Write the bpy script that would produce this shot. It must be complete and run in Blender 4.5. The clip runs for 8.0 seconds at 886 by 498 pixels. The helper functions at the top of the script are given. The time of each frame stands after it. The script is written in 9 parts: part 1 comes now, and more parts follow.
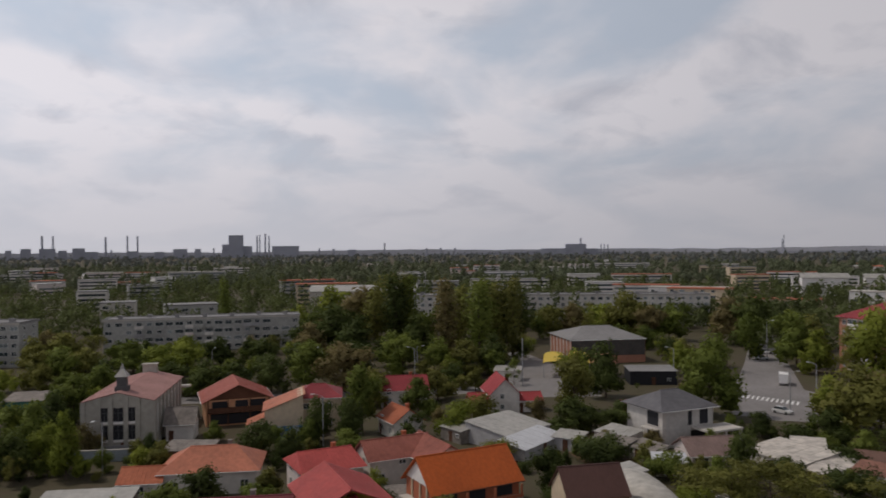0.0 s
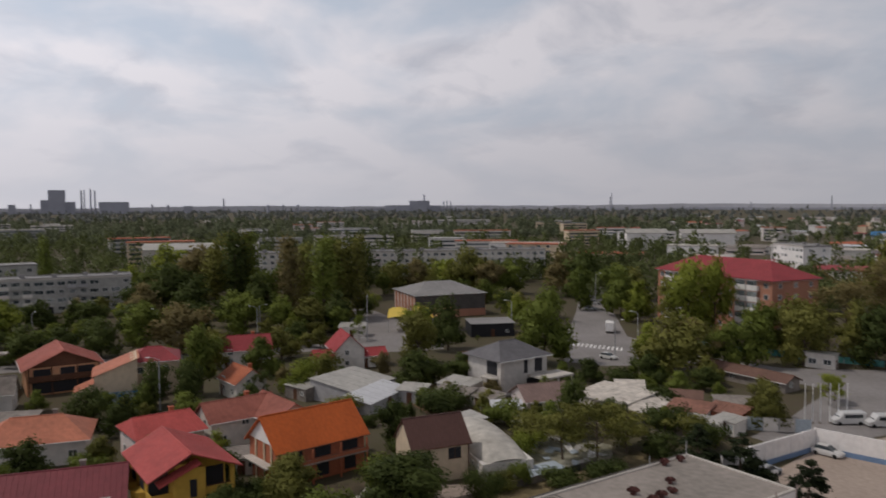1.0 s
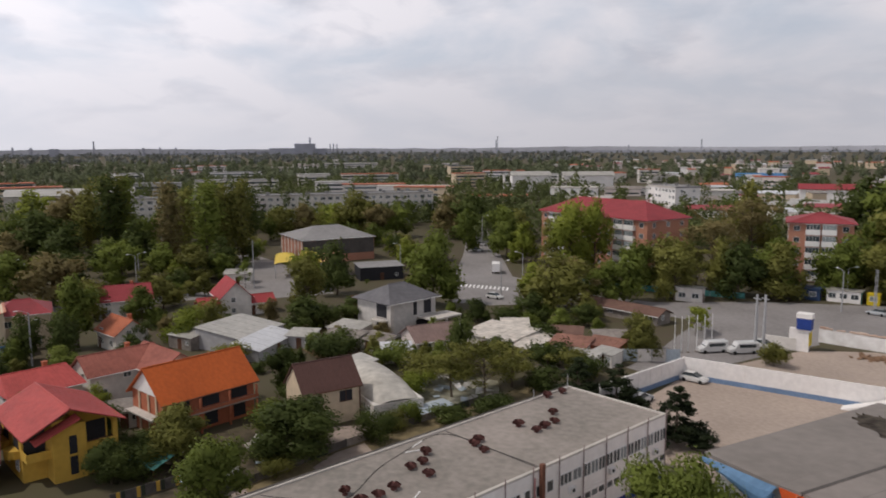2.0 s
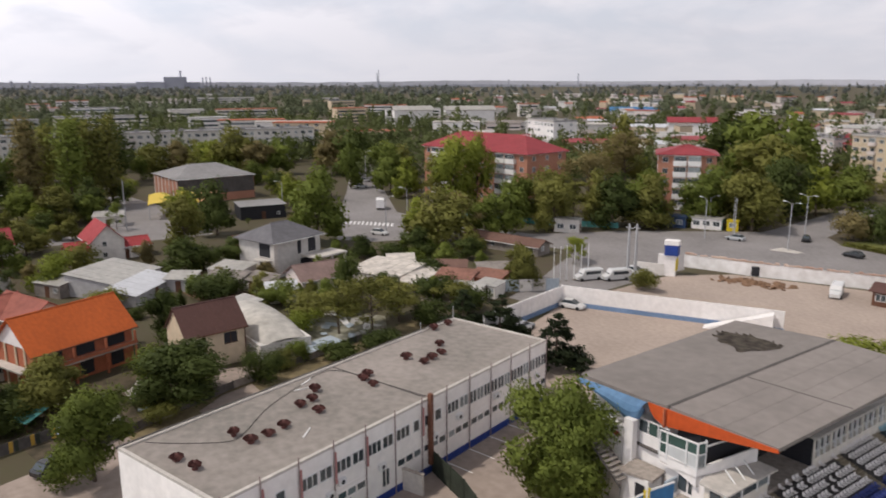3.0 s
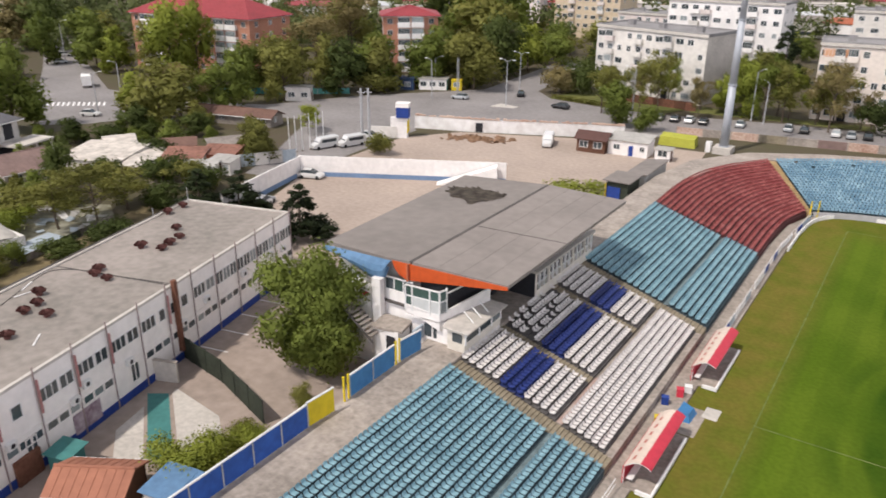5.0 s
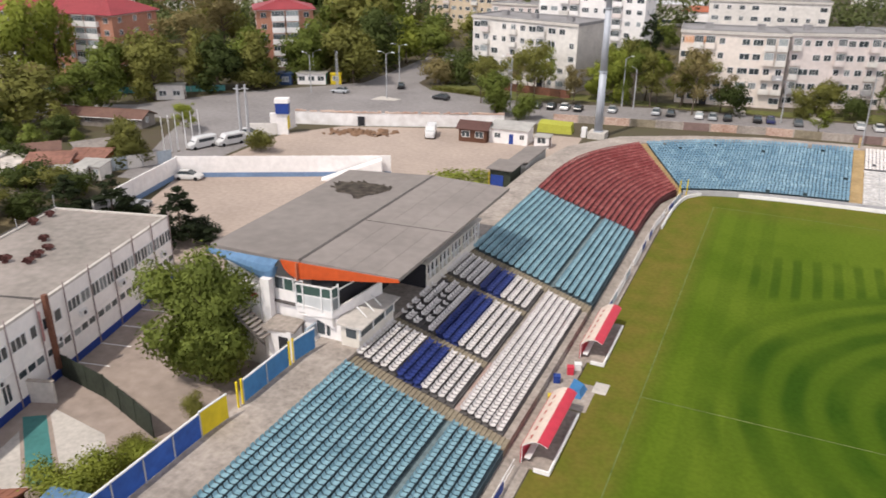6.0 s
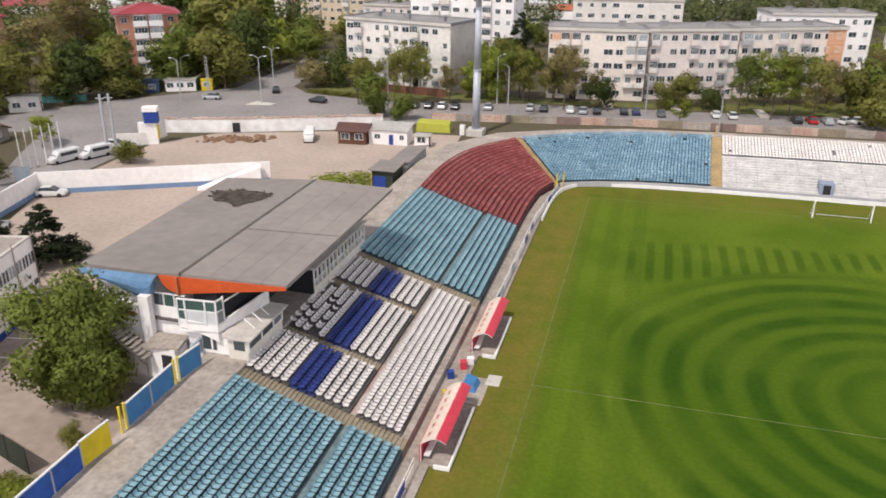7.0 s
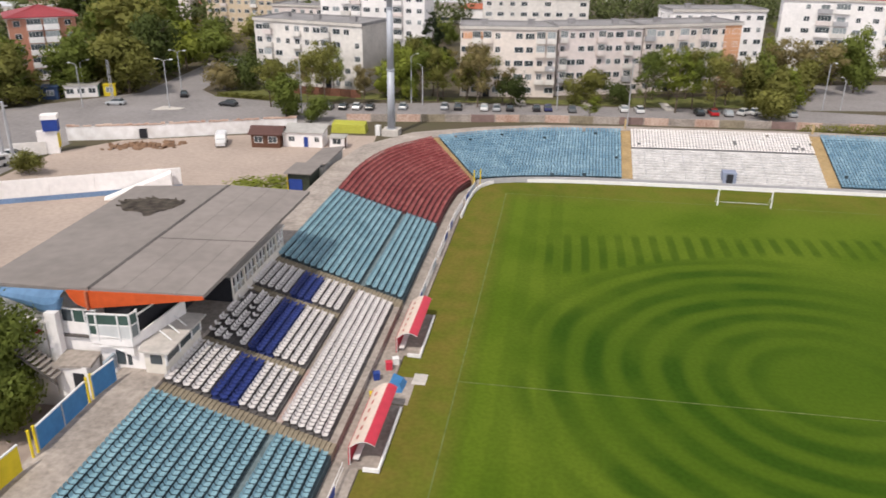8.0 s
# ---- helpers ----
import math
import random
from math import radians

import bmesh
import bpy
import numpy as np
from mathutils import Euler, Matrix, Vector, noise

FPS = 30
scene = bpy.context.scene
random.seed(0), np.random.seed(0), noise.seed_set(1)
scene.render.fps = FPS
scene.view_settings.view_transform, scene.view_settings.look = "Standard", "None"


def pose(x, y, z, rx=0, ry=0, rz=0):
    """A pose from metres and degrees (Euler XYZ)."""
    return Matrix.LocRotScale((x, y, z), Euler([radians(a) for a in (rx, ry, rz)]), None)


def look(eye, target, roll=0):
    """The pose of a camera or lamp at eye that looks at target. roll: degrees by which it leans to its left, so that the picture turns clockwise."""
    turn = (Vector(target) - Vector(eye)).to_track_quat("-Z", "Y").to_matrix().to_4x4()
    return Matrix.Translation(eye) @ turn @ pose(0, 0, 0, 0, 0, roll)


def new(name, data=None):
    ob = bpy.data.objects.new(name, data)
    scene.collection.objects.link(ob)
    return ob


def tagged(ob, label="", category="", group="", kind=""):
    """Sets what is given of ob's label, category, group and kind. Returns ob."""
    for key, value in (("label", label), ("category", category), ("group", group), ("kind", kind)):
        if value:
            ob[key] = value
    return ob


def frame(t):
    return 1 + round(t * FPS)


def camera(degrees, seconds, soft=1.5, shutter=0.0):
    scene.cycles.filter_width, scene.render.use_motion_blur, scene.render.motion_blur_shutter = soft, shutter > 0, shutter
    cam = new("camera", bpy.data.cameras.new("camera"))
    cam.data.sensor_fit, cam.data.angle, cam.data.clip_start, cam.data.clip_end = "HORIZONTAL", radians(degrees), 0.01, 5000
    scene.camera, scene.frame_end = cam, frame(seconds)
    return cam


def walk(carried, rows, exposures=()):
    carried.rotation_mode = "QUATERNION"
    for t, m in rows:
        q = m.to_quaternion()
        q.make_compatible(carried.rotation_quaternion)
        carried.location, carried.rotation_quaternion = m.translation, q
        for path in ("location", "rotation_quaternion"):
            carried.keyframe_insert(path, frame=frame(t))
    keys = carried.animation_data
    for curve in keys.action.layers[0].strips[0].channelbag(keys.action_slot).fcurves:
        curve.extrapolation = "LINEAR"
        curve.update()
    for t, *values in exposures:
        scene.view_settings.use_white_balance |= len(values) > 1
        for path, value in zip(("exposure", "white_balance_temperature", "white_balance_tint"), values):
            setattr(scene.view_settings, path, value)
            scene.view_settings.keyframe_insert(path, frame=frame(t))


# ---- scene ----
# ---- camera: it stands high over the main stand's near end and turns to the right and down ----
cam = camera(60.2, 8.0, soft=1.7, shutter=0.3)
EYE = (7.2, -108.8, 36.0)
# seconds, yaw, pitch, roll in degrees
ROWS = [
    (0, 82.14, -0.06, -0.48),
    (0.2, 80.24, -0.06, -0.46),
    (0.5, 77.00, -0.66, -0.46),
    (0.7, 75.11, -1.27, -0.44),
    (1, 70.54, -3.38, -0.32),
    (1.2, 69.04, -4.15, -0.38),
    (1.5, 66.52, -5.40, -0.43),
    (1.7, 64.65, -6.32, -0.36),
    (2.8, 55.47, -11.30, -0.25),
    (3, 53.44, -12.50, -0.21),
    (3.3, 51.05, -13.90, -0.14),
    (3.5, 49.87, -14.61, -0.10),
    (3.7, 47.83, -15.77, -0.08),
    (4, 45.34, -17.28, -0.07),
    (4.2, 42.64, -18.85, 0.02),
    (4.5, 38.57, -20.87, 0.18),
    (4.7, 36.34, -21.60, 0.25),
    (5.8, 26.03, -22.79, 0.44),
    (6, 24.32, -22.71, 0.49),
    (6.3, 21.80, -22.70, 0.54),
    (6.5, 20.04, -22.72, 0.58),
    (6.7, 17.61, -22.63, 0.55),
    (7, 15.14, -22.57, 0.51),
    (7.2, 13.77, -22.57, 0.51),
    (7.5, 11.98, -22.53, 0.55),
    (7.7, 10.97, -22.52, 0.55),
    (8, 8.71, -22.54, 0.58),
]
walk(cam, [(t, pose(*EYE, 90 + pitch, 0, yaw) @ pose(0, 0, 0, 0, 0, roll)) for t, yaw, pitch, roll in ROWS],
     exposures=[(0.0, -1.26), (1.0, -1.12), (1.5, -0.92), (3.0, -0.37), (3.5, -0.22), (4.0, -0.1), (4.5, 0.03), (6.0, 0.08), (8.0, 0.02)])

# ---- sun and clouded sky ----
SUN_FROM = Vector((-0.22, -0.62, 1.0)).normalized()
sun = new("sun", bpy.data.lights.new("sun", "SUN"))
sun.data.energy, sun.data.angle, sun.data.color = 3.2, radians(2.0), (1.0, 0.925, 0.84)
sun.matrix_world = look(SUN_FROM * 200, (0, 0, 0))
world = bpy.data.worlds.new("world")
scene.world = world
world.use_nodes = True


def sky_nodes(nt):
    """A hazy sky with a broken sheet of cloud, brightest low down and duller overhead."""
    nodes, link = nt.nodes, nt.links.new
    nodes.clear()
    out, bg = nodes.new("ShaderNodeOutputWorld"), nodes.new("ShaderNodeBackground")
    sky = nodes.new("ShaderNodeTexSky")
    sky.sky_type, sky.sun_disc = "NISHITA", False
    sky.sun_elevation = math.asin(SUN_FROM.z)
    sky.sun_rotation = math.atan2(SUN_FROM.x, SUN_FROM.y)
    sky.dust_density, sky.air_density = 4.0, 1.2
    coord, xyz = nodes.new("ShaderNodeTexCoord"), nodes.new("ShaderNodeSeparateXYZ")
    link(coord.outputs["Generated"], xyz.inputs["Vector"])

    def calc(op, a, b):
        n = nodes.new("ShaderNodeMath")
        n.operation = op
        for k, v in enumerate((a, b)):
            if isinstance(v, float):
                n.inputs[k].default_value = v
            else:
                link(v, n.inputs[k])
        return n.outputs["Value"]

    # the cloud sheet lies level, so that it narrows towards the horizon
    lift_z = calc("ADD", calc("MAXIMUM", xyz.outputs["Z"], 0.0), 0.30)
    flat_xy = nodes.new("ShaderNodeCombineXYZ")
    link(calc("DIVIDE", xyz.outputs["X"], lift_z), flat_xy.inputs["X"])
    link(calc("DIVIDE", xyz.outputs["Y"], lift_z), flat_xy.inputs["Y"])
    big, fine = nodes.new("ShaderNodeTexNoise"), nodes.new("ShaderNodeTexNoise")
    for n, scale, detail in ((big, 1.7, 5), (fine, 3.4, 7)):
        n.inputs["Scale"].default_value, n.inputs["Detail"].default_value = scale, detail
        n.inputs["Roughness"].default_value, n.inputs["Distortion"].default_value = 0.52, 0.35
        link(flat_xy.outputs["Vector"], n.inputs["Vector"])
    cover, shade = nodes.new("ShaderNodeValToRGB"), nodes.new("ShaderNodeValToRGB")
    link(big.outputs["Fac"], cover.inputs["Fac"])
    link(fine.outputs["Fac"], shade.inputs["Fac"])
    cover.color_ramp.elements[0].position, cover.color_ramp.elements[0].color = 0.38, (0.05, 0.05, 0.05, 1)
    cover.color_ramp.elements[1].position, cover.color_ramp.elements[1].color = 0.56, (1, 1, 1, 1)
    shade.color_ramp.elements[0].position, shade.color_ramp.elements[0].color = 0.34, (11.4, 11.5, 12.9, 1)
    shade.color_ramp.elements[1].position, shade.color_ramp.elements[1].color = 0.50, (15.6, 15.1, 16.1, 1)
    lift, mix = nodes.new("ShaderNodeMixRGB"), nodes.new("ShaderNodeMixRGB")
    lift.inputs["Fac"].default_value = 0.8
    lift.inputs["Color2"].default_value = (12.4, 13.7, 16.1, 1)
    link(sky.outputs["Color"], lift.inputs["Color1"])
    link(cover.outputs["Color"], mix.inputs["Fac"])
    link(lift.outputs["Color"], mix.inputs["Color1"])
    link(shade.outputs["Color"], mix.inputs["Color2"])
    # an even pale haze just over the horizon
    low = nodes.new("ShaderNodeMapRange")
    low.interpolation_type = "SMOOTHSTEP"
    low.inputs["From Min"].default_value, low.inputs["From Max"].default_value = -0.02, 0.2
    low.inputs["To Min"].default_value, low.inputs["To Max"].default_value = 0.9, 0.0
    link(xyz.outputs["Z"], low.inputs["Value"])
    haze = nodes.new("ShaderNodeMixRGB")
    haze.inputs["Color2"].default_value = (11.0, 10.8, 11.7, 1)
    link(low.outputs["Result"], haze.inputs["Fac"])
    link(mix.outputs["Color"], haze.inputs["Color1"])
    dull = nodes.new("ShaderNodeMapRange")
    dull.inputs["From Min"].default_value, dull.inputs["From Max"].default_value = 0.3, 0.8
    dull.inputs["To Min"].default_value, dull.inputs["To Max"].default_value = 1.0, 0.28
    link(xyz.outputs["Z"], dull.inputs["Value"])
    mul = nodes.new("ShaderNodeMixRGB")
    mul.blend_type = "MULTIPLY"
    mul.inputs["Fac"].default_value = 1.0
    link(haze.outputs["Color"], mul.inputs["Color1"])
    link(dull.outputs["Result"], mul.inputs["Color2"])
    # the hazy sky is brighter round the sun's side and duller away from it
    side = nodes.new("ShaderNodeMapRange")
    side.interpolation_type = "SMOOTHSTEP"
    flat_sun = Vector((SUN_FROM.x, SUN_FROM.y)).normalized()
    side.inputs["From Min"].default_value, side.inputs["From Max"].default_value = -0.6, 1.0
    side.inputs["To Min"].default_value, side.inputs["To Max"].default_value = 0.76, 1.24
    link(calc("ADD", calc("MULTIPLY", xyz.outputs["X"], flat_sun.x), calc("MULTIPLY", xyz.outputs["Y"], flat_sun.y)), side.inputs["Value"])
    glow = nodes.new("ShaderNodeMixRGB")
    glow.blend_type = "MULTIPLY"
    glow.inputs["Fac"].default_value = 1.0
    link(mul.outputs["Color"], glow.inputs["Color1"])
    link(side.outputs["Result"], glow.inputs["Color2"])
    link(glow.outputs["Color"], bg.inputs["Color"])
    bg.inputs["Strength"].default_value = 0.1
    link(bg.outputs["Background"], out.inputs["Surface"])


sky_nodes(world.node_tree)

# ---- materials ----


def material(name, color, rough=0.85, vary=0.18, grain=3.0, stain=0.25, metal=0.0, bump=0.0, spread=0.0, tint=None, spec=0.3, island=0.0):
    """A surface with fine grain, broad stains and, with spread or island, a shade of its own for each object or loose piece."""
    m = bpy.data.materials.new(name)
    m.use_nodes = True
    nodes, link = m.node_tree.nodes, m.node_tree.links.new
    p = nodes["Principled BSDF"]
    p.inputs["Roughness"].default_value, p.inputs["Metallic"].default_value = rough, metal
    p.inputs["Specular IOR Level"].default_value = spec
    geo = nodes.new("ShaderNodeNewGeometry")
    a, b = nodes.new("ShaderNodeTexNoise"), nodes.new("ShaderNodeTexNoise")
    a.inputs["Scale"].default_value, a.inputs["Detail"].default_value = grain, 5
    b.inputs["Scale"].default_value, b.inputs["Detail"].default_value = stain, 3
    link(geo.outputs["Position"], a.inputs["Vector"])
    link(geo.outputs["Position"], b.inputs["Vector"])
    add = nodes.new("ShaderNodeMath")
    add.operation = "ADD"
    link(a.outputs["Fac"], add.inputs[0])
    link(b.outputs["Fac"], add.inputs[1])
    last = add
    if spread:
        info, mul = nodes.new("ShaderNodeObjectInfo"), nodes.new("ShaderNodeMath")
        mul.operation = "MULTIPLY_ADD"
        mul.inputs[1].default_value = spread
        link(info.outputs["Random"], mul.inputs[0])
        link(add.outputs["Value"], mul.inputs[2])
        last = mul
    if island:
        cube, mul = nodes.new("ShaderNodeMath"), nodes.new("ShaderNodeMath")
        cube.operation, mul.operation = "POWER", "MULTIPLY_ADD"
        cube.inputs[1].default_value, mul.inputs[1].default_value = 3.0, island
        link(geo.outputs["Random Per Island"], cube.inputs[0])
        link(cube.outputs["Value"], mul.inputs[0])
        link(last.outputs["Value"], mul.inputs[2])
        last = mul
    ramp = nodes.new("ShaderNodeMapRange")
    ramp.inputs["From Min"].default_value, ramp.inputs["From Max"].default_value = 0.7, 1.3 + spread + 0.6 * island
    link(last.outputs["Value"], ramp.inputs["Value"])
    mix = nodes.new("ShaderNodeMixRGB")
    c = Vector(color)
    other = Vector(tint) if tint else c * (1 + vary)
    mix.inputs["Color1"].default_value = (*(c * (1 - vary)), 1)
    mix.inputs["Color2"].default_value = (*[min(v, 0.95) for v in other], 1)
    link(ramp.outputs["Result"], mix.inputs["Fac"])
    link(mix.outputs["Color"], p.inputs["Base Color"])
    if bump:
        bp = nodes.new("ShaderNodeBump")
        bp.inputs["Strength"].default_value, bp.inputs["Distance"].default_value = bump, 0.1
        link(a.outputs["Fac"], bp.inputs["Height"])
        link(bp.outputs["Normal"], p.inputs["Normal"])
    return m


def leaf_material(name, color, tint, grain=0.5, stain=0.12):
    """Leaves: each clump a shade of its own, each tree another, thin enough to let some light through."""
    m = material(name, color, 0.7, 0.3, grain, stain, spread=0.5, tint=tint, spec=0.2)
    nodes, link = m.node_tree.nodes, m.node_tree.links.new
    p, mix = nodes["Principled BSDF"], next(n for n in nodes if n.type == "MIX_RGB")
    through_leaf, both = nodes.new("ShaderNodeBsdfTranslucent"), nodes.new("ShaderNodeMixShader")
    both.inputs["Fac"].default_value = 0.4
    link(mix.outputs["Color"], through_leaf.inputs["Color"])
    link(p.outputs["BSDF"], both.inputs[1])
    link(through_leaf.outputs["BSDF"], both.inputs[2])
    link(both.outputs["Shader"], nodes["Material Output"].inputs["Surface"])
    return m


M = {}
M["earth"] = material("earth", (0.14, 0.108, 0.072), 0.95, 0.35, 0.35, 0.08, bump=0.4, tint=(0.085, 0.078, 0.04))
M["asphalt"] = material("asphalt", (0.245, 0.226, 0.222), 0.9, 0.18, 1.2, 0.1, bump=0.2)
M["pavement"] = material("pavement", (0.30, 0.28, 0.26), 0.9, 0.2, 2.0, 0.2)
M["sand"] = material("sand", (0.385, 0.31, 0.262), 0.95, 0.16, 1.5, 0.08, bump=0.3)
M["yard"] = material("yard", (0.335, 0.27, 0.232), 0.95, 0.2, 1.0, 0.12, bump=0.2)
M["concrete"] = material("concrete", (0.33, 0.285, 0.25), 0.9, 0.32, 2.5, 0.3, bump=0.2)
M["pale_concrete"] = material("pale_concrete", (0.52, 0.48, 0.44), 0.9, 0.18, 2.5, 0.3)
M["aisle"] = material("aisle", (0.25, 0.21, 0.15), 0.95, 0.25, 2.5, 0.4, bump=0.3)
M["felt"] = material("felt", (0.252, 0.228, 0.202), 0.9, 0.2, 1.2, 0.1, bump=0.2, tint=(0.335, 0.29, 0.262))
M["felt_old"] = material("felt_old", (0.215, 0.19, 0.175), 0.9, 0.13, 0.9, 0.15, bump=0.2)
M["felt_torn"] = material("felt_torn", (0.085, 0.07, 0.06), 0.95, 0.45, 1.6, 0.9, bump=0.5, tint=(0.19, 0.16, 0.13))
M["felt_dark"] = material("felt_dark", (0.09, 0.08, 0.075), 0.9, 0.3, 2.0, 0.4)
M["white_wall"] = material("white_wall", (0.79, 0.755, 0.735), 0.8, 0.1, 1.5, 0.2)
M["office_white"] = material("office_white", (0.86, 0.82, 0.79), 0.8, 0.08, 1.5, 0.25)
M["roof_rust"] = material("roof_rust", (0.24, 0.115, 0.085), 0.85, 0.3, 1.5, 0.4)
M["old_white"] = material("old_white", (0.66, 0.62, 0.58), 0.85, 0.16, 1.0, 0.15)
M["cream"] = material("cream", (0.58, 0.47, 0.34), 0.85, 0.12, 1.2, 0.15)
M["beige"] = material("beige", (0.70, 0.62, 0.56), 0.85, 0.12, 1.2, 0.12)
M["pink_white"] = material("pink_white", (0.66, 0.58, 0.55), 0.85, 0.12, 1.2, 0.12)
M["grey_wall"] = material("grey_wall", (0.38, 0.37, 0.38), 0.85, 0.15, 1.2, 0.12)
M["block_grey"] = material("block_grey", (0.40, 0.39, 0.37), 0.85, 0.2, 0.8, 0.08)
M["brick"] = material("brick", (0.40, 0.13, 0.07), 0.85, 0.18, 2.0, 0.2)
M["peach"] = material("peach", (0.62, 0.33, 0.19), 0.85, 0.12, 1.2, 0.15)
M["yellow_wall"] = material("yellow_wall", (0.55, 0.34, 0.06), 0.85, 0.12, 1.2, 0.2)
M["roof_grey"] = material("roof_grey", (0.25, 0.24, 0.24), 0.85, 0.18, 1.0, 0.15)
M["roof_red"] = material("roof_red", (0.28, 0.042, 0.05), 0.6, 0.18, 1.5, 0.2)
M["roof_coral"] = material("roof_coral", (0.42, 0.075, 0.068), 0.6, 0.18, 1.5, 0.2)
M["roof_orange"] = material("roof_orange", (0.46, 0.10, 0.022), 0.6, 0.15, 2.0, 0.25)
M["roof_terracotta"] = material("roof_terracotta", (0.40, 0.12, 0.06), 0.7, 0.2, 2.0, 0.25)
M["roof_rose"] = material("roof_rose", (0.40, 0.125, 0.095), 0.65, 0.2, 1.5, 0.25)
M["roof_salmon"] = material("roof_salmon", (0.46, 0.165, 0.10), 0.65, 0.2, 1.5, 0.25)
M["roof_maroon"] = material("roof_maroon", (0.20, 0.045, 0.055), 0.6, 0.15, 1.5, 0.25)
M["roof_brown"] = material("roof_brown", (0.10, 0.05, 0.042), 0.55, 0.15, 1.5, 0.25)
M["tin"] = material("tin", (0.42, 0.40, 0.37), 0.5, 0.2, 1.2, 0.25, metal=0.2)
M["tin_bright"] = material("tin_bright", (0.60, 0.60, 0.62), 0.4, 0.12, 1.2, 0.25, metal=0.2)
M["asbestos"] = material("asbestos", (0.24, 0.21, 0.19), 0.95, 0.3, 1.5, 0.4)


def glass_material():
    """Window panes: most of them dark, some paled for sky reflections and curtains."""
    m = material("glass", (0.05, 0.062, 0.07), 0.12, 0.4, 0.5, 0.2, spec=0.7, spread=0.6)
    nodes, link = m.node_tree.nodes, m.node_tree.links.new
    p, base = nodes["Principled BSDF"], next(n for n in nodes if n.type == "MIX_RGB")
    info, ramp, mix = nodes.new("ShaderNodeObjectInfo"), nodes.new("ShaderNodeValToRGB"), nodes.new("ShaderNodeMixRGB")
    ramp.color_ramp.interpolation = "CONSTANT"
    ramp.color_ramp.elements[0].position, ramp.color_ramp.elements[0].color = 0.0, (0, 0, 0, 1)
    ramp.color_ramp.elements[1].position, ramp.color_ramp.elements[1].color = 0.78, (0.5, 0.5, 0.5, 1)
    top = ramp.color_ramp.elements.new(0.92)
    top.color = (0.9, 0.9, 0.9, 1)
    link(info.outputs["Random"], ramp.inputs["Fac"])
    link(ramp.outputs["Color"], mix.inputs["Fac"])
    link(base.outputs["Color"], mix.inputs["Color1"])
    mix.inputs["Color2"].default_value = (0.30, 0.33, 0.34, 1)
    link(mix.outputs["Color"], p.inputs["Base Color"])
    return m


M["glass"] = glass_material()
M["frame_white"] = material("frame_white", (0.74, 0.73, 0.72), 0.5, 0.06, 2.0, 0.3)
M["steel"] = material("steel", (0.42, 0.42, 0.43), 0.5, 0.12, 2.0, 0.3, metal=0.3)
M["pole"] = material("pole", (0.36, 0.36, 0.37), 0.7, 0.12, 2.0, 0.3)
M["rust"] = material("rust", (0.16, 0.07, 0.045), 0.9, 0.3, 3.0, 0.6)
M["wood"] = material("wood", (0.11, 0.05, 0.03), 0.8, 0.25, 3.0, 0.5)
M["seat_blue"] = material("seat_blue", (0.17, 0.32, 0.39), 0.55, 0.2, 4.0, 0.5, spread=0.15, tint=(0.29, 0.46, 0.52))
M["seat_endblue"] = material("seat_endblue", (0.12, 0.25, 0.36), 0.55, 0.25, 4.0, 0.3, tint=(0.28, 0.42, 0.50), island=0.4)
M["seat_navy"] = material("seat_navy", (0.028, 0.045, 0.19), 0.5, 0.2, 4.0, 0.5, spread=0.15)
M["seat_white"] = material("seat_white", (0.66, 0.62, 0.60), 0.5, 0.14, 4.0, 0.5, spread=0.2)
M["seat_red"] = material("seat_red", (0.25, 0.04, 0.042), 0.55, 0.2, 4.0, 0.4, tint=(0.38, 0.12, 0.11), island=0.7)
M["blue_paint"] = material("blue_paint", (0.045, 0.17, 0.36), 0.6, 0.18, 2.0, 0.4)
M["deep_blue"] = material("deep_blue", (0.02, 0.05, 0.24), 0.6, 0.18, 2.0, 0.4)
M["sky_blue"] = material("sky_blue", (0.105, 0.20, 0.335), 0.6, 0.2, 2.0, 0.3)
M["orange_paint"] = material("orange_paint", (0.52, 0.085, 0.02), 0.55, 0.15, 2.0, 0.3)
M["yellow_paint"] = material("yellow_paint", (0.62, 0.47, 0.02), 0.6, 0.12, 2.0, 0.4)
M["green_paint"] = material("green_paint", (0.06, 0.20, 0.19), 0.7, 0.15, 2.0, 0.4)
M["red_paint"] = material("red_paint", (0.50, 0.035, 0.06), 0.5, 0.12, 2.0, 0.4)
M["white_paint"] = material("white_paint", (0.76, 0.74, 0.73), 0.6, 0.1, 2.0, 0.3)
M["line_white"] = material("line_white", (0.075, 0.115, 0.018), 0.9, 0.3, 1.5, 0.5, tint=(0.17, 0.20, 0.06))
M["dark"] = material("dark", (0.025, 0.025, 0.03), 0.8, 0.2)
M["bark"] = material("bark", (0.10, 0.075, 0.055), 0.95, 0.25, 4.0, 0.8)
M["house_grey"] = material("house_grey", (0.50, 0.475, 0.45), 0.85, 0.15, 1.2, 0.15)
M["roof_slate"] = material("roof_slate", (0.135, 0.13, 0.14), 0.75, 0.18, 1.2, 0.2)
M["leaf_mid"] = leaf_material("leaf_mid", (0.118, 0.156, 0.03), (0.238, 0.282, 0.058))
M["leaf_pine"] = leaf_material("leaf_pine", (0.026, 0.038, 0.016), (0.052, 0.07, 0.028))
M["leaf_fresh"] = leaf_material("leaf_fresh", (0.185, 0.235, 0.032), (0.36, 0.395, 0.068))
M["leaf_dark"] = leaf_material("leaf_dark", (0.058, 0.083, 0.021), (0.125, 0.155, 0.04))
M["leaf_olive"] = leaf_material("leaf_olive", (0.158, 0.162, 0.038), (0.305, 0.298, 0.078))
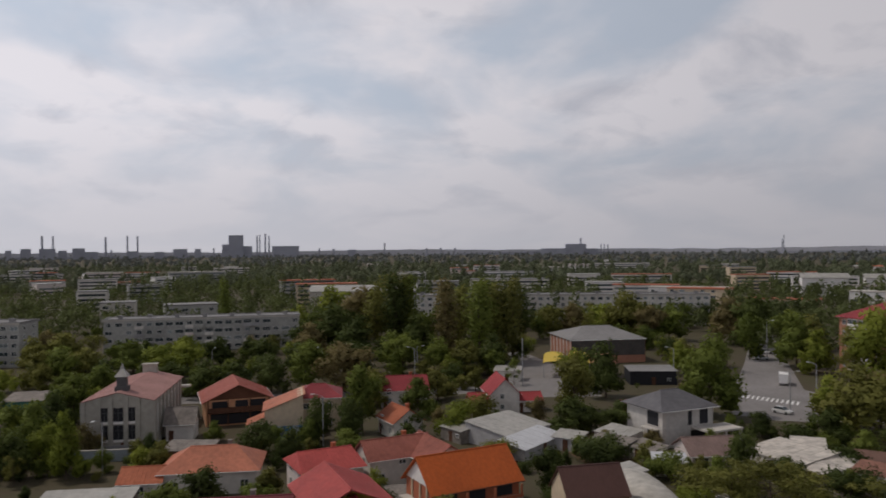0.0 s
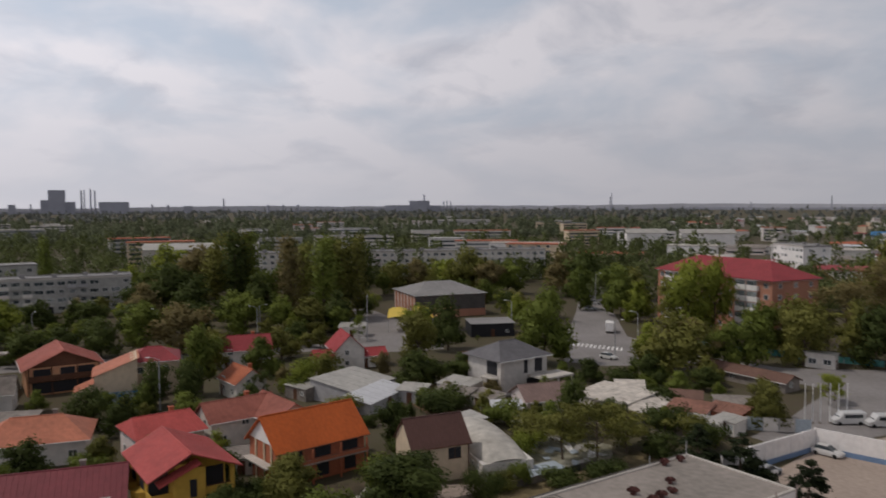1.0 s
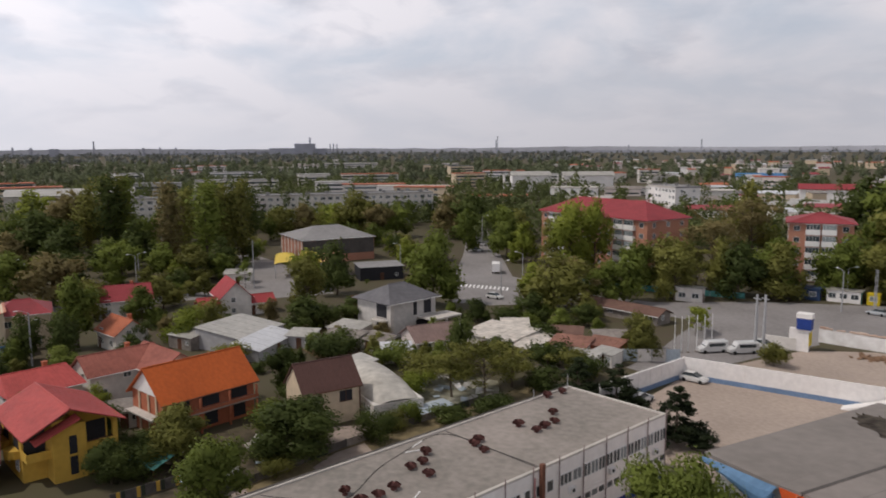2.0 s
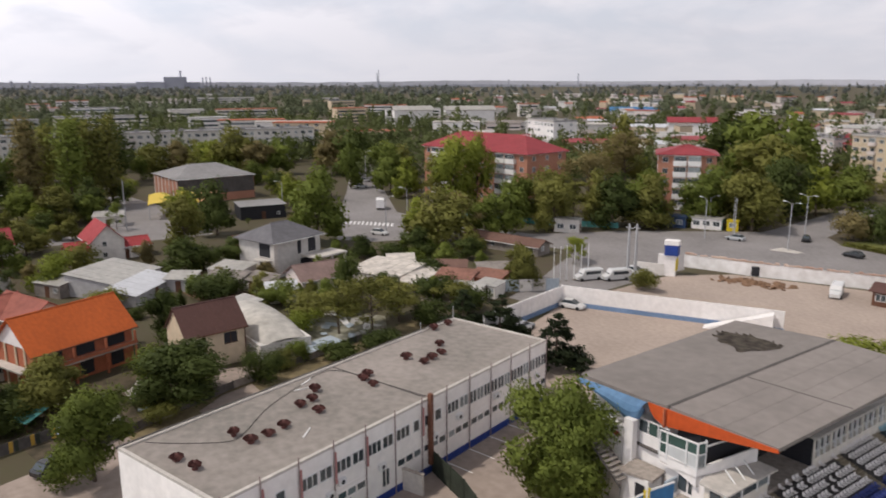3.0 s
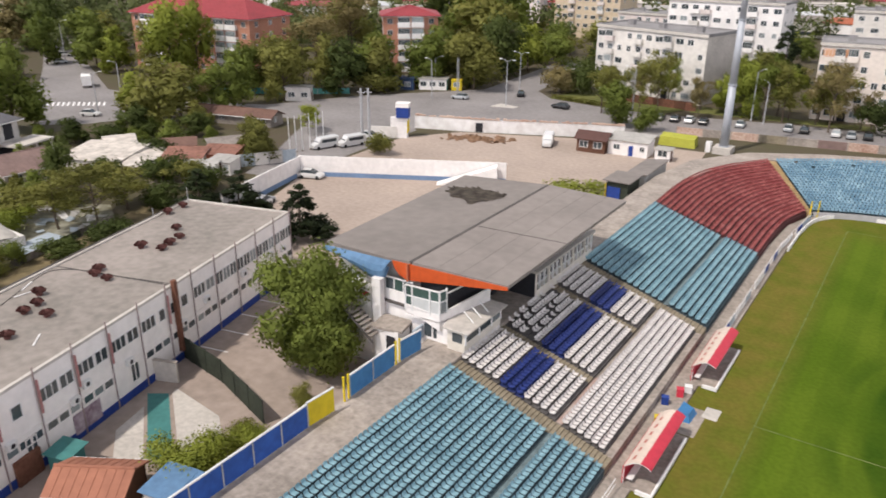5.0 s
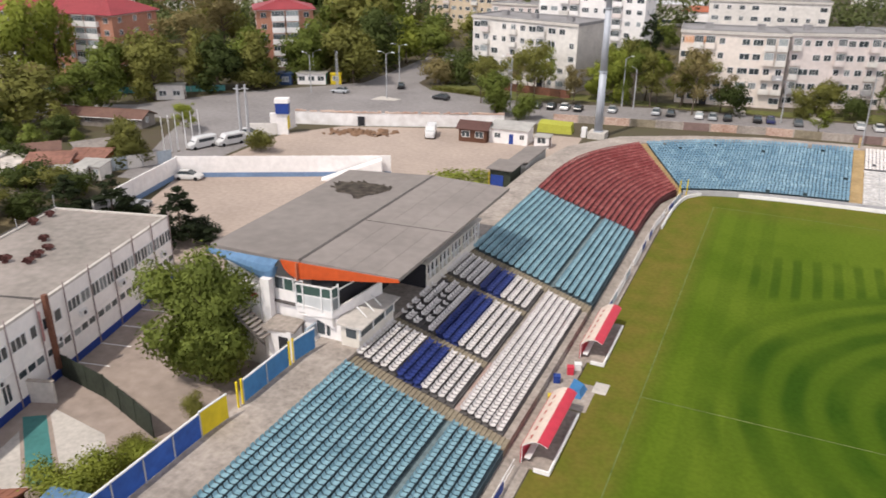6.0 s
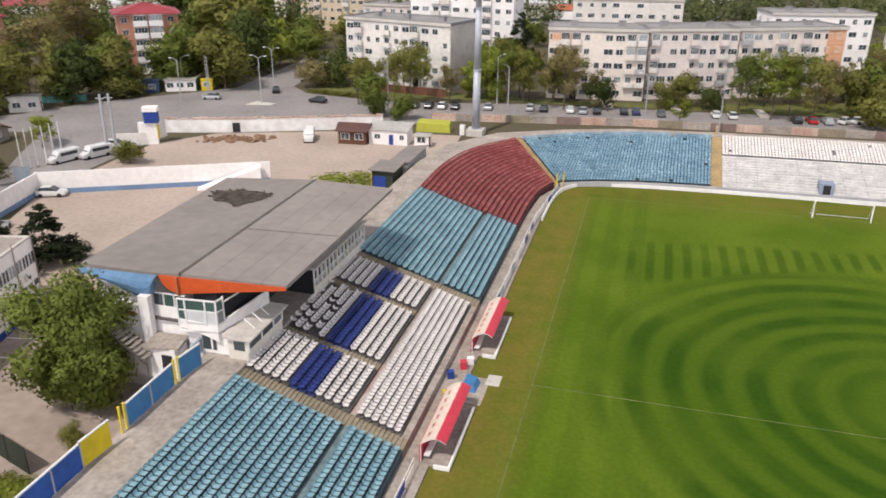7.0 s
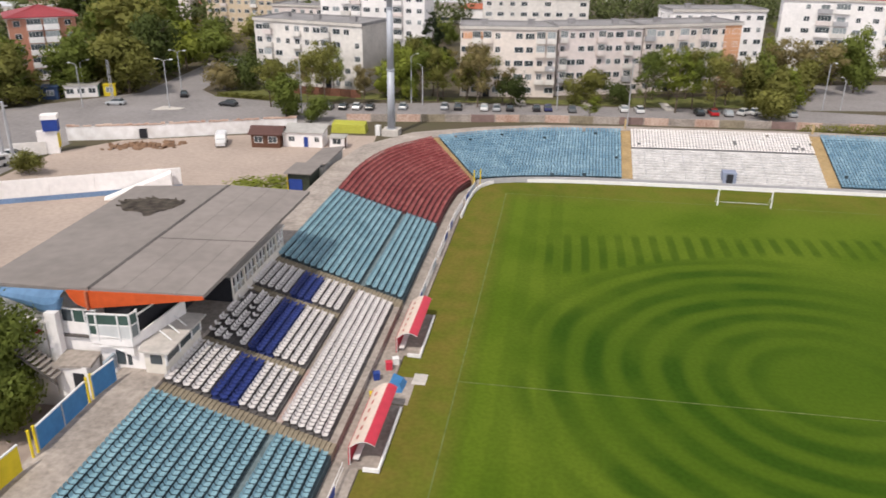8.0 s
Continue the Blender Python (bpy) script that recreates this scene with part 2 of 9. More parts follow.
M["leaf_brown"] = leaf_material("leaf_brown", (0.2, 0.162, 0.066), (0.335, 0.275, 0.12))
# The farther leaf colours are greyed to stand in for air haze.
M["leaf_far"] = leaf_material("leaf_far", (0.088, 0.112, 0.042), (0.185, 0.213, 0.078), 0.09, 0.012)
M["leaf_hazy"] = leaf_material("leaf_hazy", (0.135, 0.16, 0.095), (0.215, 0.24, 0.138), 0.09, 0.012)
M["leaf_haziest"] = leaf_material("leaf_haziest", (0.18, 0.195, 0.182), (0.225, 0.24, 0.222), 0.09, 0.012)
# Pale blue-grey puts the air's haze into the far hills and works.
M["haze_pale"] = material("haze_pale", (0.52, 0.52, 0.57), 0.95, 0.1, 0.02, 0.002)
M["haze_grey"] = material("haze_grey", (0.36, 0.37, 0.43), 0.95, 0.12, 0.02, 0.002)

# ---- mesh tools ----


class Shape:
    """Collects boxes, prisms and tubes into one mesh; each face keeps the index of its material."""

    def __init__(self):
        self.v, self.f, self.m = [], [], []

    def add(self, verts, faces, slot=0):
        k = len(self.v)
        self.v += [tuple(p) for p in verts]
        self.f += [tuple(i + k for i in face) for face in faces]
        self.m += [slot] * len(faces)
        return self

    def box(self, x0, y0, z0, x1, y1, z1, slot=0, turn=None):
        pts = [Vector((x, y, z)) for z in (z0, z1) for x, y in ((x0, y0), (x1, y0), (x1, y1), (x0, y1))]
        if turn is not None:
            pts = [turn @ p for p in pts]
        return self.add(pts, [(3, 2, 1, 0), (4, 5, 6, 7), (0, 1, 5, 4), (1, 2, 6, 5), (2, 3, 7, 6), (3, 0, 4, 7)], slot)

    def prism(self, poly, z0, z1, slot=0):
        n = len(poly)
        pts = [(x, y, z0) for x, y in poly] + [(x, y, z1) for x, y in poly]
        faces = [tuple(range(n - 1, -1, -1)), tuple(range(n, 2 * n))]
        return self.add(pts, faces + [(i, (i + 1) % n, n + (i + 1) % n, n + i) for i in range(n)], slot)

    def sweep(self, profile, y0, y1, slot=0):
        """A closed profile in x and z, drawn out along y."""
        n = len(profile)
        pts = [(x, y0, z) for x, z in profile] + [(x, y1, z) for x, z in profile]
        faces = [tuple(range(n)), tuple(range(2 * n - 1, n - 1, -1))]
        return self.add(pts, faces + [(i, n + i, n + (i + 1) % n, (i + 1) % n) for i in range(n)], slot)

    def tube(self, p, q, r0, r1=None, n=8, slot=0):
        p, q = Vector(p), Vector(q)
        r1 = r0 if r1 is None else r1
        turn = (q - p).to_track_quat("Z", "Y").to_matrix()
        ring = [(math.cos(2 * math.pi * i / n), math.sin(2 * math.pi * i / n)) for i in range(n)]
        pts = [p + turn @ Vector((r0 * c, r0 * s, 0)) for c, s in ring] + [q + turn @ Vector((r1 * c, r1 * s, 0)) for c, s in ring]
        faces = [tuple(range(n - 1, -1, -1)), tuple(range(n, 2 * n))]
        return self.add(pts, faces + [(i, (i + 1) % n, n + (i + 1) % n, n + i) for i in range(n)], slot)

    def slab(self, quad, thick, slot=0):
        """A sloping slab under four corners given in order."""
        q = [Vector(p) for p in quad]
        pts = [p - Vector((0, 0, thick)) for p in q] + q
        return self.add(pts, [(3, 2, 1, 0), (4, 5, 6, 7), (0, 1, 5, 4), (1, 2, 6, 5), (2, 3, 7, 6), (3, 0, 4, 7)], slot)

    def mesh(self, name, mats, smooth=False):
        me = bpy.data.meshes.new(name)
        me.from_pydata(self.v, [], self.f)
        for m in mats if isinstance(mats, (list, tuple)) else [mats]:
            me.materials.append(m)
        me.polygons.foreach_set("material_index", self.m)
        if smooth:
            me.polygons.foreach_set("use_smooth", [True] * len(self.f))
        me.update()
        return me


def place(name, data, parent=None, m=None, label="", **tags):
    ob = new(name, data)
    if parent is not None:
        ob.parent = parent
    if m is not None:
        ob.matrix_basis = m
    return tagged(ob, label=label, **tags)


def part(name, shape, mats, parent, label="", m=None, smooth=False):
    return place(name, shape.mesh(name, mats, smooth), parent, m, label)


def thing(name, m, label, category, group="", kind=""):
    ob = new(name)
    ob.empty_display_size = 0.5
    ob.matrix_basis = m
    return tagged(ob, label=label, category=category, group=group, kind=kind)


def flat(name, poly, z0, z1, mat, label, kind="structure"):
    return place(name, Shape().prism(poly, z0, z1).mesh(name, mat), None, None, label, kind=kind)


# ---- ground, streets and yards ----


def disc(radius, n=96):
    return [(radius * math.cos(2 * math.pi * i / n), radius * math.sin(2 * math.pi * i / n)) for i in range(n)]


place("ground", Shape().add([(x, y, 0) for x, y in disc(4850)], [tuple(range(96))]).mesh("ground", M["earth"]), None, None,
      "dry grass and bare earth between the streets and houses", kind="structure")

flat("road", [(-80, -25), (-78.4, -20), (-80, 2), (-80, 14), (-82.5, 17), (-66, 22.5), (-46, 31.5), (-30, 42), (-4, 49.5), (82, 56), (84, 68), (58, 70), (25, 66), (-20, 62.5), (-45, 56.5),
              (-58, 56.5), (-72, 59), (-79, 66), (-82, 87), (-86, 118), (-96.5, 118), (-93.5, 87), (-91.4, 60), (-100, 50), (-112, 36), (-123, 15), (-136, 9), (-169, 6), (-213, 29),
              (-267, 58), (-312, 80), (-314, 68), (-274, 52), (-213, 15), (-174, -10), (-146, -25.5), (-139, -20), (-130, 3), (-104, 9), (-97, -4), (-90, -16), (-86, -26)], -0.2, 0.03, M["asphalt"],
     "grey asphalt streets that meet at a junction")
flat("market_square", [(-172, -66), (-170, -46), (-192, -40), (-250, -46), (-250, -64)], -0.2, 0.02, M["asphalt"], "asphalt square beside the market hall")
flat("back_street", [(-178, -200), (-186, -200), (-188, -66), (-179, -66)], -0.2, 0.018, M["asphalt"], "narrow back street behind the houses")
flat("lane", [(-56.0, -108), (-67.0, -106), (-70.0, -96), (-71.7, -91.5), (-57.4, -91.5), (-56.0, -97)], -0.2, 0.022, M["yard"], "dusty lane behind the office")
M["weeds"] = material("weeds", (0.10, 0.085, 0.045), 0.95, 0.35, 0.7, 0.25, bump=0.4, tint=(0.26, 0.20, 0.11))
# Soil colour darkened for weeds and the shade lying on the garden.
M["soil_shaded"] = material("soil_shaded", (0.055, 0.048, 0.03), 0.95, 0.35, 0.9, 0.35, bump=0.4, tint=(0.13, 0.10, 0.065))
flat("weed_strip", [(-57.4, -91.5), (-71.7, -91.5), (-76.5, -78), (-83.5, -52), (-86.0, -46), (-77.0, -42), (-64.5, -53)], -0.2, 0.022, M["weeds"], "dry weeds and earth behind the office")
flat("weed_strip_b", [(-72.6, -83.5), (-75.4, -79.8), (-76.6, -75.6), (-71.4, -75.8), (-68.6, -82.5)], 0.0, 0.034, M["yard"], "bare pale patch among the weeds")
flat("sand_yard", [(-78, -21), (-47, -5), (-24, -14), (-24, -40), (-36, -40), (-50, -48), (-66, -50)], -0.2, 0.02, M["sand"],
     "bare sandy yard inside the white wall")
flat("gravel_lot", [(-79, 8), (-72, 18), (-47, 28), (-27, 30), (-24, 0), (-24, -14), (-47, -5), (-78, -21)], -0.2, 0.025, M["sand"],
     "pale gravel parking lot beside the stadium")
flat("office_yard", [(-44, -94), (-25, -94), (-25, -40), (-36, -40), (-54, -47)], -0.2, 0.015, M["yard"],
     "worn concrete yard between the office and the stand")

# ---- the pitch: mown rings and stripes ----


def pitch_material():
    m = bpy.data.materials.new("mown_grass")
    m.use_nodes = True
    nodes, link = m.node_tree.nodes, m.node_tree.links.new
    p = nodes["Principled BSDF"]
    p.inputs["Roughness"].default_value, p.inputs["Specular IOR Level"].default_value = 0.95, 0.04
    geo = nodes.new("ShaderNodeNewGeometry")

    def math_node(op, a, b=0.0):
        n = nodes.new("ShaderNodeMath")
        n.operation = op
        for k, v in enumerate((a, b)):
            if hasattr(v, "is_linked"):
                link(v, n.inputs[k])
            else:
                n.inputs[k].default_value = v
        return n.outputs["Value"]

    def step(value, low, high):
        n = nodes.new("ShaderNodeMapRange")
        n.interpolation_type = "SMOOTHSTEP"
        n.inputs["From Min"].default_value, n.inputs["From Max"].default_value = low, high
        link(value, n.inputs["Value"])
        return n.outputs["Result"]

    def noise_fac(scale, detail=4):
        n = nodes.new("ShaderNodeTexNoise")
        n.inputs["Scale"].default_value, n.inputs["Detail"].default_value = scale, detail
        link(geo.outputs["Position"], n.inputs["Vector"])
        return n.outputs["Fac"]

    def blend(fac, a, b):
        n = nodes.new("ShaderNodeMixRGB")
        link(fac, n.inputs["Fac"])
        for k, v in (("Color1", a), ("Color2", b)):
            if hasattr(v, "is_linked"):
                link(v, n.inputs[k])
            else:
                n.inputs[k].default_value = (*v, 1)
        return n.outputs["Color"]

    xyz = nodes.new("ShaderNodeSeparateXYZ")
    link(geo.outputs["Position"], xyz.inputs["Vector"])
    x, y = xyz.outputs["X"], xyz.outputs["Y"]
    wob = math_node("MULTIPLY", math_node("SUBTRACT", noise_fac(0.08, 2), 0.5), 1.8)
    dx, dy = math_node("SUBTRACT", x, 32.0), math_node("SUBTRACT", y, -48.0)
    r = math_node("SQRT", math_node("ADD", math_node("MULTIPLY", dx, dx), math_node("MULTIPLY", dy, dy)))
    turn = math_node("SUBTRACT", math_node("MULTIPLY", math_node("ADD", r, wob), 2 * math.pi / 3.58), 2.7)
    rings = math_node("MULTIPLY", step(math_node("SINE", turn), -0.9, 0.75), math_node("MULTIPLY", step(r, 31.0, 24.0), step(r, 4.0, 7.0)))
    # the rings fade away on the side of the far touchline
    rings = math_node("MULTIPLY", rings, math_node("ADD", math_node("MULTIPLY", step(x, 44.0, 26.0), 0.85), 0.15))
    bars = math_node("SINE", math_node("MULTIPLY", math_node("ADD", x, math_node("MULTIPLY", wob, 0.3)), 2 * math.pi / 2.15))
    low_edge = math_node("SUBTRACT", y, math_node("ADD", math_node("MULTIPLY", math_node("MINIMUM", x, 34.0), 0.42), -31.5))
    high_edge = math_node("SUBTRACT", y, math_node("ADD", math_node("MULTIPLY", x, 0.12), -16.6))
    inband = math_node("MULTIPLY", step(low_edge, -1.5, 0.8), step(high_edge, 1.0, -1.0))
    inband = math_node("MULTIPLY", inband, math_node("MULTIPLY", step(x, 4.0, 6.5), step(r, 24.0, 26.5)))
    bars = math_node("MULTIPLY", math_node("MULTIPLY", step(bars, -0.4, 0.7), inband), 0.75)
    patchy = math_node("ADD", math_node("MULTIPLY", step(noise_fac(0.11, 3), 0.34, 0.62), 0.65), 0.35)
    marks = math_node("MULTIPLY", math_node("MAXIMUM", rings, bars), patchy)
    # mower's lanes along the touchline
    lanes = math_node("MULTIPLY", step(math_node("SINE", math_node("MULTIPLY", x, 2 * math.pi / 3.4)), -0.5, 0.5), math_node("MULTIPLY", step(x, 11.0, 8.0), 0.22))
    marks = math_node("MAXIMUM", marks, lanes)
    base = blend(step(noise_fac(0.07, 6), 0.35, 0.65), (0.068, 0.112, 0.008), (0.094, 0.138, 0.012))
    # The ring area is darkened to copy how grass dulls at steeper views.
    base = blend(math_node("MULTIPLY", step(r, 30.0, 20.0), 0.6), base, (0.042, 0.084, 0.006))
    base = blend(math_node("MULTIPLY", marks, 0.75), base, (0.018, 0.052, 0.004))
    # worn, drier margins beyond the lines
    edge = math_node("MAXIMUM", step(x, 2.2, -1.8), math_node("MULTIPLY", step(y, -6.0, 5.0), 0.7))
    edge = math_node("MULTIPLY", edge, math_node("ADD", math_node("MULTIPLY", step(noise_fac(0.35, 6), 0.25, 0.7), 0.6), 0.4))
    base = blend(edge, base, (0.15, 0.125, 0.026))
    grain = blend(step(noise_fac(2.5, 6), 0.3, 0.7), (0.92, 0.92, 0.92), (1.08, 1.08, 1.08))
    mul = nodes.new("ShaderNodeMixRGB")
    mul.blend_type = "MULTIPLY"
    mul.inputs["Fac"].default_value = 1.0
    link(base, mul.inputs["Color1"])
    link(grain, mul.inputs["Color2"])
    link(mul.outputs["Color"], p.inputs["Base Color"])
    return m


M["mown_grass"] = pitch_material()
KERB = [(-5.4, -112), (-5.4, -30), (-5.3, -12), (-5.1, -4), (-4.3, 1.5), (-2.4, 4.4), (0.5, 5.6), (8.6, 6.7), (18, 7.3), (48.5, 8.3), (75, 8.6)]
flat("pitch", KERB + [(80, 8), (80, -112)], -0.2, 0.04, M["mown_grass"], "green football pitch mown in rings and stripes", "structure")


def lines():
    s = Shape()
    w = 0.05
    for x0, y0, x1, y1 in ((0, -105, 0, 0), (0, 0, 68, 0), (0, -52.5, 9, -52.5), (9, -52.5, 68, -52.5)):
        s.box(min(x0, x1) - w, min(y0, y1) - w, 0.03, max(x0, x1) + w, max(y0, y1) + w, 0.046)
    return s


place("pitch_line", lines().mesh("pitch_line", M["line_white"]), None, None, "faint worn white lines on the grass", kind="structure")


def goal():
    g = thing("football_goal", pose(34, 0, 0.04), "white steel football goal on the far goal line", "goal")
    for x in (-3.66, 3.66):
        part("post", Shape().tube((x, 0, 0), (x, 0, 2.44), 0.09), M["white_paint"], g)
        part("stay", Shape().tube((x, 1.6, 0), (x, 0.05, 2.3), 0.03), M["white_paint"], g)
    part("crossbar", Shape().tube((-3.72, 0, 2.44), (3.72, 0, 2.44), 0.06), M["white_paint"], g)
    part("ground_bar", Shape().tube((-3.66, 1.6, 0.05), (3.66, 1.6, 0.05), 0.03), M["white_paint"], g)


goal()

# ---- terraces and seats ----


def smooth_curve(points, n):
    """n + 1 places at even steps along a soft curve through the given plan points."""
    p = [Vector(q) for q in points]
    if len(p) > 2:
        ext, dense = [2 * p[0] - p[1]] + p + [2 * p[-1] - p[-2]], []
        for i in range(1, len(ext) - 2):
            a, b, c, d = ext[i - 1 : i + 3]
            for k in range(12):
                t = k / 12
                dense.append(0.5 * (2 * b + (c - a) * t + (2 * a - 5 * b + 4 * c - d) * t * t + (3 * b - a - 3 * c + d) * t**3))
        p = dense + [p[-1]]
    far = [0.0]
    for a, b in zip(p, p[1:]):
        far.append(far[-1] + (b - a).length)
    out = []
    for k in range(n + 1):
        want = far[-1] * k / n
        i = max(j for j in range(len(far)) if far[j] <= want + 1e-9)
        i = min(i, len(p) - 2)
        out.append(p[i].lerp(p[i + 1], (want - far[i]) / (far[i + 1] - far[i])))
    return out


def row_curves(top, bottom, rows, n, gap_after=None, gap=0.0):
    """Plan curves between the steps, from the back to the front."""
    a, b = smooth_curve(top, n), smooth_curve(bottom, n)
    depth = rows + (gap if gap_after else 0)
    cuts = [(i + (gap if gap_after and i > gap_after else 0)) / depth for i in range(rows + 1)]
    return [[p.lerp(q, c) for p, q in zip(a, b)] for c in cuts]


def terrace(name, top, bottom, rows, z_top, z_low, mat, label, n=1, gap_after=None, gap=0.0):
    """Concrete steps: treads, risers and closed ends."""
    curves, s = row_curves(top, bottom, rows, n, gap_after, gap), Shape()
    for i in range(rows):
        z = z_top + (z_low - z_top) * i / (rows - 1)
        for k in range(n):
            a, b, c, d = curves[i][k], curves[i][k + 1], curves[i + 1][k + 1], curves[i + 1][k]
            pts = [(p.x, p.y, h) for h in (0, z) for p in (a, b, c, d)]
            s.add(pts, [(4, 7, 6, 5), (3, 2, 6, 7), (0, 3, 7, 4), (1, 5, 6, 2), (0, 4, 5, 1)])
    return place(name, s.mesh(name, mat), None, None, label, kind="structure")


def seat_shape():
    """A moulded plastic seat shell that faces +x: one bent sheet of pan and back, raised off the step."""
    s = Shape()
    line = [(0.20, 0.37), (0.17, 0.40), (-0.14, 0.37), (-0.19, 0.42), (-0.25, 0.64)]
    for x, z in line:
        s.v += [(x, -0.185, z), (x, 0.185, z), (x - 0.02, 0.185, z - 0.05), (x - 0.02, -0.185, z - 0.05)]
    for i in range(len(line) - 1):
        for k in range(4):
            a, b = 4 * i + k, 4 * i + (k + 1) % 4
            s.f.append((a, b, b + 4, a + 4))
    n = 4 * (len(line) - 1)
    s.f += [(3, 2, 1, 0), (n, n + 1, n + 2, n + 3)]
    s.m = [0] * len(s.f)
    return s


SEAT = seat_shape()
SEAT_MESH = {k: SEAT.mesh("seat", M[k]) for k in ("seat_blue", "seat_navy", "seat_white", "seat_red", "seat_endblue")}


def seat_places(top, bottom, rows, z_top, z_low, n, use, pitch=0.5, gap_after=None, gap=0.0):
    curves = row_curves(top, bottom, rows, n, gap_after, gap)
    out = []
    for i in use:
        z = z_top + (z_low - z_top) * i / (rows - 1)
        mid = [(p + q) / 2 for p, q in zip(curves[i], curves[i + 1])]
        length = sum((b - a).length for a, b in zip(mid, mid[1:]))
        count = max(1, int(length / pitch))
        line = smooth_curve([tuple(p) for p in mid], count) if n == 1 else smooth_curve([tuple(p) for p in mid[:: max(1, n // 8)]], count)
        for a, b in zip(line, line[1:]):
            d = b - a
            out.append((i, (a.x + b.x) / 2, (a.y + b.y) / 2, z, math.atan2(-d.x, d.y)))
    return out


def seats(name, places_, key, label, singles=0, near=(-10, -70), lost=0.0):
    """A block of seats: the nearest ones single, the rest joined."""
    rng = random.Random(len(places_) + singles)
    places_ = [p for p in places_ if rng.random() > lost]
    places_.sort(key=lambda p: (p[1] - near[0]) ** 2 + (p[2] - near[1]) ** 2)
    b = thing(name, pose(places_[0][1], places_[0][2], places_[0][3]), label, "seats")
    back = b.matrix_basis.inverted()
    for _, x, y, z, a in places_[:singles]:
        place("seat", SEAT_MESH[key], b, back @ pose(x, y, z, 0, rng.uniform(-2, 2), math.degrees(a) + rng.uniform(-2, 2)))
    if places_[singles:]:
        base = np.array(SEAT.v)
        s = Shape()
        for _, x, y, z, a in places_[singles:]:
            c, d = math.cos(a), math.sin(a)
            k = rng.uniform(0.96, 1.04)
            s.add([(x + c * u * k - d * v, y + d * u * k + c * v, z + w * k) for u, v, w in base], SEAT.f)
        ob = part("seat_bank", s, M[key], b, m=back.copy())
        tagged(ob, kind="stuff")
    return b


X_BACK, X_FRONT, Z_BACK, Z_FRONT = -20.8, -7.6, 4.6, 0.75
NEAR_END = -112.0
# Teal, dark, red and white steps are darkened to carry the seat-gap shade.
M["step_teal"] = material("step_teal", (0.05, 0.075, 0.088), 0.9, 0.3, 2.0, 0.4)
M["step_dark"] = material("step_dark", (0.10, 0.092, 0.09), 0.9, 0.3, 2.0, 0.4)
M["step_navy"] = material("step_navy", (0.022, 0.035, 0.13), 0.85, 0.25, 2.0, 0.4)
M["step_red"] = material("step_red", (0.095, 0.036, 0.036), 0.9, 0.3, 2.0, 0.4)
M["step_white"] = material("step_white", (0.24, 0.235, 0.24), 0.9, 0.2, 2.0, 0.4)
M["rose_paint"] = material("rose_paint", (0.46, 0.27, 0.23), 0.9, 0.2, 2.0, 0.4, tint=(0.48, 0.40, 0.36))
M["walk_teal"] = material("walk_teal", (0.15, 0.20, 0.215), 0.9, 0.3, 2.0, 0.4)
M["bench_white"] = material("bench_white", (0.60, 0.575, 0.56), 0.7, 0.2, 2.0, 0.5)
M["tan"] = material("tan", (0.40, 0.29, 0.15), 0.9, 0.2, 2.0, 0.4)


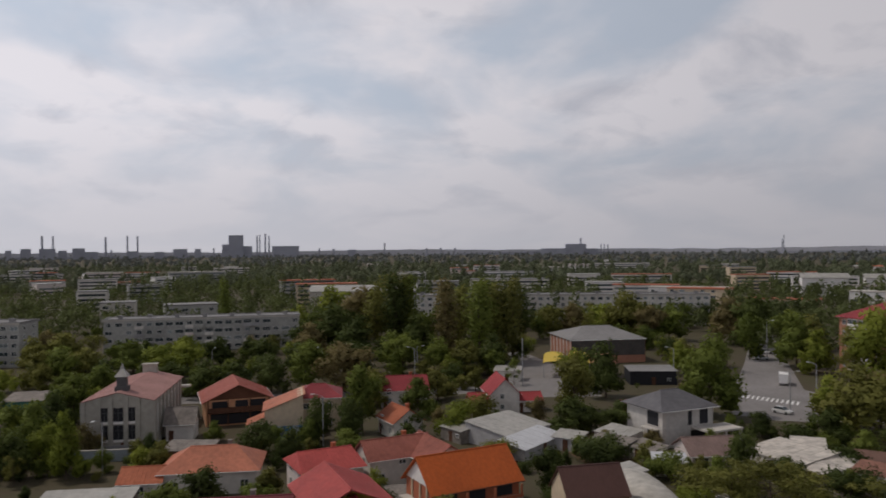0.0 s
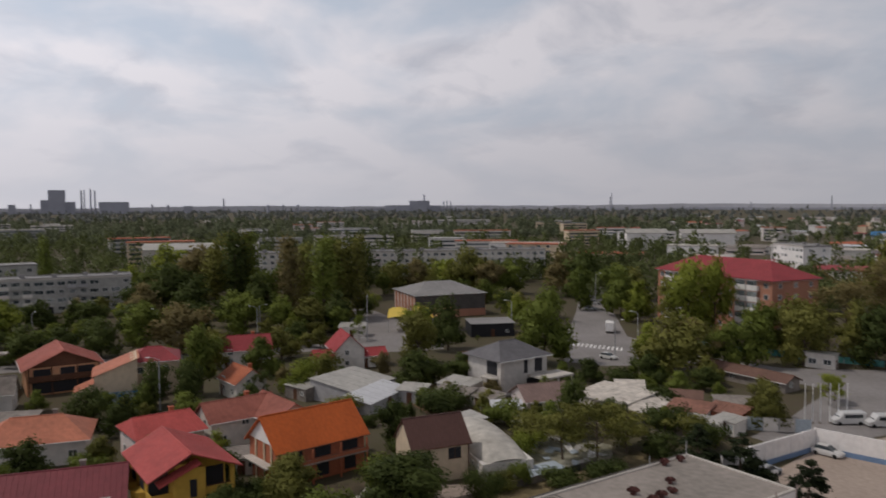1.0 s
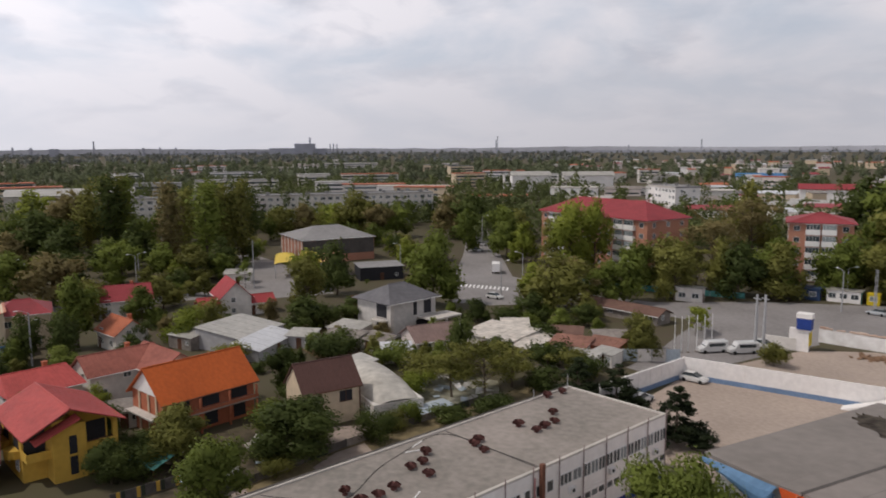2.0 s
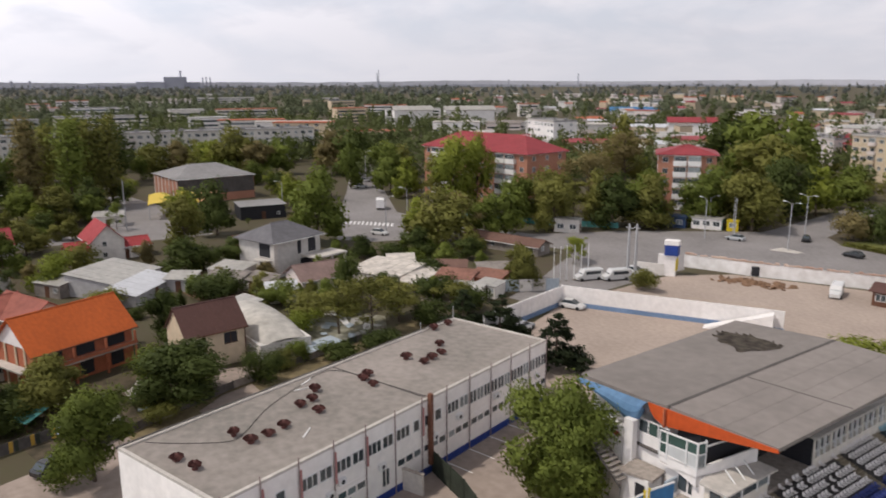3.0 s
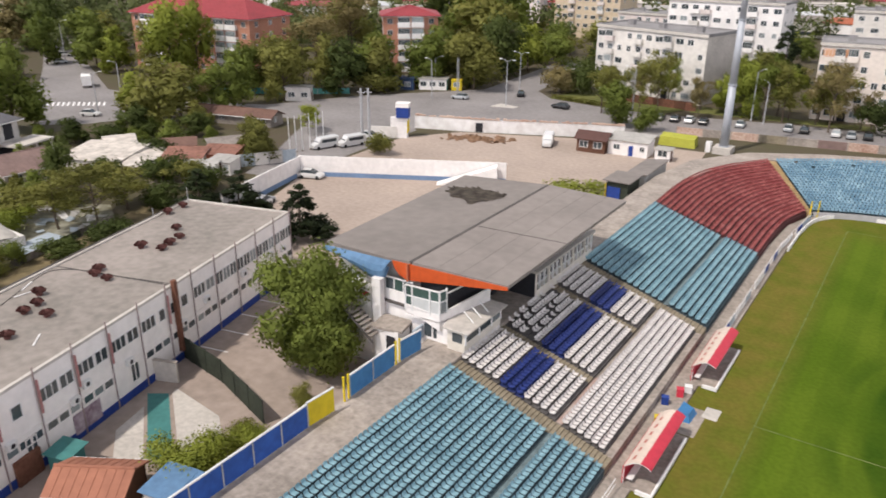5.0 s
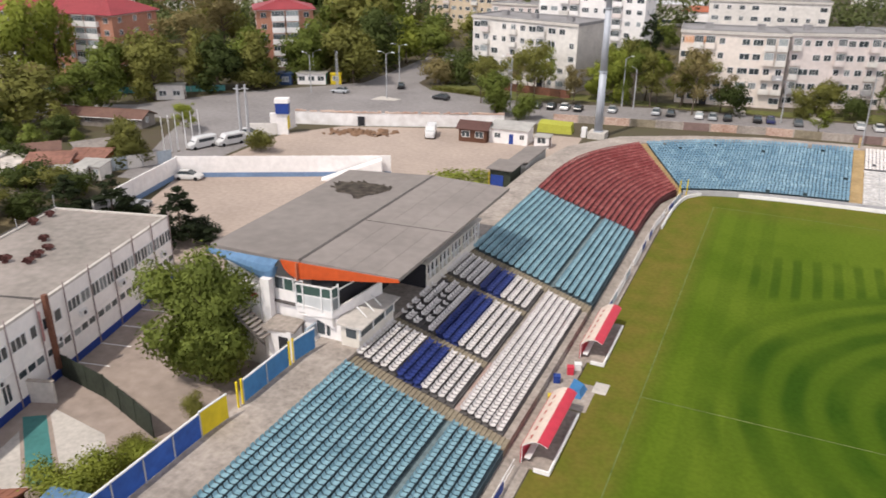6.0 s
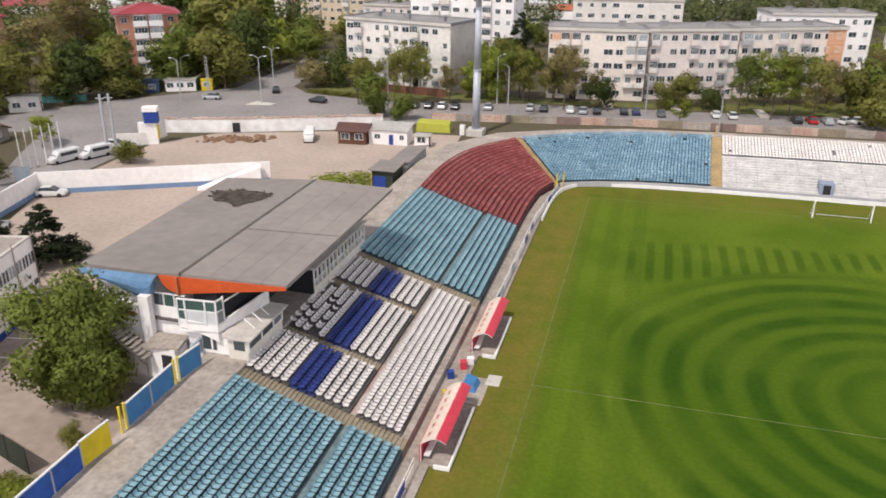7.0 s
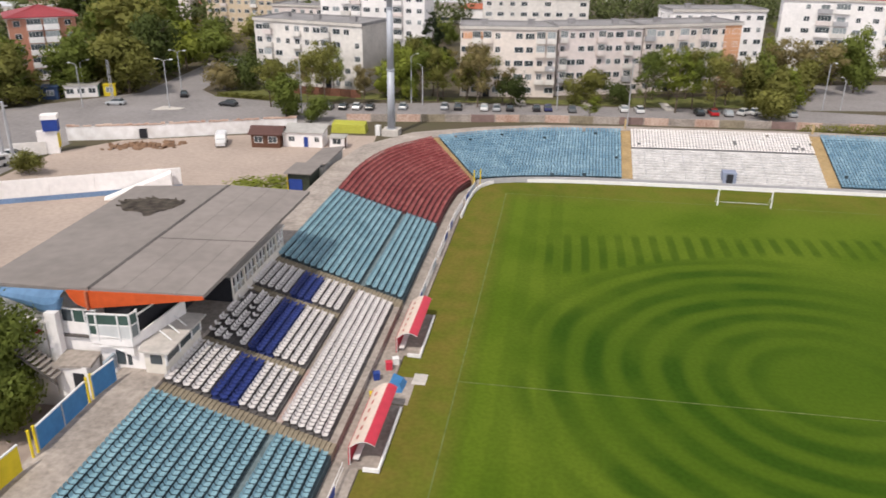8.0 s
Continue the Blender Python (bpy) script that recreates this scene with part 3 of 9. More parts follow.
def main_stand():
    def side(y0, y1):
        return [(X_BACK, y0), (X_BACK, y1)], [(X_FRONT, y0), (X_FRONT, y1)]

    opts = dict(rows=19, z_top=Z_BACK, z_low=Z_FRONT)
    gap = dict(gap_after=12, gap=0.75)
    top, low = side(NEAR_END, -65.0)
    terrace("terrace", top, low, mat=M["step_teal"], label="concrete steps darkened teal with the shade between the seats", **opts, **gap)
    spots = [(i, x - (0.27 if i == 12 else 0), y, z, a) for i, x, y, z, a in seat_places(top, low, n=1, use=range(19), **opts, **gap)]
    seats("seat_block", spots, "seat_blue", "light blue plastic seats in long rows on the main stand", 290, (-14, -69))
    # aisle of bare steps
    for y0, y1, rows in ((-65.0, -63.6, 19), (-57.4, -56.4, 12), (-47.2, -46.2, 12), (-40.9, -39.2, 19)):
        top, low = side(y0, y1)
        if rows == 12:
            low = [(-12.25, y0), (-12.25, y1)]
        terrace("aisle", top, low, rows * 2, Z_BACK + 0.1, (Z_FRONT if rows == 19 else 2.37), M["aisle"], "worn concrete aisle steps between the seat blocks")
    for y0, y1 in ((-63.6, -57.4), (-56.4, -47.2), (-46.2, -40.9)):
        top, low = side(y0, y1)
        low12 = [(-12.25, y0), (-12.25, y1)]
        o12 = dict(rows=12, z_top=Z_BACK, z_low=2.37)
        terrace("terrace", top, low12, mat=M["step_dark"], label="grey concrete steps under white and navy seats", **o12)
        spots = seat_places(top, low12, n=1, use=range(12), **o12)
        if y0 == -56.4:
            # the back rows of this block have lost many seats
            rng = random.Random(8)
            spots = [p for p in spots if p[0] > 3 or rng.random() > 0.24]
        seats("seat_block", [p for p in spots if not 5 <= p[0] <= 7], "seat_white", "white plastic seats in the middle of the main stand", 220, (-15, -60))
        seats("seat_block", [p for p in spots if 5 <= p[0] <= 7], "seat_navy", "navy blue plastic seats between the white ones", 60)
        paint = Shape()
        for i in (5, 6, 7):
            x0, z0, z1 = -20.8 + 0.7125 * i, Z_BACK - 2.23 * i / 11, Z_BACK - 2.23 * (i + 1) / 11
            paint.box(x0 + 0.01, y0 + 0.05, z0, x0 + 0.7125, y1 - 0.05, z0 + 0.008).box(x0 + 0.7125, y0 + 0.05, z1 + 0.008, x0 + 0.7205, y1 - 0.05, z0 + 0.008)
        place("step_paint", paint.mesh("step_paint", M["step_navy"]), None, None, "navy paint on the steps under the navy seats", kind="structure")
    top, low = [(-11.75, -63.6), (-11.75, -40.9)], [(X_FRONT, -63.6), (X_FRONT, -40.9)]
    o7 = dict(rows=7, z_top=1.95, z_low=Z_FRONT)
    terrace("terrace", top, low, mat=M["step_dark"], label="grey concrete steps under the low white seats", **o7)
    seats("seat_block", seat_places(top, low, n=1, use=range(6), **o7), "seat_white", "long rows of white plastic seats near the pitch", 270, (-9, -62))
    place("walk_between", Shape().box(-12.25, -63.6, 0, -11.75, -40.9, 2.1).mesh("walk_between", M["concrete"]), None, None, "narrow concrete walk between the seat tiers", kind="structure")
    place("walk_between", Shape().box(-12.28, -63.5, 2.0, -11.72, -56.0, 2.12).mesh("walk_between", M["rose_paint"]), None, None, "faded rose-painted strip of the concrete walk", kind="structure")
    for x0, x1, y0, y1, z in ((-12.06, -11.58, NEAR_END, -65.0, 2.06), (-12.06, -11.58, -39.2, -17.2, 2.06), (-8.2, -7.58, -63.6, -40.9, 0.78)):
        place("foot_walk", Shape().box(x0, y0, 0.0, x1, y1, z).mesh("foot_walk", M["concrete" if y1 == -40.9 else "walk_teal"]), None, None, "bare concrete foot walk between the seat rows", kind="structure")
    top, low = side(-39.2, -17.2)
    terrace("terrace", top, low, mat=M["step_teal"], label="concrete steps darkened teal with the shade between the seats", **opts, **gap)
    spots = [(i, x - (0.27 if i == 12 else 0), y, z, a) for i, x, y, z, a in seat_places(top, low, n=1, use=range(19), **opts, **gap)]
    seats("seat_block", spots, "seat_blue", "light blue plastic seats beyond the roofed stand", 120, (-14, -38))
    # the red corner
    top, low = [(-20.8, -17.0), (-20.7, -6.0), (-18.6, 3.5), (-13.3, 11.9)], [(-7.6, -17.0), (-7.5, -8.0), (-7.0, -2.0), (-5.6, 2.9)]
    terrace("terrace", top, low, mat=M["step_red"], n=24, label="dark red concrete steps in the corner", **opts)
    seats("seat_block", seat_places(top, low, n=24, use=range(19), **opts), "seat_red", "faded red plastic seats curving round the corner", 60, (-8, -15))
    # the end behind the goal
    oe = dict(rows=20, z_top=Z_BACK, z_low=Z_FRONT)
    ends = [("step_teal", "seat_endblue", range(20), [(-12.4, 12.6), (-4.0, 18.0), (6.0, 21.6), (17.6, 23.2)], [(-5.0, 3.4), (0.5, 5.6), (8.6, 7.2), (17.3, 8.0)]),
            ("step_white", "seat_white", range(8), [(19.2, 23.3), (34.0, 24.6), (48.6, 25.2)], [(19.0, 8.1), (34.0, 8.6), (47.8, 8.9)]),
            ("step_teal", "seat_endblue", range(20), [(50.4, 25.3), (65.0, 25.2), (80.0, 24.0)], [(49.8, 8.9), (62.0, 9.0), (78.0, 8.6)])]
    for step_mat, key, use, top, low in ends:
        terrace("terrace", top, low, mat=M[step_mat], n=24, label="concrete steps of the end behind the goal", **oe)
        seats("seat_block", seat_places(top, low, n=24, use=use, **oe), key,
              ("white" if key == "seat_white" else "blue") + " plastic seats on the end behind the goal", 40, (20, 8), 0.03 if key == "seat_white" else 0.008)
    top, low = [(19.2, 23.3), (34.0, 24.6), (48.6, 25.2)], [(19.0, 8.1), (34.0, 8.6), (47.8, 8.9)]
    curves = row_curves(top, low, 20, 24)
    for i in range(8, 20):
        z = Z_BACK + (Z_FRONT - Z_BACK) * i / 19
        s = Shape().prism([(a.x, a.y - 0.56) for a in curves[i]] + [(a.x, a.y - (0.18 if i > 8 else -0.1)) for a in reversed(curves[i])], z, z + 0.3)
        place("long_bench", s.mesh("long_bench", M["bench_white"]), None, None, "long low white bench row on the bare steps", category="bench", group="long benches")
    for a, b, c, d in (((-13.3, 11.9), (-12.4, 12.6), (-5.0, 3.4), (-5.6, 2.9)), ((17.6, 23.2), (19.2, 23.3), (19.0, 8.1), (17.3, 8.0)), ((48.6, 25.2), (50.4, 25.3), (49.8, 8.9), (47.8, 8.9))):
        terrace("aisle", [a, b], [d, c], 40, Z_BACK + 0.2, Z_FRONT, M["tan"], "tan stair aisle between the end blocks")
    # bank and walk behind the top rows
    flat("walkway", [(-24.6, NEAR_END), (X_BACK, NEAR_END), (X_BACK, -6), (-18.6, 3.5), (-13.3, 11.9), (-4.0, 18.0), (6.0, 21.6), (19, 23.3), (49, 25.2), (80, 24), (80, 26.5),
                     (49, 27.6), (19, 25.8), (4, 24), (-7, 20), (-17, 14.5), (-23, 5), (-24.6, -6)], -0.2, 5.0, M["concrete"], "worn concrete walkway along the top of the stands")
    flat("front_walk", [(-7.6, NEAR_END), (-5.5, NEAR_END), (-5.5, -12), (-5.2, -3), (-4.4, 1.8), (-2.4, 4.7), (0.5, 5.9), (8.6, 7.0), (18, 7.6), (48.5, 8.6), (75, 8.9),
                        (75, 9.4), (48, 9.2), (18, 8.2), (8.4, 7.5), (0, 6), (-5, 3.6), (-7.0, -2), (-7.6, -12)], -0.2, 0.1, M["concrete"], "concrete walk in front of the lowest seats")


main_stand()


def ring_board():
    """The low white board round the far end of the pitch."""
    pts = smooth_curve([(-5.2, -12), (-5.0, -4), (-4.2, 1.6), (-2.3, 4.5), (0.5, 5.75), (8.6, 6.85), (18, 7.45), (48.5, 8.45), (75, 8.75)], 60)
    s = Shape()
    for a, b in zip(pts, pts[1:]):
        n = Vector((-(b - a).y, (b - a).x)).normalized() * 0.09
        s.prism([(a.x - n.x, a.y - n.y), (b.x - n.x, b.y - n.y), (b.x + n.x, b.y + n.y), (a.x + n.x, a.y + n.y)], 0, 0.55)
    place("kerb_wall", s.mesh("kerb_wall", M["white_paint"]), None, None, "low white wall round the end of the pitch", kind="structure")


ring_board()

# ---- roofed grandstand building ----


def upright(p, q, z0, z1, thick, lift=0.0):
    """An upright slab from plan point p to q; lift raises its q end."""
    p, q = Vector(p), Vector(q)
    n = Vector((-(q - p).y, (q - p).x)).normalized() * thick
    ring = [(p, 0.0), (q, lift), (q + n, lift), (p + n, 0.0)]
    pts = [(c.x, c.y, z0 + e) for c, e in ring] + [(c.x, c.y, z1 + e) for c, e in ring]
    return Shape().add(pts, [(3, 2, 1, 0), (4, 5, 6, 7), (0, 1, 5, 4), (1, 2, 6, 5), (2, 3, 7, 6), (3, 0, 4, 7)])


def sheet(points, top_z, low_z, thick):
    """A hanging sheet along plan points, with its own upper and lower edge at each."""
    s = Shape()
    for i in range(len(points) - 1):
        (ax, ay), (bx, by) = points[i], points[i + 1]
        pts = []
        for e in (0.0, thick):
            pts += [(ax, ay + e, low_z[i]), (bx, by + e, low_z[i + 1]), (bx, by + e, top_z[i + 1]), (ax, ay + e, top_z[i])]
        s.add(pts, [(0, 1, 2, 3), (7, 6, 5, 4), (0, 4, 5, 1), (2, 6, 7, 3)])
    return s


def grandstand():
    g = thing("grandstand", pose(-27, -61.5, 0), "white grandstand building with press box under a wide flat roof", "building")
    o = Vector((-27, -61.5, 0))
    back = pose(*(-o))
    p = lambda name, s, mat, label="": part(name, s, M[mat] if isinstance(mat, str) else mat, g, label, back.copy())  # noqa: E731
    roof = Shape().slab([(-26.62, -61.94, 11.25), (-18.0, -61.2, 11.0), (-18.0, -36.2, 11.0), (-26.62, -36.5, 11.25)], 0.3)
    p("roof", roof, "felt_front", "grey felt roof")
    p("roof", Shape().slab([(-28.65, -62.1, 11.14), (-26.74, -61.95, 11.25), (-26.74, -36.5, 11.25), (-28.65, -36.6, 11.14)], 0.3), "felt_old", "grey felt roof")
    p("roof", Shape().slab([(-36.4, -61.3, 10.7), (-28.66, -62.1, 11.14), (-28.66, -36.6, 11.14), (-37.0, -37.0, 10.7)], 0.3), "felt_old", "grey felt roof with a dark torn patch")
    p("roof_seam", Shape().slab([(-26.82, -61.98, 11.27), (-26.5, -61.96, 11.27), (-26.5, -36.5, 11.27), (-26.82, -36.5, 11.27)], 0.06), "felt_dark")
    p("roof_seam", Shape().slab([(-26.4, -51.75, 11.262), (-18.1, -50.6, 11.022), (-18.1, -50.5, 11.022), (-26.4, -51.65, 11.262)], 0.03), "felt_dark")
    for k in range(3):
        x = -24.3 + 2.1 * k
        p("felt_lap", Shape().slab([(x, -61.6, 11.262 - 0.029 * (x + 26.62)), (x + 0.08, -61.6, 11.26 - 0.029 * (x + 26.62)), (x + 0.08, -36.5, 11.26 - 0.029 * (x + 26.62)), (x, -36.5, 11.262 - 0.029 * (x + 26.62))], 0.03), "felt_old")
    # torn felt: a ragged patch and loose flaps
    rng = random.Random(4)
    on_roof = lambda x: 11.25 + 0.0567 * (x + 26.7)  # noqa: E731
    outline = smooth_curve([(-35.8, -42.0), (-33.4, -41.2), (-30.9, -41.3), (-29.0, -42.0), (-29.1, -43.9), (-30.0, -45.0), (-30.7, -46.3), (-32.2, -45.0), (-33.6, -44.9), (-35.0, -43.7), (-35.8, -42.0)], 44)[:-1]
    outline = [q + Vector((rng.uniform(-0.16, 0.16), rng.uniform(-0.22, 0.22))) for q in outline]
    mid = Vector((-32.2, -43.4))
    tear = Shape()
    for a, b in zip(outline, outline[1:] + outline[:1]):
        tear.add([(c.x, c.y, on_roof(c.x) + h) for c, h in ((a, 0.03), (b, 0.03), (mid, 0.02))], [(0, 1, 2), (2, 1, 0)])
        if rng.random() < 0.5:
            c = a.lerp(mid, rng.uniform(-0.1, 0.25))
            tear.add([(a.x, a.y, on_roof(a.x) + 0.02), (b.x, b.y, on_roof(b.x) + 0.02), (c.x, c.y, on_roof(c.x) + rng.uniform(0.1, 0.3))], [(0, 1, 2), (2, 1, 0)])
    p("roof_tear", tear, "felt_torn", "dark torn roofing felt")
    # orange wedge, deepest near the blue end where it curls round
    xs = [-28.45, -28.2, -27.8, -27.2, -26.6, -18.0]
    p("fascia", sheet([(x, -62.2 + 0.085 * (x + 28.6)) for x in xs], [11.0 - 0.012 * (x + 28.6) for x in xs], [10.85, 10.3, 9.85, 9.58, 9.55, 10.62], 0.15), "orange_paint", "orange sheet fascia")
    p("fascia_rib", Shape().box(-26.95, -62.3, 9.5, -26.8, -62.05, 11.0), "roof_terracotta")
    xs = [-36.3 + 7.7 * i / 18 for i in range(19)]
    tops = [10.42 + 0.55 * (x + 36.3) / 7.7 for x in xs]
    lows = []
    for x, t in zip(xs, tops):
        d = 0.25 + 1.85 * ((x + 36.3) / 6.1) ** 1.25 if x < -30.2 else 2.1 * math.sqrt(max(0.0, 1 - ((x + 30.2) / 1.65) ** 2))
        lows.append(t - max(d, 0.1))
    for k in range(4):
        e0, e1 = k / 4, (k + 1) / 4
        bulge = lambda e: -0.55 * math.sin(math.pi * e * 0.9)  # noqa: E731
        s = Shape()
        for i in range(18):
            y = [-61.55 - 0.09 * (xs[j] + 36.3) for j in (i, i + 1)]
            q = [(xs[i], y[0] + bulge(e0), tops[i] + (lows[i] - tops[i]) * e0), (xs[i + 1], y[1] + bulge(e0), tops[i + 1] + (lows[i + 1] - tops[i + 1]) * e0),
                 (xs[i + 1], y[1] + bulge(e1), tops[i + 1] + (lows[i + 1] - tops[i + 1]) * e1), (xs[i], y[0] + bulge(e1), tops[i] + (lows[i] - tops[i]) * e1)]
            s.add(q + [(x, yy + 0.06, z) for x, yy, z in q], [(3, 2, 1, 0), (4, 5, 6, 7)])
        p("fascia_sheet", s, "sky_blue", "curved blue sheet fascia")
    # main body behind; near-black sheets paint the shaded gallery and recess
    p("wall", Shape().box(-35.5, -60.8, 0, -24.4, -37.2, 7.9), "white_wall")
    p("wall", Shape().box(-35.5, -60.6, 7.9, -26.5, -37.4, 10.5), "white_wall")
    p("gallery_wall", Shape().box(-24.9, -60.7, 7.0, -24.7, -38.0, 10.5), "dark", "near-black sheet for the shaded gallery")
    p("recess_wall", Shape().box(-24.38, -56.9, 5.0, -24.3, -50.6, 7.9), "dark", "near-black sheet for the shaded recess under the roof")
    # press box of white-framed panes over a white parapet
    near_l, near_r, far_r = (-26.4, -63.2), (-23.2, -62.95), (-21.9, -57.0)
    p("floor_slab", Shape().prism([near_l, near_r, far_r, (-24.4, -57.0), (-26.4, -60.8)], 6.95, 7.1), "white_wall")
    bend = Shape()
    for i in range(7):
        t = i / 6
        a, low, high = Vector(near_l).lerp(Vector(near_r), t), 7.3 - 1.07 * t ** 1.4, 8.05 - 0.4 * t
        bend.v += [(a.x, a.y, low), (a.x, a.y, high), (a.x, a.y + 0.16, high), (a.x, a.y + 0.16, low)]
        if i:
            k = 4 * i
            bend.f += [(k - 4 + j, k + j, k + (j + 1) % 4, k - 4 + (j + 1) % 4) for j in range(4)]
    bend.f += [(0, 1, 2, 3), (27, 26, 25, 24)]
    bend.m = [0] * len(bend.f)
    p("parapet", bend, "white_wall", "white parapet that sweeps down to the corner")
    p("parapet", upright(near_r, far_r, 6.25, 7.75, 0.15, 0.5), "white_wall")
    bars = Shape()
    cuts = (0.0, 0.2, 0.72, 1.0)
    for i in range(4):
        a = Vector(near_l).lerp(Vector(near_r), cuts[i])
        bars.box(a.x - 0.055, a.y - 0.05, 7.5, a.x + 0.055, a.y + 0.08, 9.75)
        if i < 3:
            b = Vector(near_l).lerp(Vector(near_r), cuts[i + 1])
            p("pane", upright((a.x + 0.06, a.y + 0.03), (b.x - 0.06, b.y + 0.03), 7.7, 8.75, 0.03), "pane_pale" if i else "pane_green", "lower pane whitened for its reflection" if i else "")
            p("pane", upright((a.x + 0.06, a.y + 0.03), (b.x - 0.06, b.y + 0.03), 8.87, 9.66, 0.03), "pane_green", "greenish pane")
    side_b = Vector(near_r).lerp(Vector(far_r), 0.13)
    bars.box(side_b.x - 0.06, side_b.y - 0.06, 7.7, side_b.x + 0.06, side_b.y + 0.06, 9.9)
    p("pane", upright((near_r[0], near_r[1] + 0.1), (side_b.x, side_b.y - 0.06), 7.8, 8.75, 0.03), "glass")
    p("pane", upright((near_r[0], near_r[1] + 0.1), (side_b.x, side_b.y - 0.06), 8.87, 9.66, 0.03), "pane_green")
    for z in (7.65, 8.75, 9.66):
        bars.add(upright(near_l, near_r, z, z + 0.12, 0.1).v, upright(near_l, near_r, z, z + 0.12, 0.1).f)
        u = upright(near_r, (side_b.x, side_b.y), z, z + 0.12, 0.1)
        bars.add(u.v, u.f)
    p("window_frame", bars, "frame_white")
    p("gallery_rail", upright((-23.0, -62.0), (-21.75, -56.6), 9.3, 9.42, 0.08, 0.35), "frame_white")
    p("ceiling_beam", upright((-22.4, -60.8), (-21.9, -50.0), 10.4, 10.6, 0.2), "white_wall")
    # A near-black block fills in the shade behind the parapet.
    p("gallery_room", Shape().prism([(-26.0, -61.6), (-23.9, -61.6), (-22.9, -57.2), (-24.9, -57.2)], 7.1, 9.9), "dark", "near-black block for the shaded gallery behind the parapet")
    # glazed corridor and white slabs beside the press box
    p("wall", Shape().box(-29.4, -62.2, 5.6, -26.4, -60.8, 8.3), "white_wall")
    p("ledge", Shape().box(-29.4, -62.5, 7.2, -26.45, -62.18, 7.34), "felt_dark")
    for i in range(3):
        x0 = -29.3 + 0.95 * i
        p("pane", Shape().box(x0 + 0.06, -62.1, 8.32, x0 + 0.9, -62.05, 9.35), "glass" if i != 1 else "pane_green")
        p("mullion", Shape().box(x0 - 0.04, -62.15, 8.3, x0 + 0.04, -62.0, 9.42), "frame_white")
    p("mullion", Shape().box(-29.4, -62.15, 9.35, -26.4, -62.0, 9.42), "frame_white")
    p("wall_slab", Shape().box(-30.0, -63.1, 2.0, -29.1, -62.5, 9.4), "white_wall", "tall white wall slab")
    slab_ob = p("wall_slab", Shape().box(-31.3, -62.9, 2.0, -30.3, -62.4, 8.3), "white_wall", "lower white wall slab")
    part("sign", Shape().box(-31.1, -62.98, 7.5, -30.55, -62.92, 7.85), M["red_paint"], slab_ob, "small red sign plate", Matrix())
    p("wall", Shape().box(-33.8, -61.6, 0, -30.7, -60.8, 7.6), "white_wall")
    # lean-to with a concrete roof and steep slatted stair beside it
    p("lean_to", Shape().box(-28.7, -64.3, 0, -26.4, -62.6, 5.75), "white_wall")
    p("lean_to_roof", Shape().slab([(-29.0, -64.6, 5.8), (-26.1, -64.2, 5.9), (-26.2, -62.5, 6.15), (-29.2, -62.5, 6.05)], 0.22), "concrete")
    p("lean_to_door", Shape().box(-27.6, -64.36, 3.0, -26.7, -64.28, 5.2), "dark")
    for i in range(9):
        z = 7.3 - 0.26 * i
        p("tread", Shape().box(-31.4 + 0.33 * i, -65.3, z, -31.05 + 0.33 * i, -63.9, z + 0.06), "felt")
    for y in (-65.35, -63.9):
        p("stringer", Shape().slab([(-31.6, y, 7.45), (-28.3, y, 4.9), (-28.3, y + 0.08, 4.9), (-31.6, y + 0.08, 7.45)], 0.22), "felt_dark")
    # white wall under the press box and the low front storey
    p("wall", Shape().box(-26.2, -62.6, 0, -22.4, -60.8, 6.9), "white_wall")
    p("window", Shape().box(-24.9, -62.66, 5.3, -24.2, -62.59, 6.5), "glass")
    p("window", Shape().box(-24.0, -62.66, 5.3, -23.7, -62.59, 6.5), "glass")
    p("lower_box", Shape().box(-24.4, -60.8, 0.5, -20.75, -57.2, 6.9).box(-22.4, -63.0, 0.5, -20.75, -60.8, 6.9), "box_white", "white front storey beside the seats")
    p("lower_roof", Shape().slab([(-22.6, -63.4, 7.05), (-20.3, -63.3, 6.98), (-20.3, -56.8, 6.98), (-24.4, -56.8, 7.05)], 0.12), "pale_concrete")
    p("window", Shape().box(-21.9, -63.06, 5.85, -21.0, -62.99, 6.6), "glass")
    for y0, y1 in ((-62.7, -60.9), (-60.7, -58.9), (-58.7, -57.3)):
        p("window", Shape().box(-20.77, y0, 5.9, -20.7, y1, 6.75), "glass")
    for y0 in (-62.9, -60.8, -58.8, -57.25):
        p("mullion", Shape().box(-20.78, y0 - 0.08, 5.7, -20.66, y0 + 0.08, 6.9), "frame_white")
    for y0 in (-61.4, -60.2, -59.0):
        p("bracket", Shape().tube((-20.9, y0, 7.0), (-21.9, y0 + 0.1, 7.75), 0.06), "frame_white")
    # white front storey at the far end
    p("far_box", Shape().box(-24.3, -50.6, 0.5, -20.75, -37.6, 5.6), "box_white", "white front storey under an open gallery")
    # Near-black box and panel give the gallery and recess end their shade.
    p("gallery_void", Shape().box(-24.3, -50.6, 5.6, -21.3, -37.7, 7.4), "dark", "near-black box for the shaded inside of the gallery")
    p("recess_wall", Shape().box(-24.3, -50.67, 5.0, -20.8, -50.61, 7.5), "dark", "near-black panel shading the end of the recess")
    p("far_roof", Shape().box(-24.3, -50.7, 7.42, -20.5, -37.5, 7.62), "pale_concrete")
    for i in range(15):
        y0 = -50.5 + 0.92 * i
        p("gallery_post", Shape().box(-20.95, y0 - (0.14 if i % 3 == 0 else 0.06), 5.6, -20.75, y0 + (0.14 if i % 3 == 0 else 0.06), 7.42), "frame_white" if i % 3 else "box_white")
    p("gallery_rail", Shape().box(-20.9, -50.5, 6.15, -20.8, -37.7, 6.25), "frame_white")
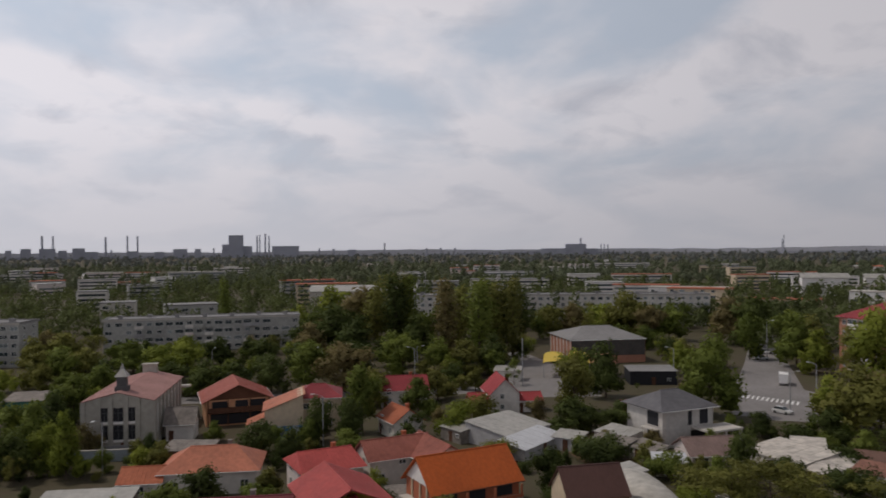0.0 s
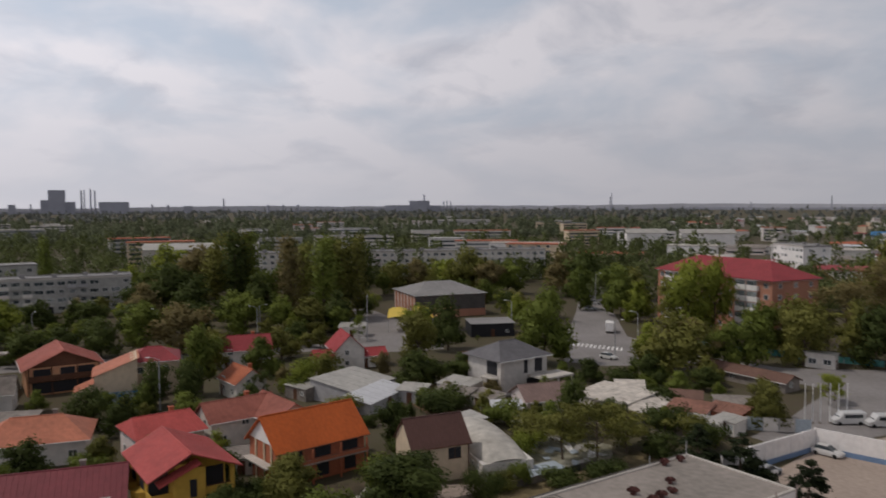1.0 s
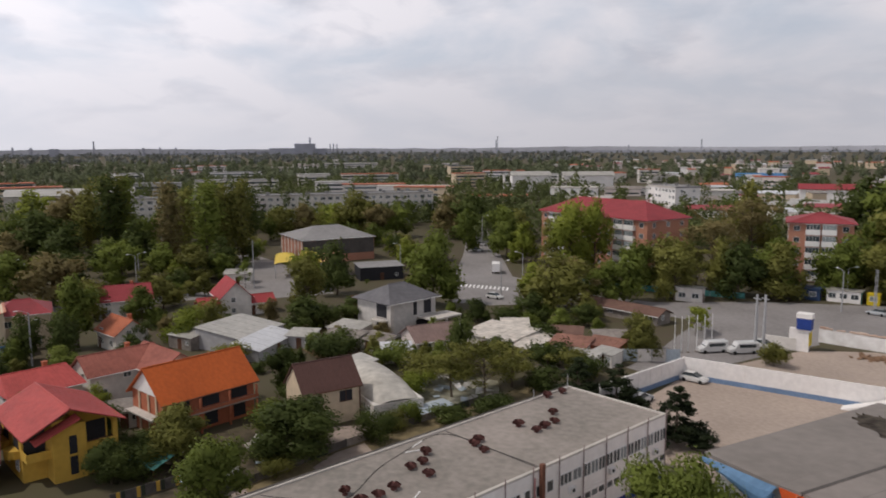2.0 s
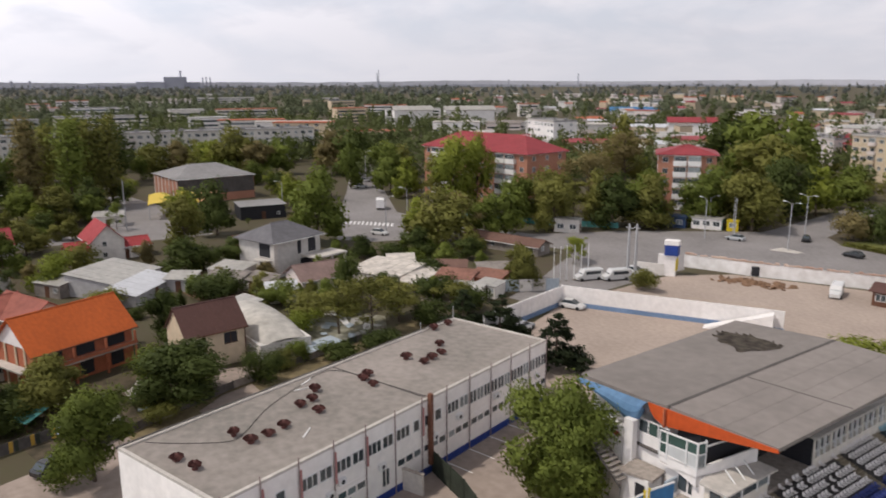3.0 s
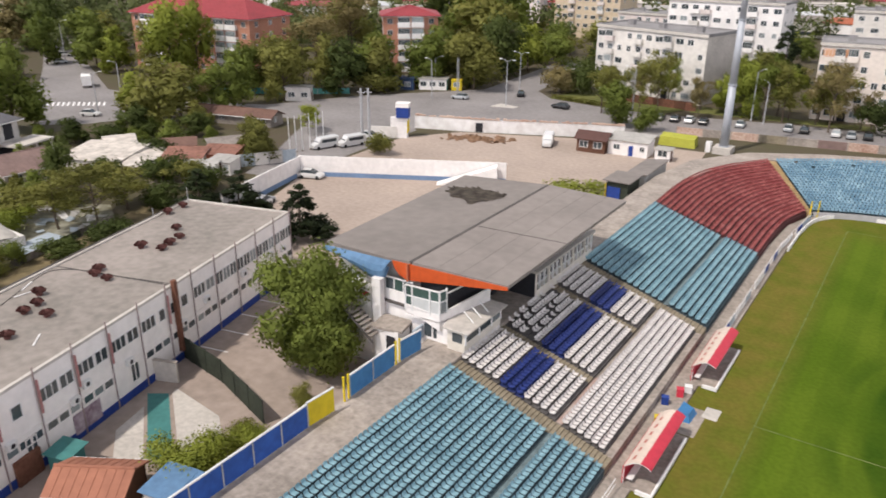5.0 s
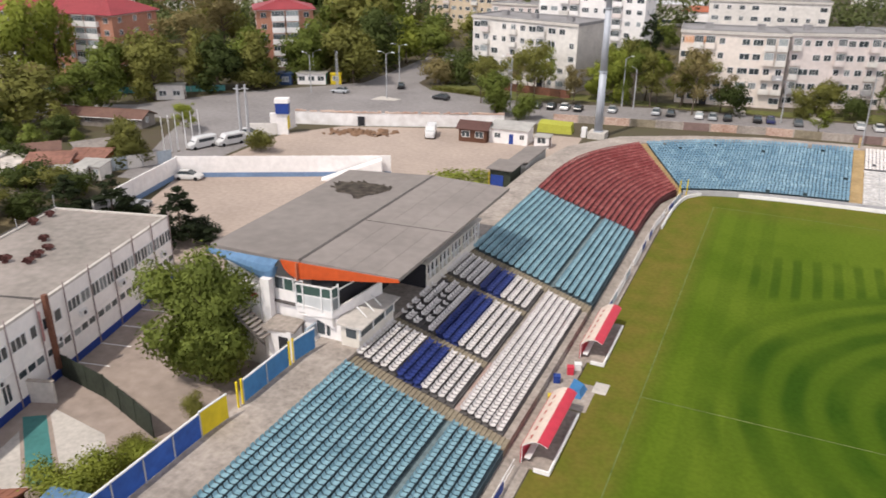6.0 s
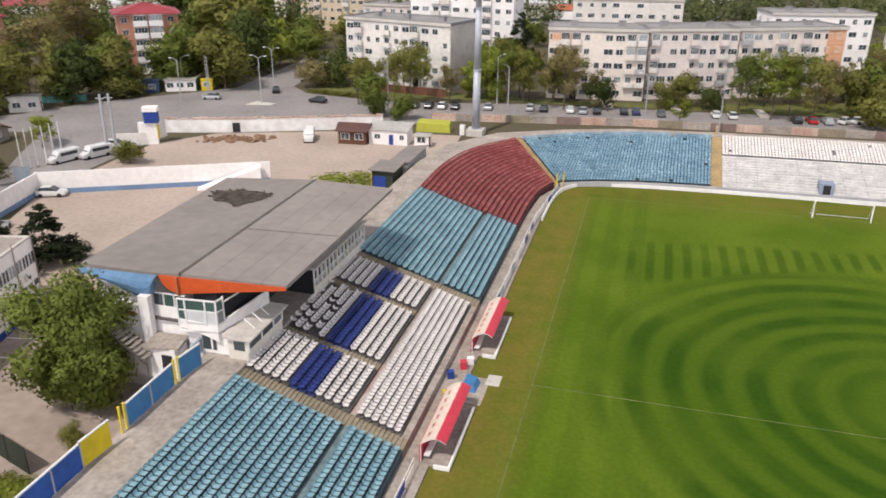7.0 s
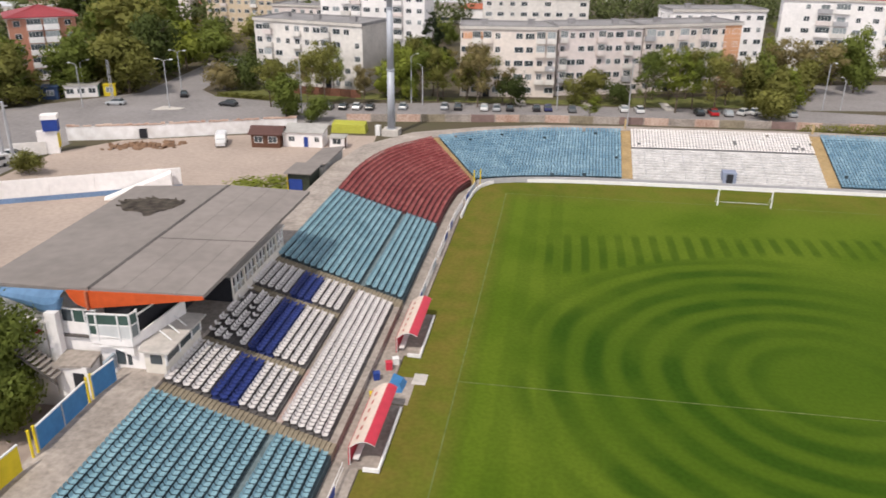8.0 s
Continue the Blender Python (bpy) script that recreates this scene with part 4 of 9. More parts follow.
    for y0 in (-60.0, -55.2, -50.4, -45.6, -40.8):
        p("roof_beam", Shape().slab([(-27, y0, 10.9), (-18.3, y0, 10.72), (-18.3, y0 + 0.25, 10.72), (-27, y0 + 0.25, 10.9)], 0.35), "steel")


# Whitish base colour puts a reflection on the lower press-box panes.
M["pane_pale"] = material("pane_pale", (0.55, 0.56, 0.56), 0.3, 0.12, 1.0, 0.3)
M["felt_front"] = material("felt_front", (0.245, 0.215, 0.198), 0.9, 0.12, 0.9, 0.15, bump=0.2)
M["pane_green"] = material("pane_green", (0.05, 0.085, 0.075), 0.15, 0.3, 0.5, 0.2, spec=0.6)
M["box_white"] = material("box_white", (0.66, 0.61, 0.54), 0.85, 0.14, 1.2, 0.2)
# ---- windows, blocks of flats and houses ----
WINDOWS = {}


def window_mesh(w, h, panes=2, frame="frame_white"):
    """A framed window that faces -y, one body with its panes set back between the bars."""
    key = (round(w, 2), round(h, 2), panes, frame)
    if key not in WINDOWS:
        t, out, deep, wall = 0.07, -0.07, -0.02, 0.04
        xs = [-w / 2, -w / 2 + t]
        for i in range(1, panes):
            m = -w / 2 + w * i / panes
            xs += [m - t / 2, m + t / 2]
        xs += [w / 2 - t, w / 2]
        zs, s, seen = [0, t, h - t, h], Shape(), {}

        def at(x, y, z):
            k = (round(x, 4), y, round(z, 4))
            if k not in seen:
                seen[k] = len(s.v)
                s.v.append((x, y, z))
            return seen[k]

        def quad(slot, *pts):
            s.f.append(tuple(at(*p) for p in pts))
            s.m.append(slot)

        for i in range(len(xs) - 1):
            for k in range(3):
                x0, x1, z0, z1 = xs[i], xs[i + 1], zs[k], zs[k + 1]
                if i % 2 and k == 1:
                    quad(1, (x0, deep, z0), (x1, deep, z0), (x1, deep, z1), (x0, deep, z1))
                    for a, b in (((x0, z0), (x1, z0)), ((x1, z0), (x1, z1)), ((x1, z1), (x0, z1)), ((x0, z1), (x0, z0))):
                        quad(0, (a[0], out, a[1]), (b[0], out, b[1]), (b[0], deep, b[1]), (a[0], deep, a[1]))
                else:
                    quad(0, (x0, out, z0), (x1, out, z0), (x1, out, z1), (x0, out, z1))
        for a, b in (((xs[0], 0), (xs[-1], 0)), ((xs[-1], 0), (xs[-1], h)), ((xs[-1], h), (xs[0], h)), ((xs[0], h), (xs[0], 0))):
            quad(0, (a[0], wall, a[1]), (b[0], wall, b[1]), (b[0], out, b[1]), (a[0], out, a[1]))
        WINDOWS[key] = s.mesh("window", [M[frame], M["glass"]])
    return WINDOWS[key]


def window(parent, x, y, z, turn, w=1.4, h=1.3, panes=2, name="window", frame="frame_white"):
    return place(name, window_mesh(w, h, panes, frame), parent, pose(x, y, z, 0, 0, turn))


def block(x0, y0, x1, y1, deep, high, floors, wall, label, bays=10, side_bays=2, roof="roof_grey", loggia=(), side_wall=None, name="apartment_block", skip=0.1, ground=0.0, pipes=True):
    """A block of flats: its front runs from (x0, y0) to (x1, y1), and it lies to the left of that way."""
    length = math.hypot(x1 - x0, y1 - y0)
    b = thing(name, pose(x0, y0, ground, 0, 0, math.degrees(math.atan2(y1 - y0, x1 - x0))), label, "building", "blocks of flats")
    rng = random.Random(int(length * 10 + high))
    part("wall", Shape().box(0, 0, -0.5, length, deep, high - 0.6), M[wall], b)
    # The end wall's shade comes from a darker material over that side.
    if side_wall:
        part("end_wall", Shape().box(length, 0.02, -0.5, length + 0.06, deep - 0.02, high - 0.62), M[side_wall], b, "blind end wall darkened for shade")
    s = Shape().box(-0.25, -0.3, high - 0.6, length + 0.25, deep + 0.3, high - 0.25)
    for q in ((-0.25, -0.3, length + 0.25, 0.0), (-0.25, deep, length + 0.25, deep + 0.3), (-0.25, 0, 0.05, deep), (length - 0.05, 0, length + 0.25, deep)):
        s.box(q[0], q[1], high - 0.25, q[2], q[3], high + 0.1)
    part("roof", s, M[roof], b)
    part("cornice", Shape().box(-0.3, -0.36, high - 0.75, length + 0.3, -0.3, high - 0.1), M["pale_concrete"], b)
    for i in range(max(1, int(length / 9))):
        x, y = (i + 0.5) * 9 * length / (9 * max(1, int(length / 9))), deep * rng.uniform(0.35, 0.7)
        part("roof_hatch", Shape().box(x - 0.8, y - 0.6, high - 0.25, x + 0.8, y + 0.6, high + 0.8).box(x - 0.9, y - 0.7, high + 0.8, x + 0.9, y + 0.7, high + 0.92), M[roof], b)
        part("antenna", Shape().tube((x + 1.6, y, high - 0.25), (x + 1.6, y, high + 2.0), 0.03, n=5).tube((x + 1.1, y, high + 1.9), (x + 2.1, y, high + 1.9), 0.02, n=5), M["pole"], b)
    storey = (high - 0.8) / floors
    for f in range(floors):
        z = f * storey + 0.32 * storey
        for i in range(bays):
            x = (i + 0.5) * length / bays
            if i in loggia and f > 0:
                w = length / bays * 0.86
                part("balcony", Shape().box(x - w / 2, -0.95, z - 0.95, x + w / 2, 0, z - 0.8).box(x - w / 2, -0.95, z - 0.8, x + w / 2, -0.88, z + 0.25)
                     .box(x - w / 2, -0.88, z - 0.8, x - w / 2 + 0.07, 0, z + 0.25).box(x + w / 2 - 0.07, -0.88, z - 0.8, x + w / 2, 0, z + 0.25),
                     M[rng.choice((wall, "old_white", "grey_wall", "pink_white"))], b)
                if rng.random() < 0.55:
                    window(b, x, -0.86, z + 0.25, 0, w - 0.2, storey * 0.5, 4, "balcony_glazing")
                else:
                    window(b, x, 0, z, 0, w * 0.6, 1.4, 2)
            elif rng.random() > skip:
                if f == 0 and i % 5 == 2:
                    part("entrance", Shape().box(x - 0.8, -0.04, 0, x + 0.8, 0.05, 2.3, 0).box(x - 1.2, -1.2, 2.35, x + 1.2, 0, 2.5, 1), [M["dark"], M["pale_concrete"]], b)
                else:
                    window(b, x, 0, z, 0, rng.choice((1.6, 2.4, 2.8)) if wall == "block_grey" else rng.choice((1.2, 1.6, 2.1)) if length / bays > 2.2 else 1.0, 1.35, 2 + (rng.random() < 0.4))
        for i in range(side_bays):
            y = (i + 0.5) * deep / side_bays
            window(b, length + (0.06 if side_wall else 0), y, z, 90, 1.2, 1.3)
            window(b, 0, y, z, -90, 1.2, 1.3)
    return b


def gable_house(x, y, turn, long, deep, eave, ridge, wall, roof, label, over=0.5, windows=True, name="house", hip=0.0, tiles=True, floors=2, chimney=True, front="+y-y"):
    """A house about (x, y) whose ridge runs along its own x; hip: how far the roof's ends are drawn in."""
    h = thing(name, pose(x, y, 0, 0, 0, turn), label, "house", "houses")
    L, D = long / 2, deep / 2
    s = Shape().box(-L, -D, -0.3, L, D, eave)
    if not hip:
        for e in (-1, 1):
            s.add([(e * L, -D, eave), (e * L, D, eave), (e * L, 0, ridge - 0.12), (e * (L - 0.25), -D, eave), (e * (L - 0.25), D, eave), (e * (L - 0.25), 0, ridge - 0.12)],
                  [(0, 1, 2) if e > 0 else (2, 1, 0), (3, 5, 4) if e > 0 else (4, 5, 3), (0, 2, 5, 3), (1, 4, 5, 2)])
    part("wall", s, M[wall], h)
    A, B = L + over, D + over
    fall = (ridge - eave) / D
    low = eave - over * fall
    R = A - hip
    for e in (-1, 1):
        quad = [(-A, -B, low), (A, -B, low), (R, 0, ridge), (-R, 0, ridge)]
        if e > 0:
            quad = [(A, B, low), (-A, B, low), (-R, 0, ridge), (R, 0, ridge)]
        part("roof", seamed(quad, 0.14, 0.6) if tiles else Shape().slab(quad, 0.14), M[roof], h)
        if hip:
            tri = [(e * A, -e * B, low), (e * A, e * B, low), (e * R, 0, ridge), (e * R, 0, ridge)]
            part("roof", Shape().add([Vector(p) for p in tri[:3]] + [Vector(p) - Vector((0, 0, 0.14)) for p in tri[:3]], [(0, 1, 2), (5, 4, 3), (0, 3, 4, 1), (1, 4, 5, 2), (2, 5, 3, 0)]), M[roof], h)
        part("gutter", Shape().tube((-A, e * (B + 0.05), low - 0.1), (A, e * (B + 0.05), low - 0.1), 0.07, n=6), M["rust" if wall == "brick" else "wood" if roof == "roof_brown" else "frame_white"], h)
    part("ridge_cap", Shape().tube((-R, 0, ridge), (R, 0, ridge), 0.11, n=6), M[roof], h)
    if chimney:
        part("chimney", Shape().box(L * 0.3, 0.5, eave, L * 0.3 + 0.6, 1.1, ridge + 0.45).box(L * 0.3 - 0.06, 0.44, ridge + 0.45, L * 0.3 + 0.66, 1.16, ridge + 0.58), M["asbestos" if len(label) % 2 else "roof_terracotta"], h)
    if windows:
        storey = eave / floors
        n = max(1, int(long / 3.2))
        for f in range(floors):
            z = f * storey + 0.9
            for i in range(n):
                xx = -L + (i + 0.5) * long / n
                if (i + f + len(label)) % 3:
                    window(h, xx, -D, z, 0, 1.2, 1.2)
                    window(h, xx, D, z, 180, 1.2, 1.2)
            for yy in ((-D / 2, D / 2) if deep > 8 else (-0.2 * D,)):
                window(h, L, yy, z, 90, 0.9, 1.1)
                window(h, -L, yy, z, -90, 0.9, 1.1)
        part("door", Shape().box(-L + 0.5, -D - 0.05, 0, -L + 1.4, -D + 0.02, 2.05), M["wood"], h)
    return h


def seamed(quad, thick, step=0.9):
    """A roof face as one sheet with raised seams that run from the eave to the ridge."""
    a, b, c, d = [Vector(p) for p in quad]
    n = max(2, int((b - a).length / step))
    s, rise, w = Shape(), Vector((0, 0, 0.035)), 0.035 * n / (b - a).length
    stops = [(0.0, 0)]
    for i in range(1, n):
        stops += [(i - w, 0), (i - w * 0.5, 1), (i + w * 0.5, 1), (i + w, 0)]
    stops = [(t / n, k) for t, k in stops] + [(1.0, 0)]
    under = Vector((0, 0, -thick))
    for t, k in stops:
        p, q = a.lerp(b, t) + rise * k, d.lerp(c, t) + rise * k
        s.v += [tuple(p), tuple(q), tuple(q + under), tuple(p + under)]
    for i in range(len(stops) - 1):
        for k in range(4):
            u, v = 4 * i + k, 4 * i + (k + 1) % 4
            s.f.append((u, u + 4, v + 4, v))
    m = 4 * (len(stops) - 1)
    s.f += [(0, 1, 2, 3), (m + 3, m + 2, m + 1, m)]
    s.m = [0] * len(s.f)
    return s


def office():
    b = thing("office_building", pose(-40.4, -93.0, 0, 0, 0, 104.6), "long white two-storey office with a flat grey roof", "building")
    # its own x runs along the front, and -y is the front
    L, D, H = 43.4, 13.2, 7.3
    rng = random.Random(8)
    part("wall", Shape().box(0, 0, -0.3, L, D, H), M["office_white"], b)
    part("plinth", Shape().box(-0.05, -0.06, -0.3, L + 0.05, 0, 0.75), M["deep_blue"], b, "blue painted plinth")
    part("string_course", Shape().box(-0.04, -0.07, 3.45, L + 0.04, 0, 3.55), M["office_white"], b)
    part("doorway", Shape().box(4.2, -0.3, -0.1, 6.4, -0.02, 2.0), M["rust"], b, "rusty red sheet doorway")
    part("roof", Shape().box(0.3, 0.3, H, L - 0.3, D - 0.3, H + 0.06), M["felt"], b, "grey felt roof")
    rim = Shape()
    for q in ((0, 0, L, 0.3), (0, D - 0.3, L, D), (0, 0.3, 0.3, D - 0.3), (L - 0.3, 0.3, L, D - 0.3)):
        rim.box(q[0], q[1], H, q[2], q[3], H + 0.22)
    part("parapet", rim, M["pale_concrete"], b, "pale parapet edge")
    part("roof_edge", Shape().box(-0.08, D - 0.05, H + 0.1, L + 0.08, D + 0.12, H + 0.3), M["felt_dark"], b)
    bays = 12
    for i in range(bays):
        x = (i + 0.5) * L / bays
        groups = {0: ((0.1, 1.5),), 1: ((0.0, 0.95),), 5: ((-0.7, 1.8), (1.1, 0.85)), 6: ((-0.9, 0.95), (0.6, 0.95))}.get(i, ((-0.75, 1.75), (0.95, 1.35)) if i < 8 else ((-1.15, 1.15), (0.05, 1.15), (1.2, 1.1)))
        for dx, w in groups:
            window(b, x + dx, 0, 4.88 if i < 8 else 4.7, 0, w, 1.15 if i < 8 else 1.35, 1 if w < 1 else 3 if w > 1.6 else 2, frame="frame_white")
        if i == 2:
            part("banner", Shape().box(x + 0.8, -0.08, 0.5, x + 3.6, -0.03, 2.2), M["rose_banner"], b, "faded striped banner")
        if i in (1, 4):
            window(b, x + 0.6, 0, 1.3, 0, 1.0, 1.7, 2, frame="office_white")
        if i != 4:
            for dx in (-1.0, 0.1, 1.2):
                window(b, x + dx, 0, 2.38, 0, 1.05, 0.75, 1, frame="office_white")
        if rng.random() < 0.75:
            u = x + rng.uniform(-1.2, 1.2)
            z = rng.choice((3.2, 3.9, 3.6))
            part("air_conditioner", Shape().box(u - 0.4, -0.38, z, u + 0.4, -0.05, z + 0.55).tube((u, -0.39, z + 0.28), (u, -0.37, z + 0.28), 0.2, n=10, slot=1), [M["frame_white"], M["dark"]], b)
    for i in range(bays + 1):
        x = min(max(i * L / bays, 0.15), L - 0.15)
        part("drainpipe", Shape().tube((x, -0.12, 0.1), (x, -0.12, H + 0.75), 0.06, n=6), M["pink_grey"], b)
        if i in (1, 2, 3, 4, 6):
            part("drainpipe", Shape().tube((x + 0.16, -0.14, 4.2), (x + 0.16, -0.14, 6.9), 0.1, n=6), M["pink_pipe"], b, "faded pink pipe")
    part("flue", Shape().box(22.6, -0.4, 1.0, 23.0, -0.02, H + 0.7), M["rust"], b, "rusty red flue up the front wall")
    window(b, 0, 4.6, 4.5, -90, 1.5, 1.4, 2)
    window(b, 0, 11.5, 1.3, -90, 1.0, 1.0, 2)
    for y in (3.0, 6.5, 10.0):
        window(b, L, y, 4.5, 90, 1.5, 1.4, 2)
        window(b, L, y, 1.2, 90, 1.5, 1.4, 2)
    part("annex", Shape().box(-3.6, 2.0, -0.3, 0, 9.4, 2.9), M["white_wall"], b, "low white annex")
    part("annex_roof", Shape().box(-3.8, 1.8, 2.9, 0, 9.6, 3.08), M["felt"], b)
    vent = Shape().tube((0, 0, 0), (0, 0, 0.24), 0.24, 0.22, 10)
    for r0, r1, z0, z1 in ((0.22, 0.33, 0.22, 0.36), (0.33, 0.35, 0.36, 0.52), (0.35, 0.24, 0.52, 0.66), (0.24, 0.04, 0.66, 0.74)):
        vent.tube((0, 0, z0), (0, 0, z1), r0, r1, 12)
    fin_rng = random.Random(3)
    for i in range(18):
        a = 2 * math.pi * i / 18
        r = fin_rng.uniform(0.42, 0.56)
        c, d = math.cos(a), math.sin(a)
        e, f = math.cos(a + 0.2), math.sin(a + 0.2)
        vent.add([(0.26 * c, 0.26 * d, 0.26), (r * e, r * f, 0.34), (r * 1.04 * e, r * 1.04 * f, 0.5), (0.3 * e, 0.3 * f, 0.72), (0.12 * c, 0.12 * d, 0.74)], [(0, 1, 2, 3, 4)])
    vent_mesh = vent.mesh("roof_vent", M["vent_red"])
    spots = [(7.2, 7.9), (7.3, 5.8), (9.0, 5.7), (10.8, 5.9), (14.5, 8.1), (16.0, 8.2), (14.7, 5.9), (17.6, 9.6), (23.5, 8.5), (22.0, 6.3), (22.4, 8.0),
             (29.3, 8.5), (29.6, 6.3), (31.0, 6.4), (34.7, 8.4), (32.8, 6.6), (1.9, 7.9), (2.0, 5.6), (38.6, 12.4), (41.0, 12.2)]
    for x, y in spots:
        place("roof_vent", vent_mesh, b, pose(x, y, H + 0.06, 0, 0, rng.uniform(0, 90)) @ Matrix.Diagonal((rng.uniform(0.9, 1.3), rng.uniform(0.9, 1.3), rng.uniform(0.75, 1.1), 1)), "dark red sheet-metal roof vent")
    wire = smooth_curve([(2.0, 12.6), (3.3, 10.6), (6.1, 7.5), (7.8, 7.5), (12.2, 10.0), (16.7, 11.5), (21.5, 12.6), (22.9, 10.5), (23.0, 5.7), (23.2, 0.5)], 50)
    c = Shape()
    for p, q in zip(wire, wire[1:]):
        c.tube((p.x, p.y, H + 0.1), (q.x, q.y, H + 0.1), 0.028, n=4)
    part("cable", c, M["dark"], b)
    part("roof_seam", Shape().box(22.9, 0.4, H + 0.06, 23.05, D - 0.4, H + 0.09), M["felt_dark"], b)
    part("antenna", Shape().tube((42.9, 12.9, H), (42.9, 12.9, H + 1.8), 0.04, n=6).tube((36.8, 12.9, H), (36.8, 12.9, H + 1.3), 0.04, n=6), M["pole"], b)
    for x, y, a in ((11.3, 3.6, 30), (17.3, 10.9, -20), (18.6, 12.0, 20)):
        part("loose_strip", Shape().box(-0.9, -0.06, 0, 0.9, 0.06, 0.06), M["white_paint"], b, "loose white strip on the roof", pose(x, y, H + 0.07, 0, 0, a))
    return b


M["rose_banner"] = material("rose_banner", (0.28, 0.16, 0.22), 0.7, 0.4, 2.5, 0.8, tint=(0.5, 0.42, 0.46))
M["pink_grey"] = material("pink_grey", (0.30, 0.235, 0.225), 0.8, 0.2)
M["pink_pipe"] = material("pink_pipe", (0.42, 0.20, 0.19), 0.8, 0.2)
M["vent_red"] = material("vent_red", (0.11, 0.045, 0.04), 0.85, 0.35, 3.0, 0.8)
OFFICE = office()
# ---- the roofed grandstand ----
grandstand()

# ---- blocks of flats round the junction ----
block(-16.8, 71.5, 5.2, 74.0, 11, 16.2, 5, "beige", "beige five-storey block of flats with balconies", 9, 2, loggia=(1, 2, 7, 8))
block(5.5, 76.3, 25.2, 83.3, 11, 16.2, 5, "pink_white", "pinkish white five-storey block of flats with balconies", 9, 2, loggia=(0, 4, 7))
block(25.6, 84.3, 50.0, 95.6, 11, 16.2, 5, "beige", "beige five-storey block of flats with a peach end wall", 9, 0, loggia=(0, 3, 5))
end_panel = thing("painted_facade", pose(49.9, 95.55, 0, 0, 0, math.degrees(math.atan2(11.3, 24.4))), "peach painted end strip of the beige block", "facade")
for f in range(5):
    part("panel", Shape().box(-4.6, -0.06, 0.2 + 3.06 * f, 0.1, -0.01, 3.2 + 3.06 * f), M["old_white" if f == 1 else "peach"], end_panel)
top_panel = thing("painted_facade", pose(-16.8, 71.5, 0, 0, 0, math.degrees(math.atan2(2.5, 22.0))), "peach painted strip under the beige block's roof", "facade")
part("panel", Shape().box(0.6, -0.06, 13.2, 5.6, -0.01, 14.8), M["peach"], top_panel)
part("window", Shape().box(4.2, -0.1, 13.6, 4.7, -0.06, 14.3), M["dark"], top_panel)
block(-70.0, 79.6, -40.2, 71.3, 13, 16.0, 5, "old_white", "white five-storey block of flats, its blind end greyed for shade", 11, 0, loggia=(1, 4, 7), side_wall="pale_concrete")
block(-66.0, 122.0, -34.0, 120.0, 12, 20.0, 6, "white_wall", "tall white block of flats with long balconies", 10, 2, loggia=(2, 3, 7))
block(36.0, 118.0, 62.0, 124.0, 12, 17.0, 5, "white_wall", "white block of flats behind the beige ones", 8, 2)
block(67.0, 128.0, 110.0, 120.0, 12, 20.0, 6, "white_wall", "white block of flats with wrapped balconies under a red roof", 10, 2, loggia=(2, 3, 6), roof="roof_red")
block(-160.0, 199.0, -143.0, 193.0, 12, 13.0, 4, "pink_white", "pinkish block of flats among trees", 7, 2)
block(-128.0, 176.0, -100.0, 172.0, 13, 16.5, 5, "cream", "yellowish cream block of flats", 9, 2, loggia=(2, 6))
block(-20.0, 150.0, 14.0, 154.0, 12, 17.0, 5, "old_white", "white block of flats with a grey roof", 9, 2)
block(-92.0, 150.0, -70.0, 148.0, 12, 13.0, 4, "pink_white", "low pinkish block with shops", 7, 2)
block(-293.0, 170.0, -266.0, 162.0, 13, 16.0, 5, "white_wall", "white block of flats with a blind end", 8, 2)
block(-273.0, -190.0, -280.0, -123.0, 12, 12.0, 4, "block_grey", "long weathered grey block of flats", 20, 2, loggia=(3, 4, 8, 9, 10, 14, 15), skip=0.05)
block(-345.0, -75.0, -319.0, 58.0, 12, 14.5, 5, "old_white", "long pale block of flats behind poplars", 40, 2, loggia=(4, 10, 16, 22, 28, 34), skip=0.05)
block(-250.0, -246.0, -246.0, -207.0, 12, 14.0, 5, "block_grey", "grey block of flats at the end of the street", 12, 2, loggia=(3, 8))


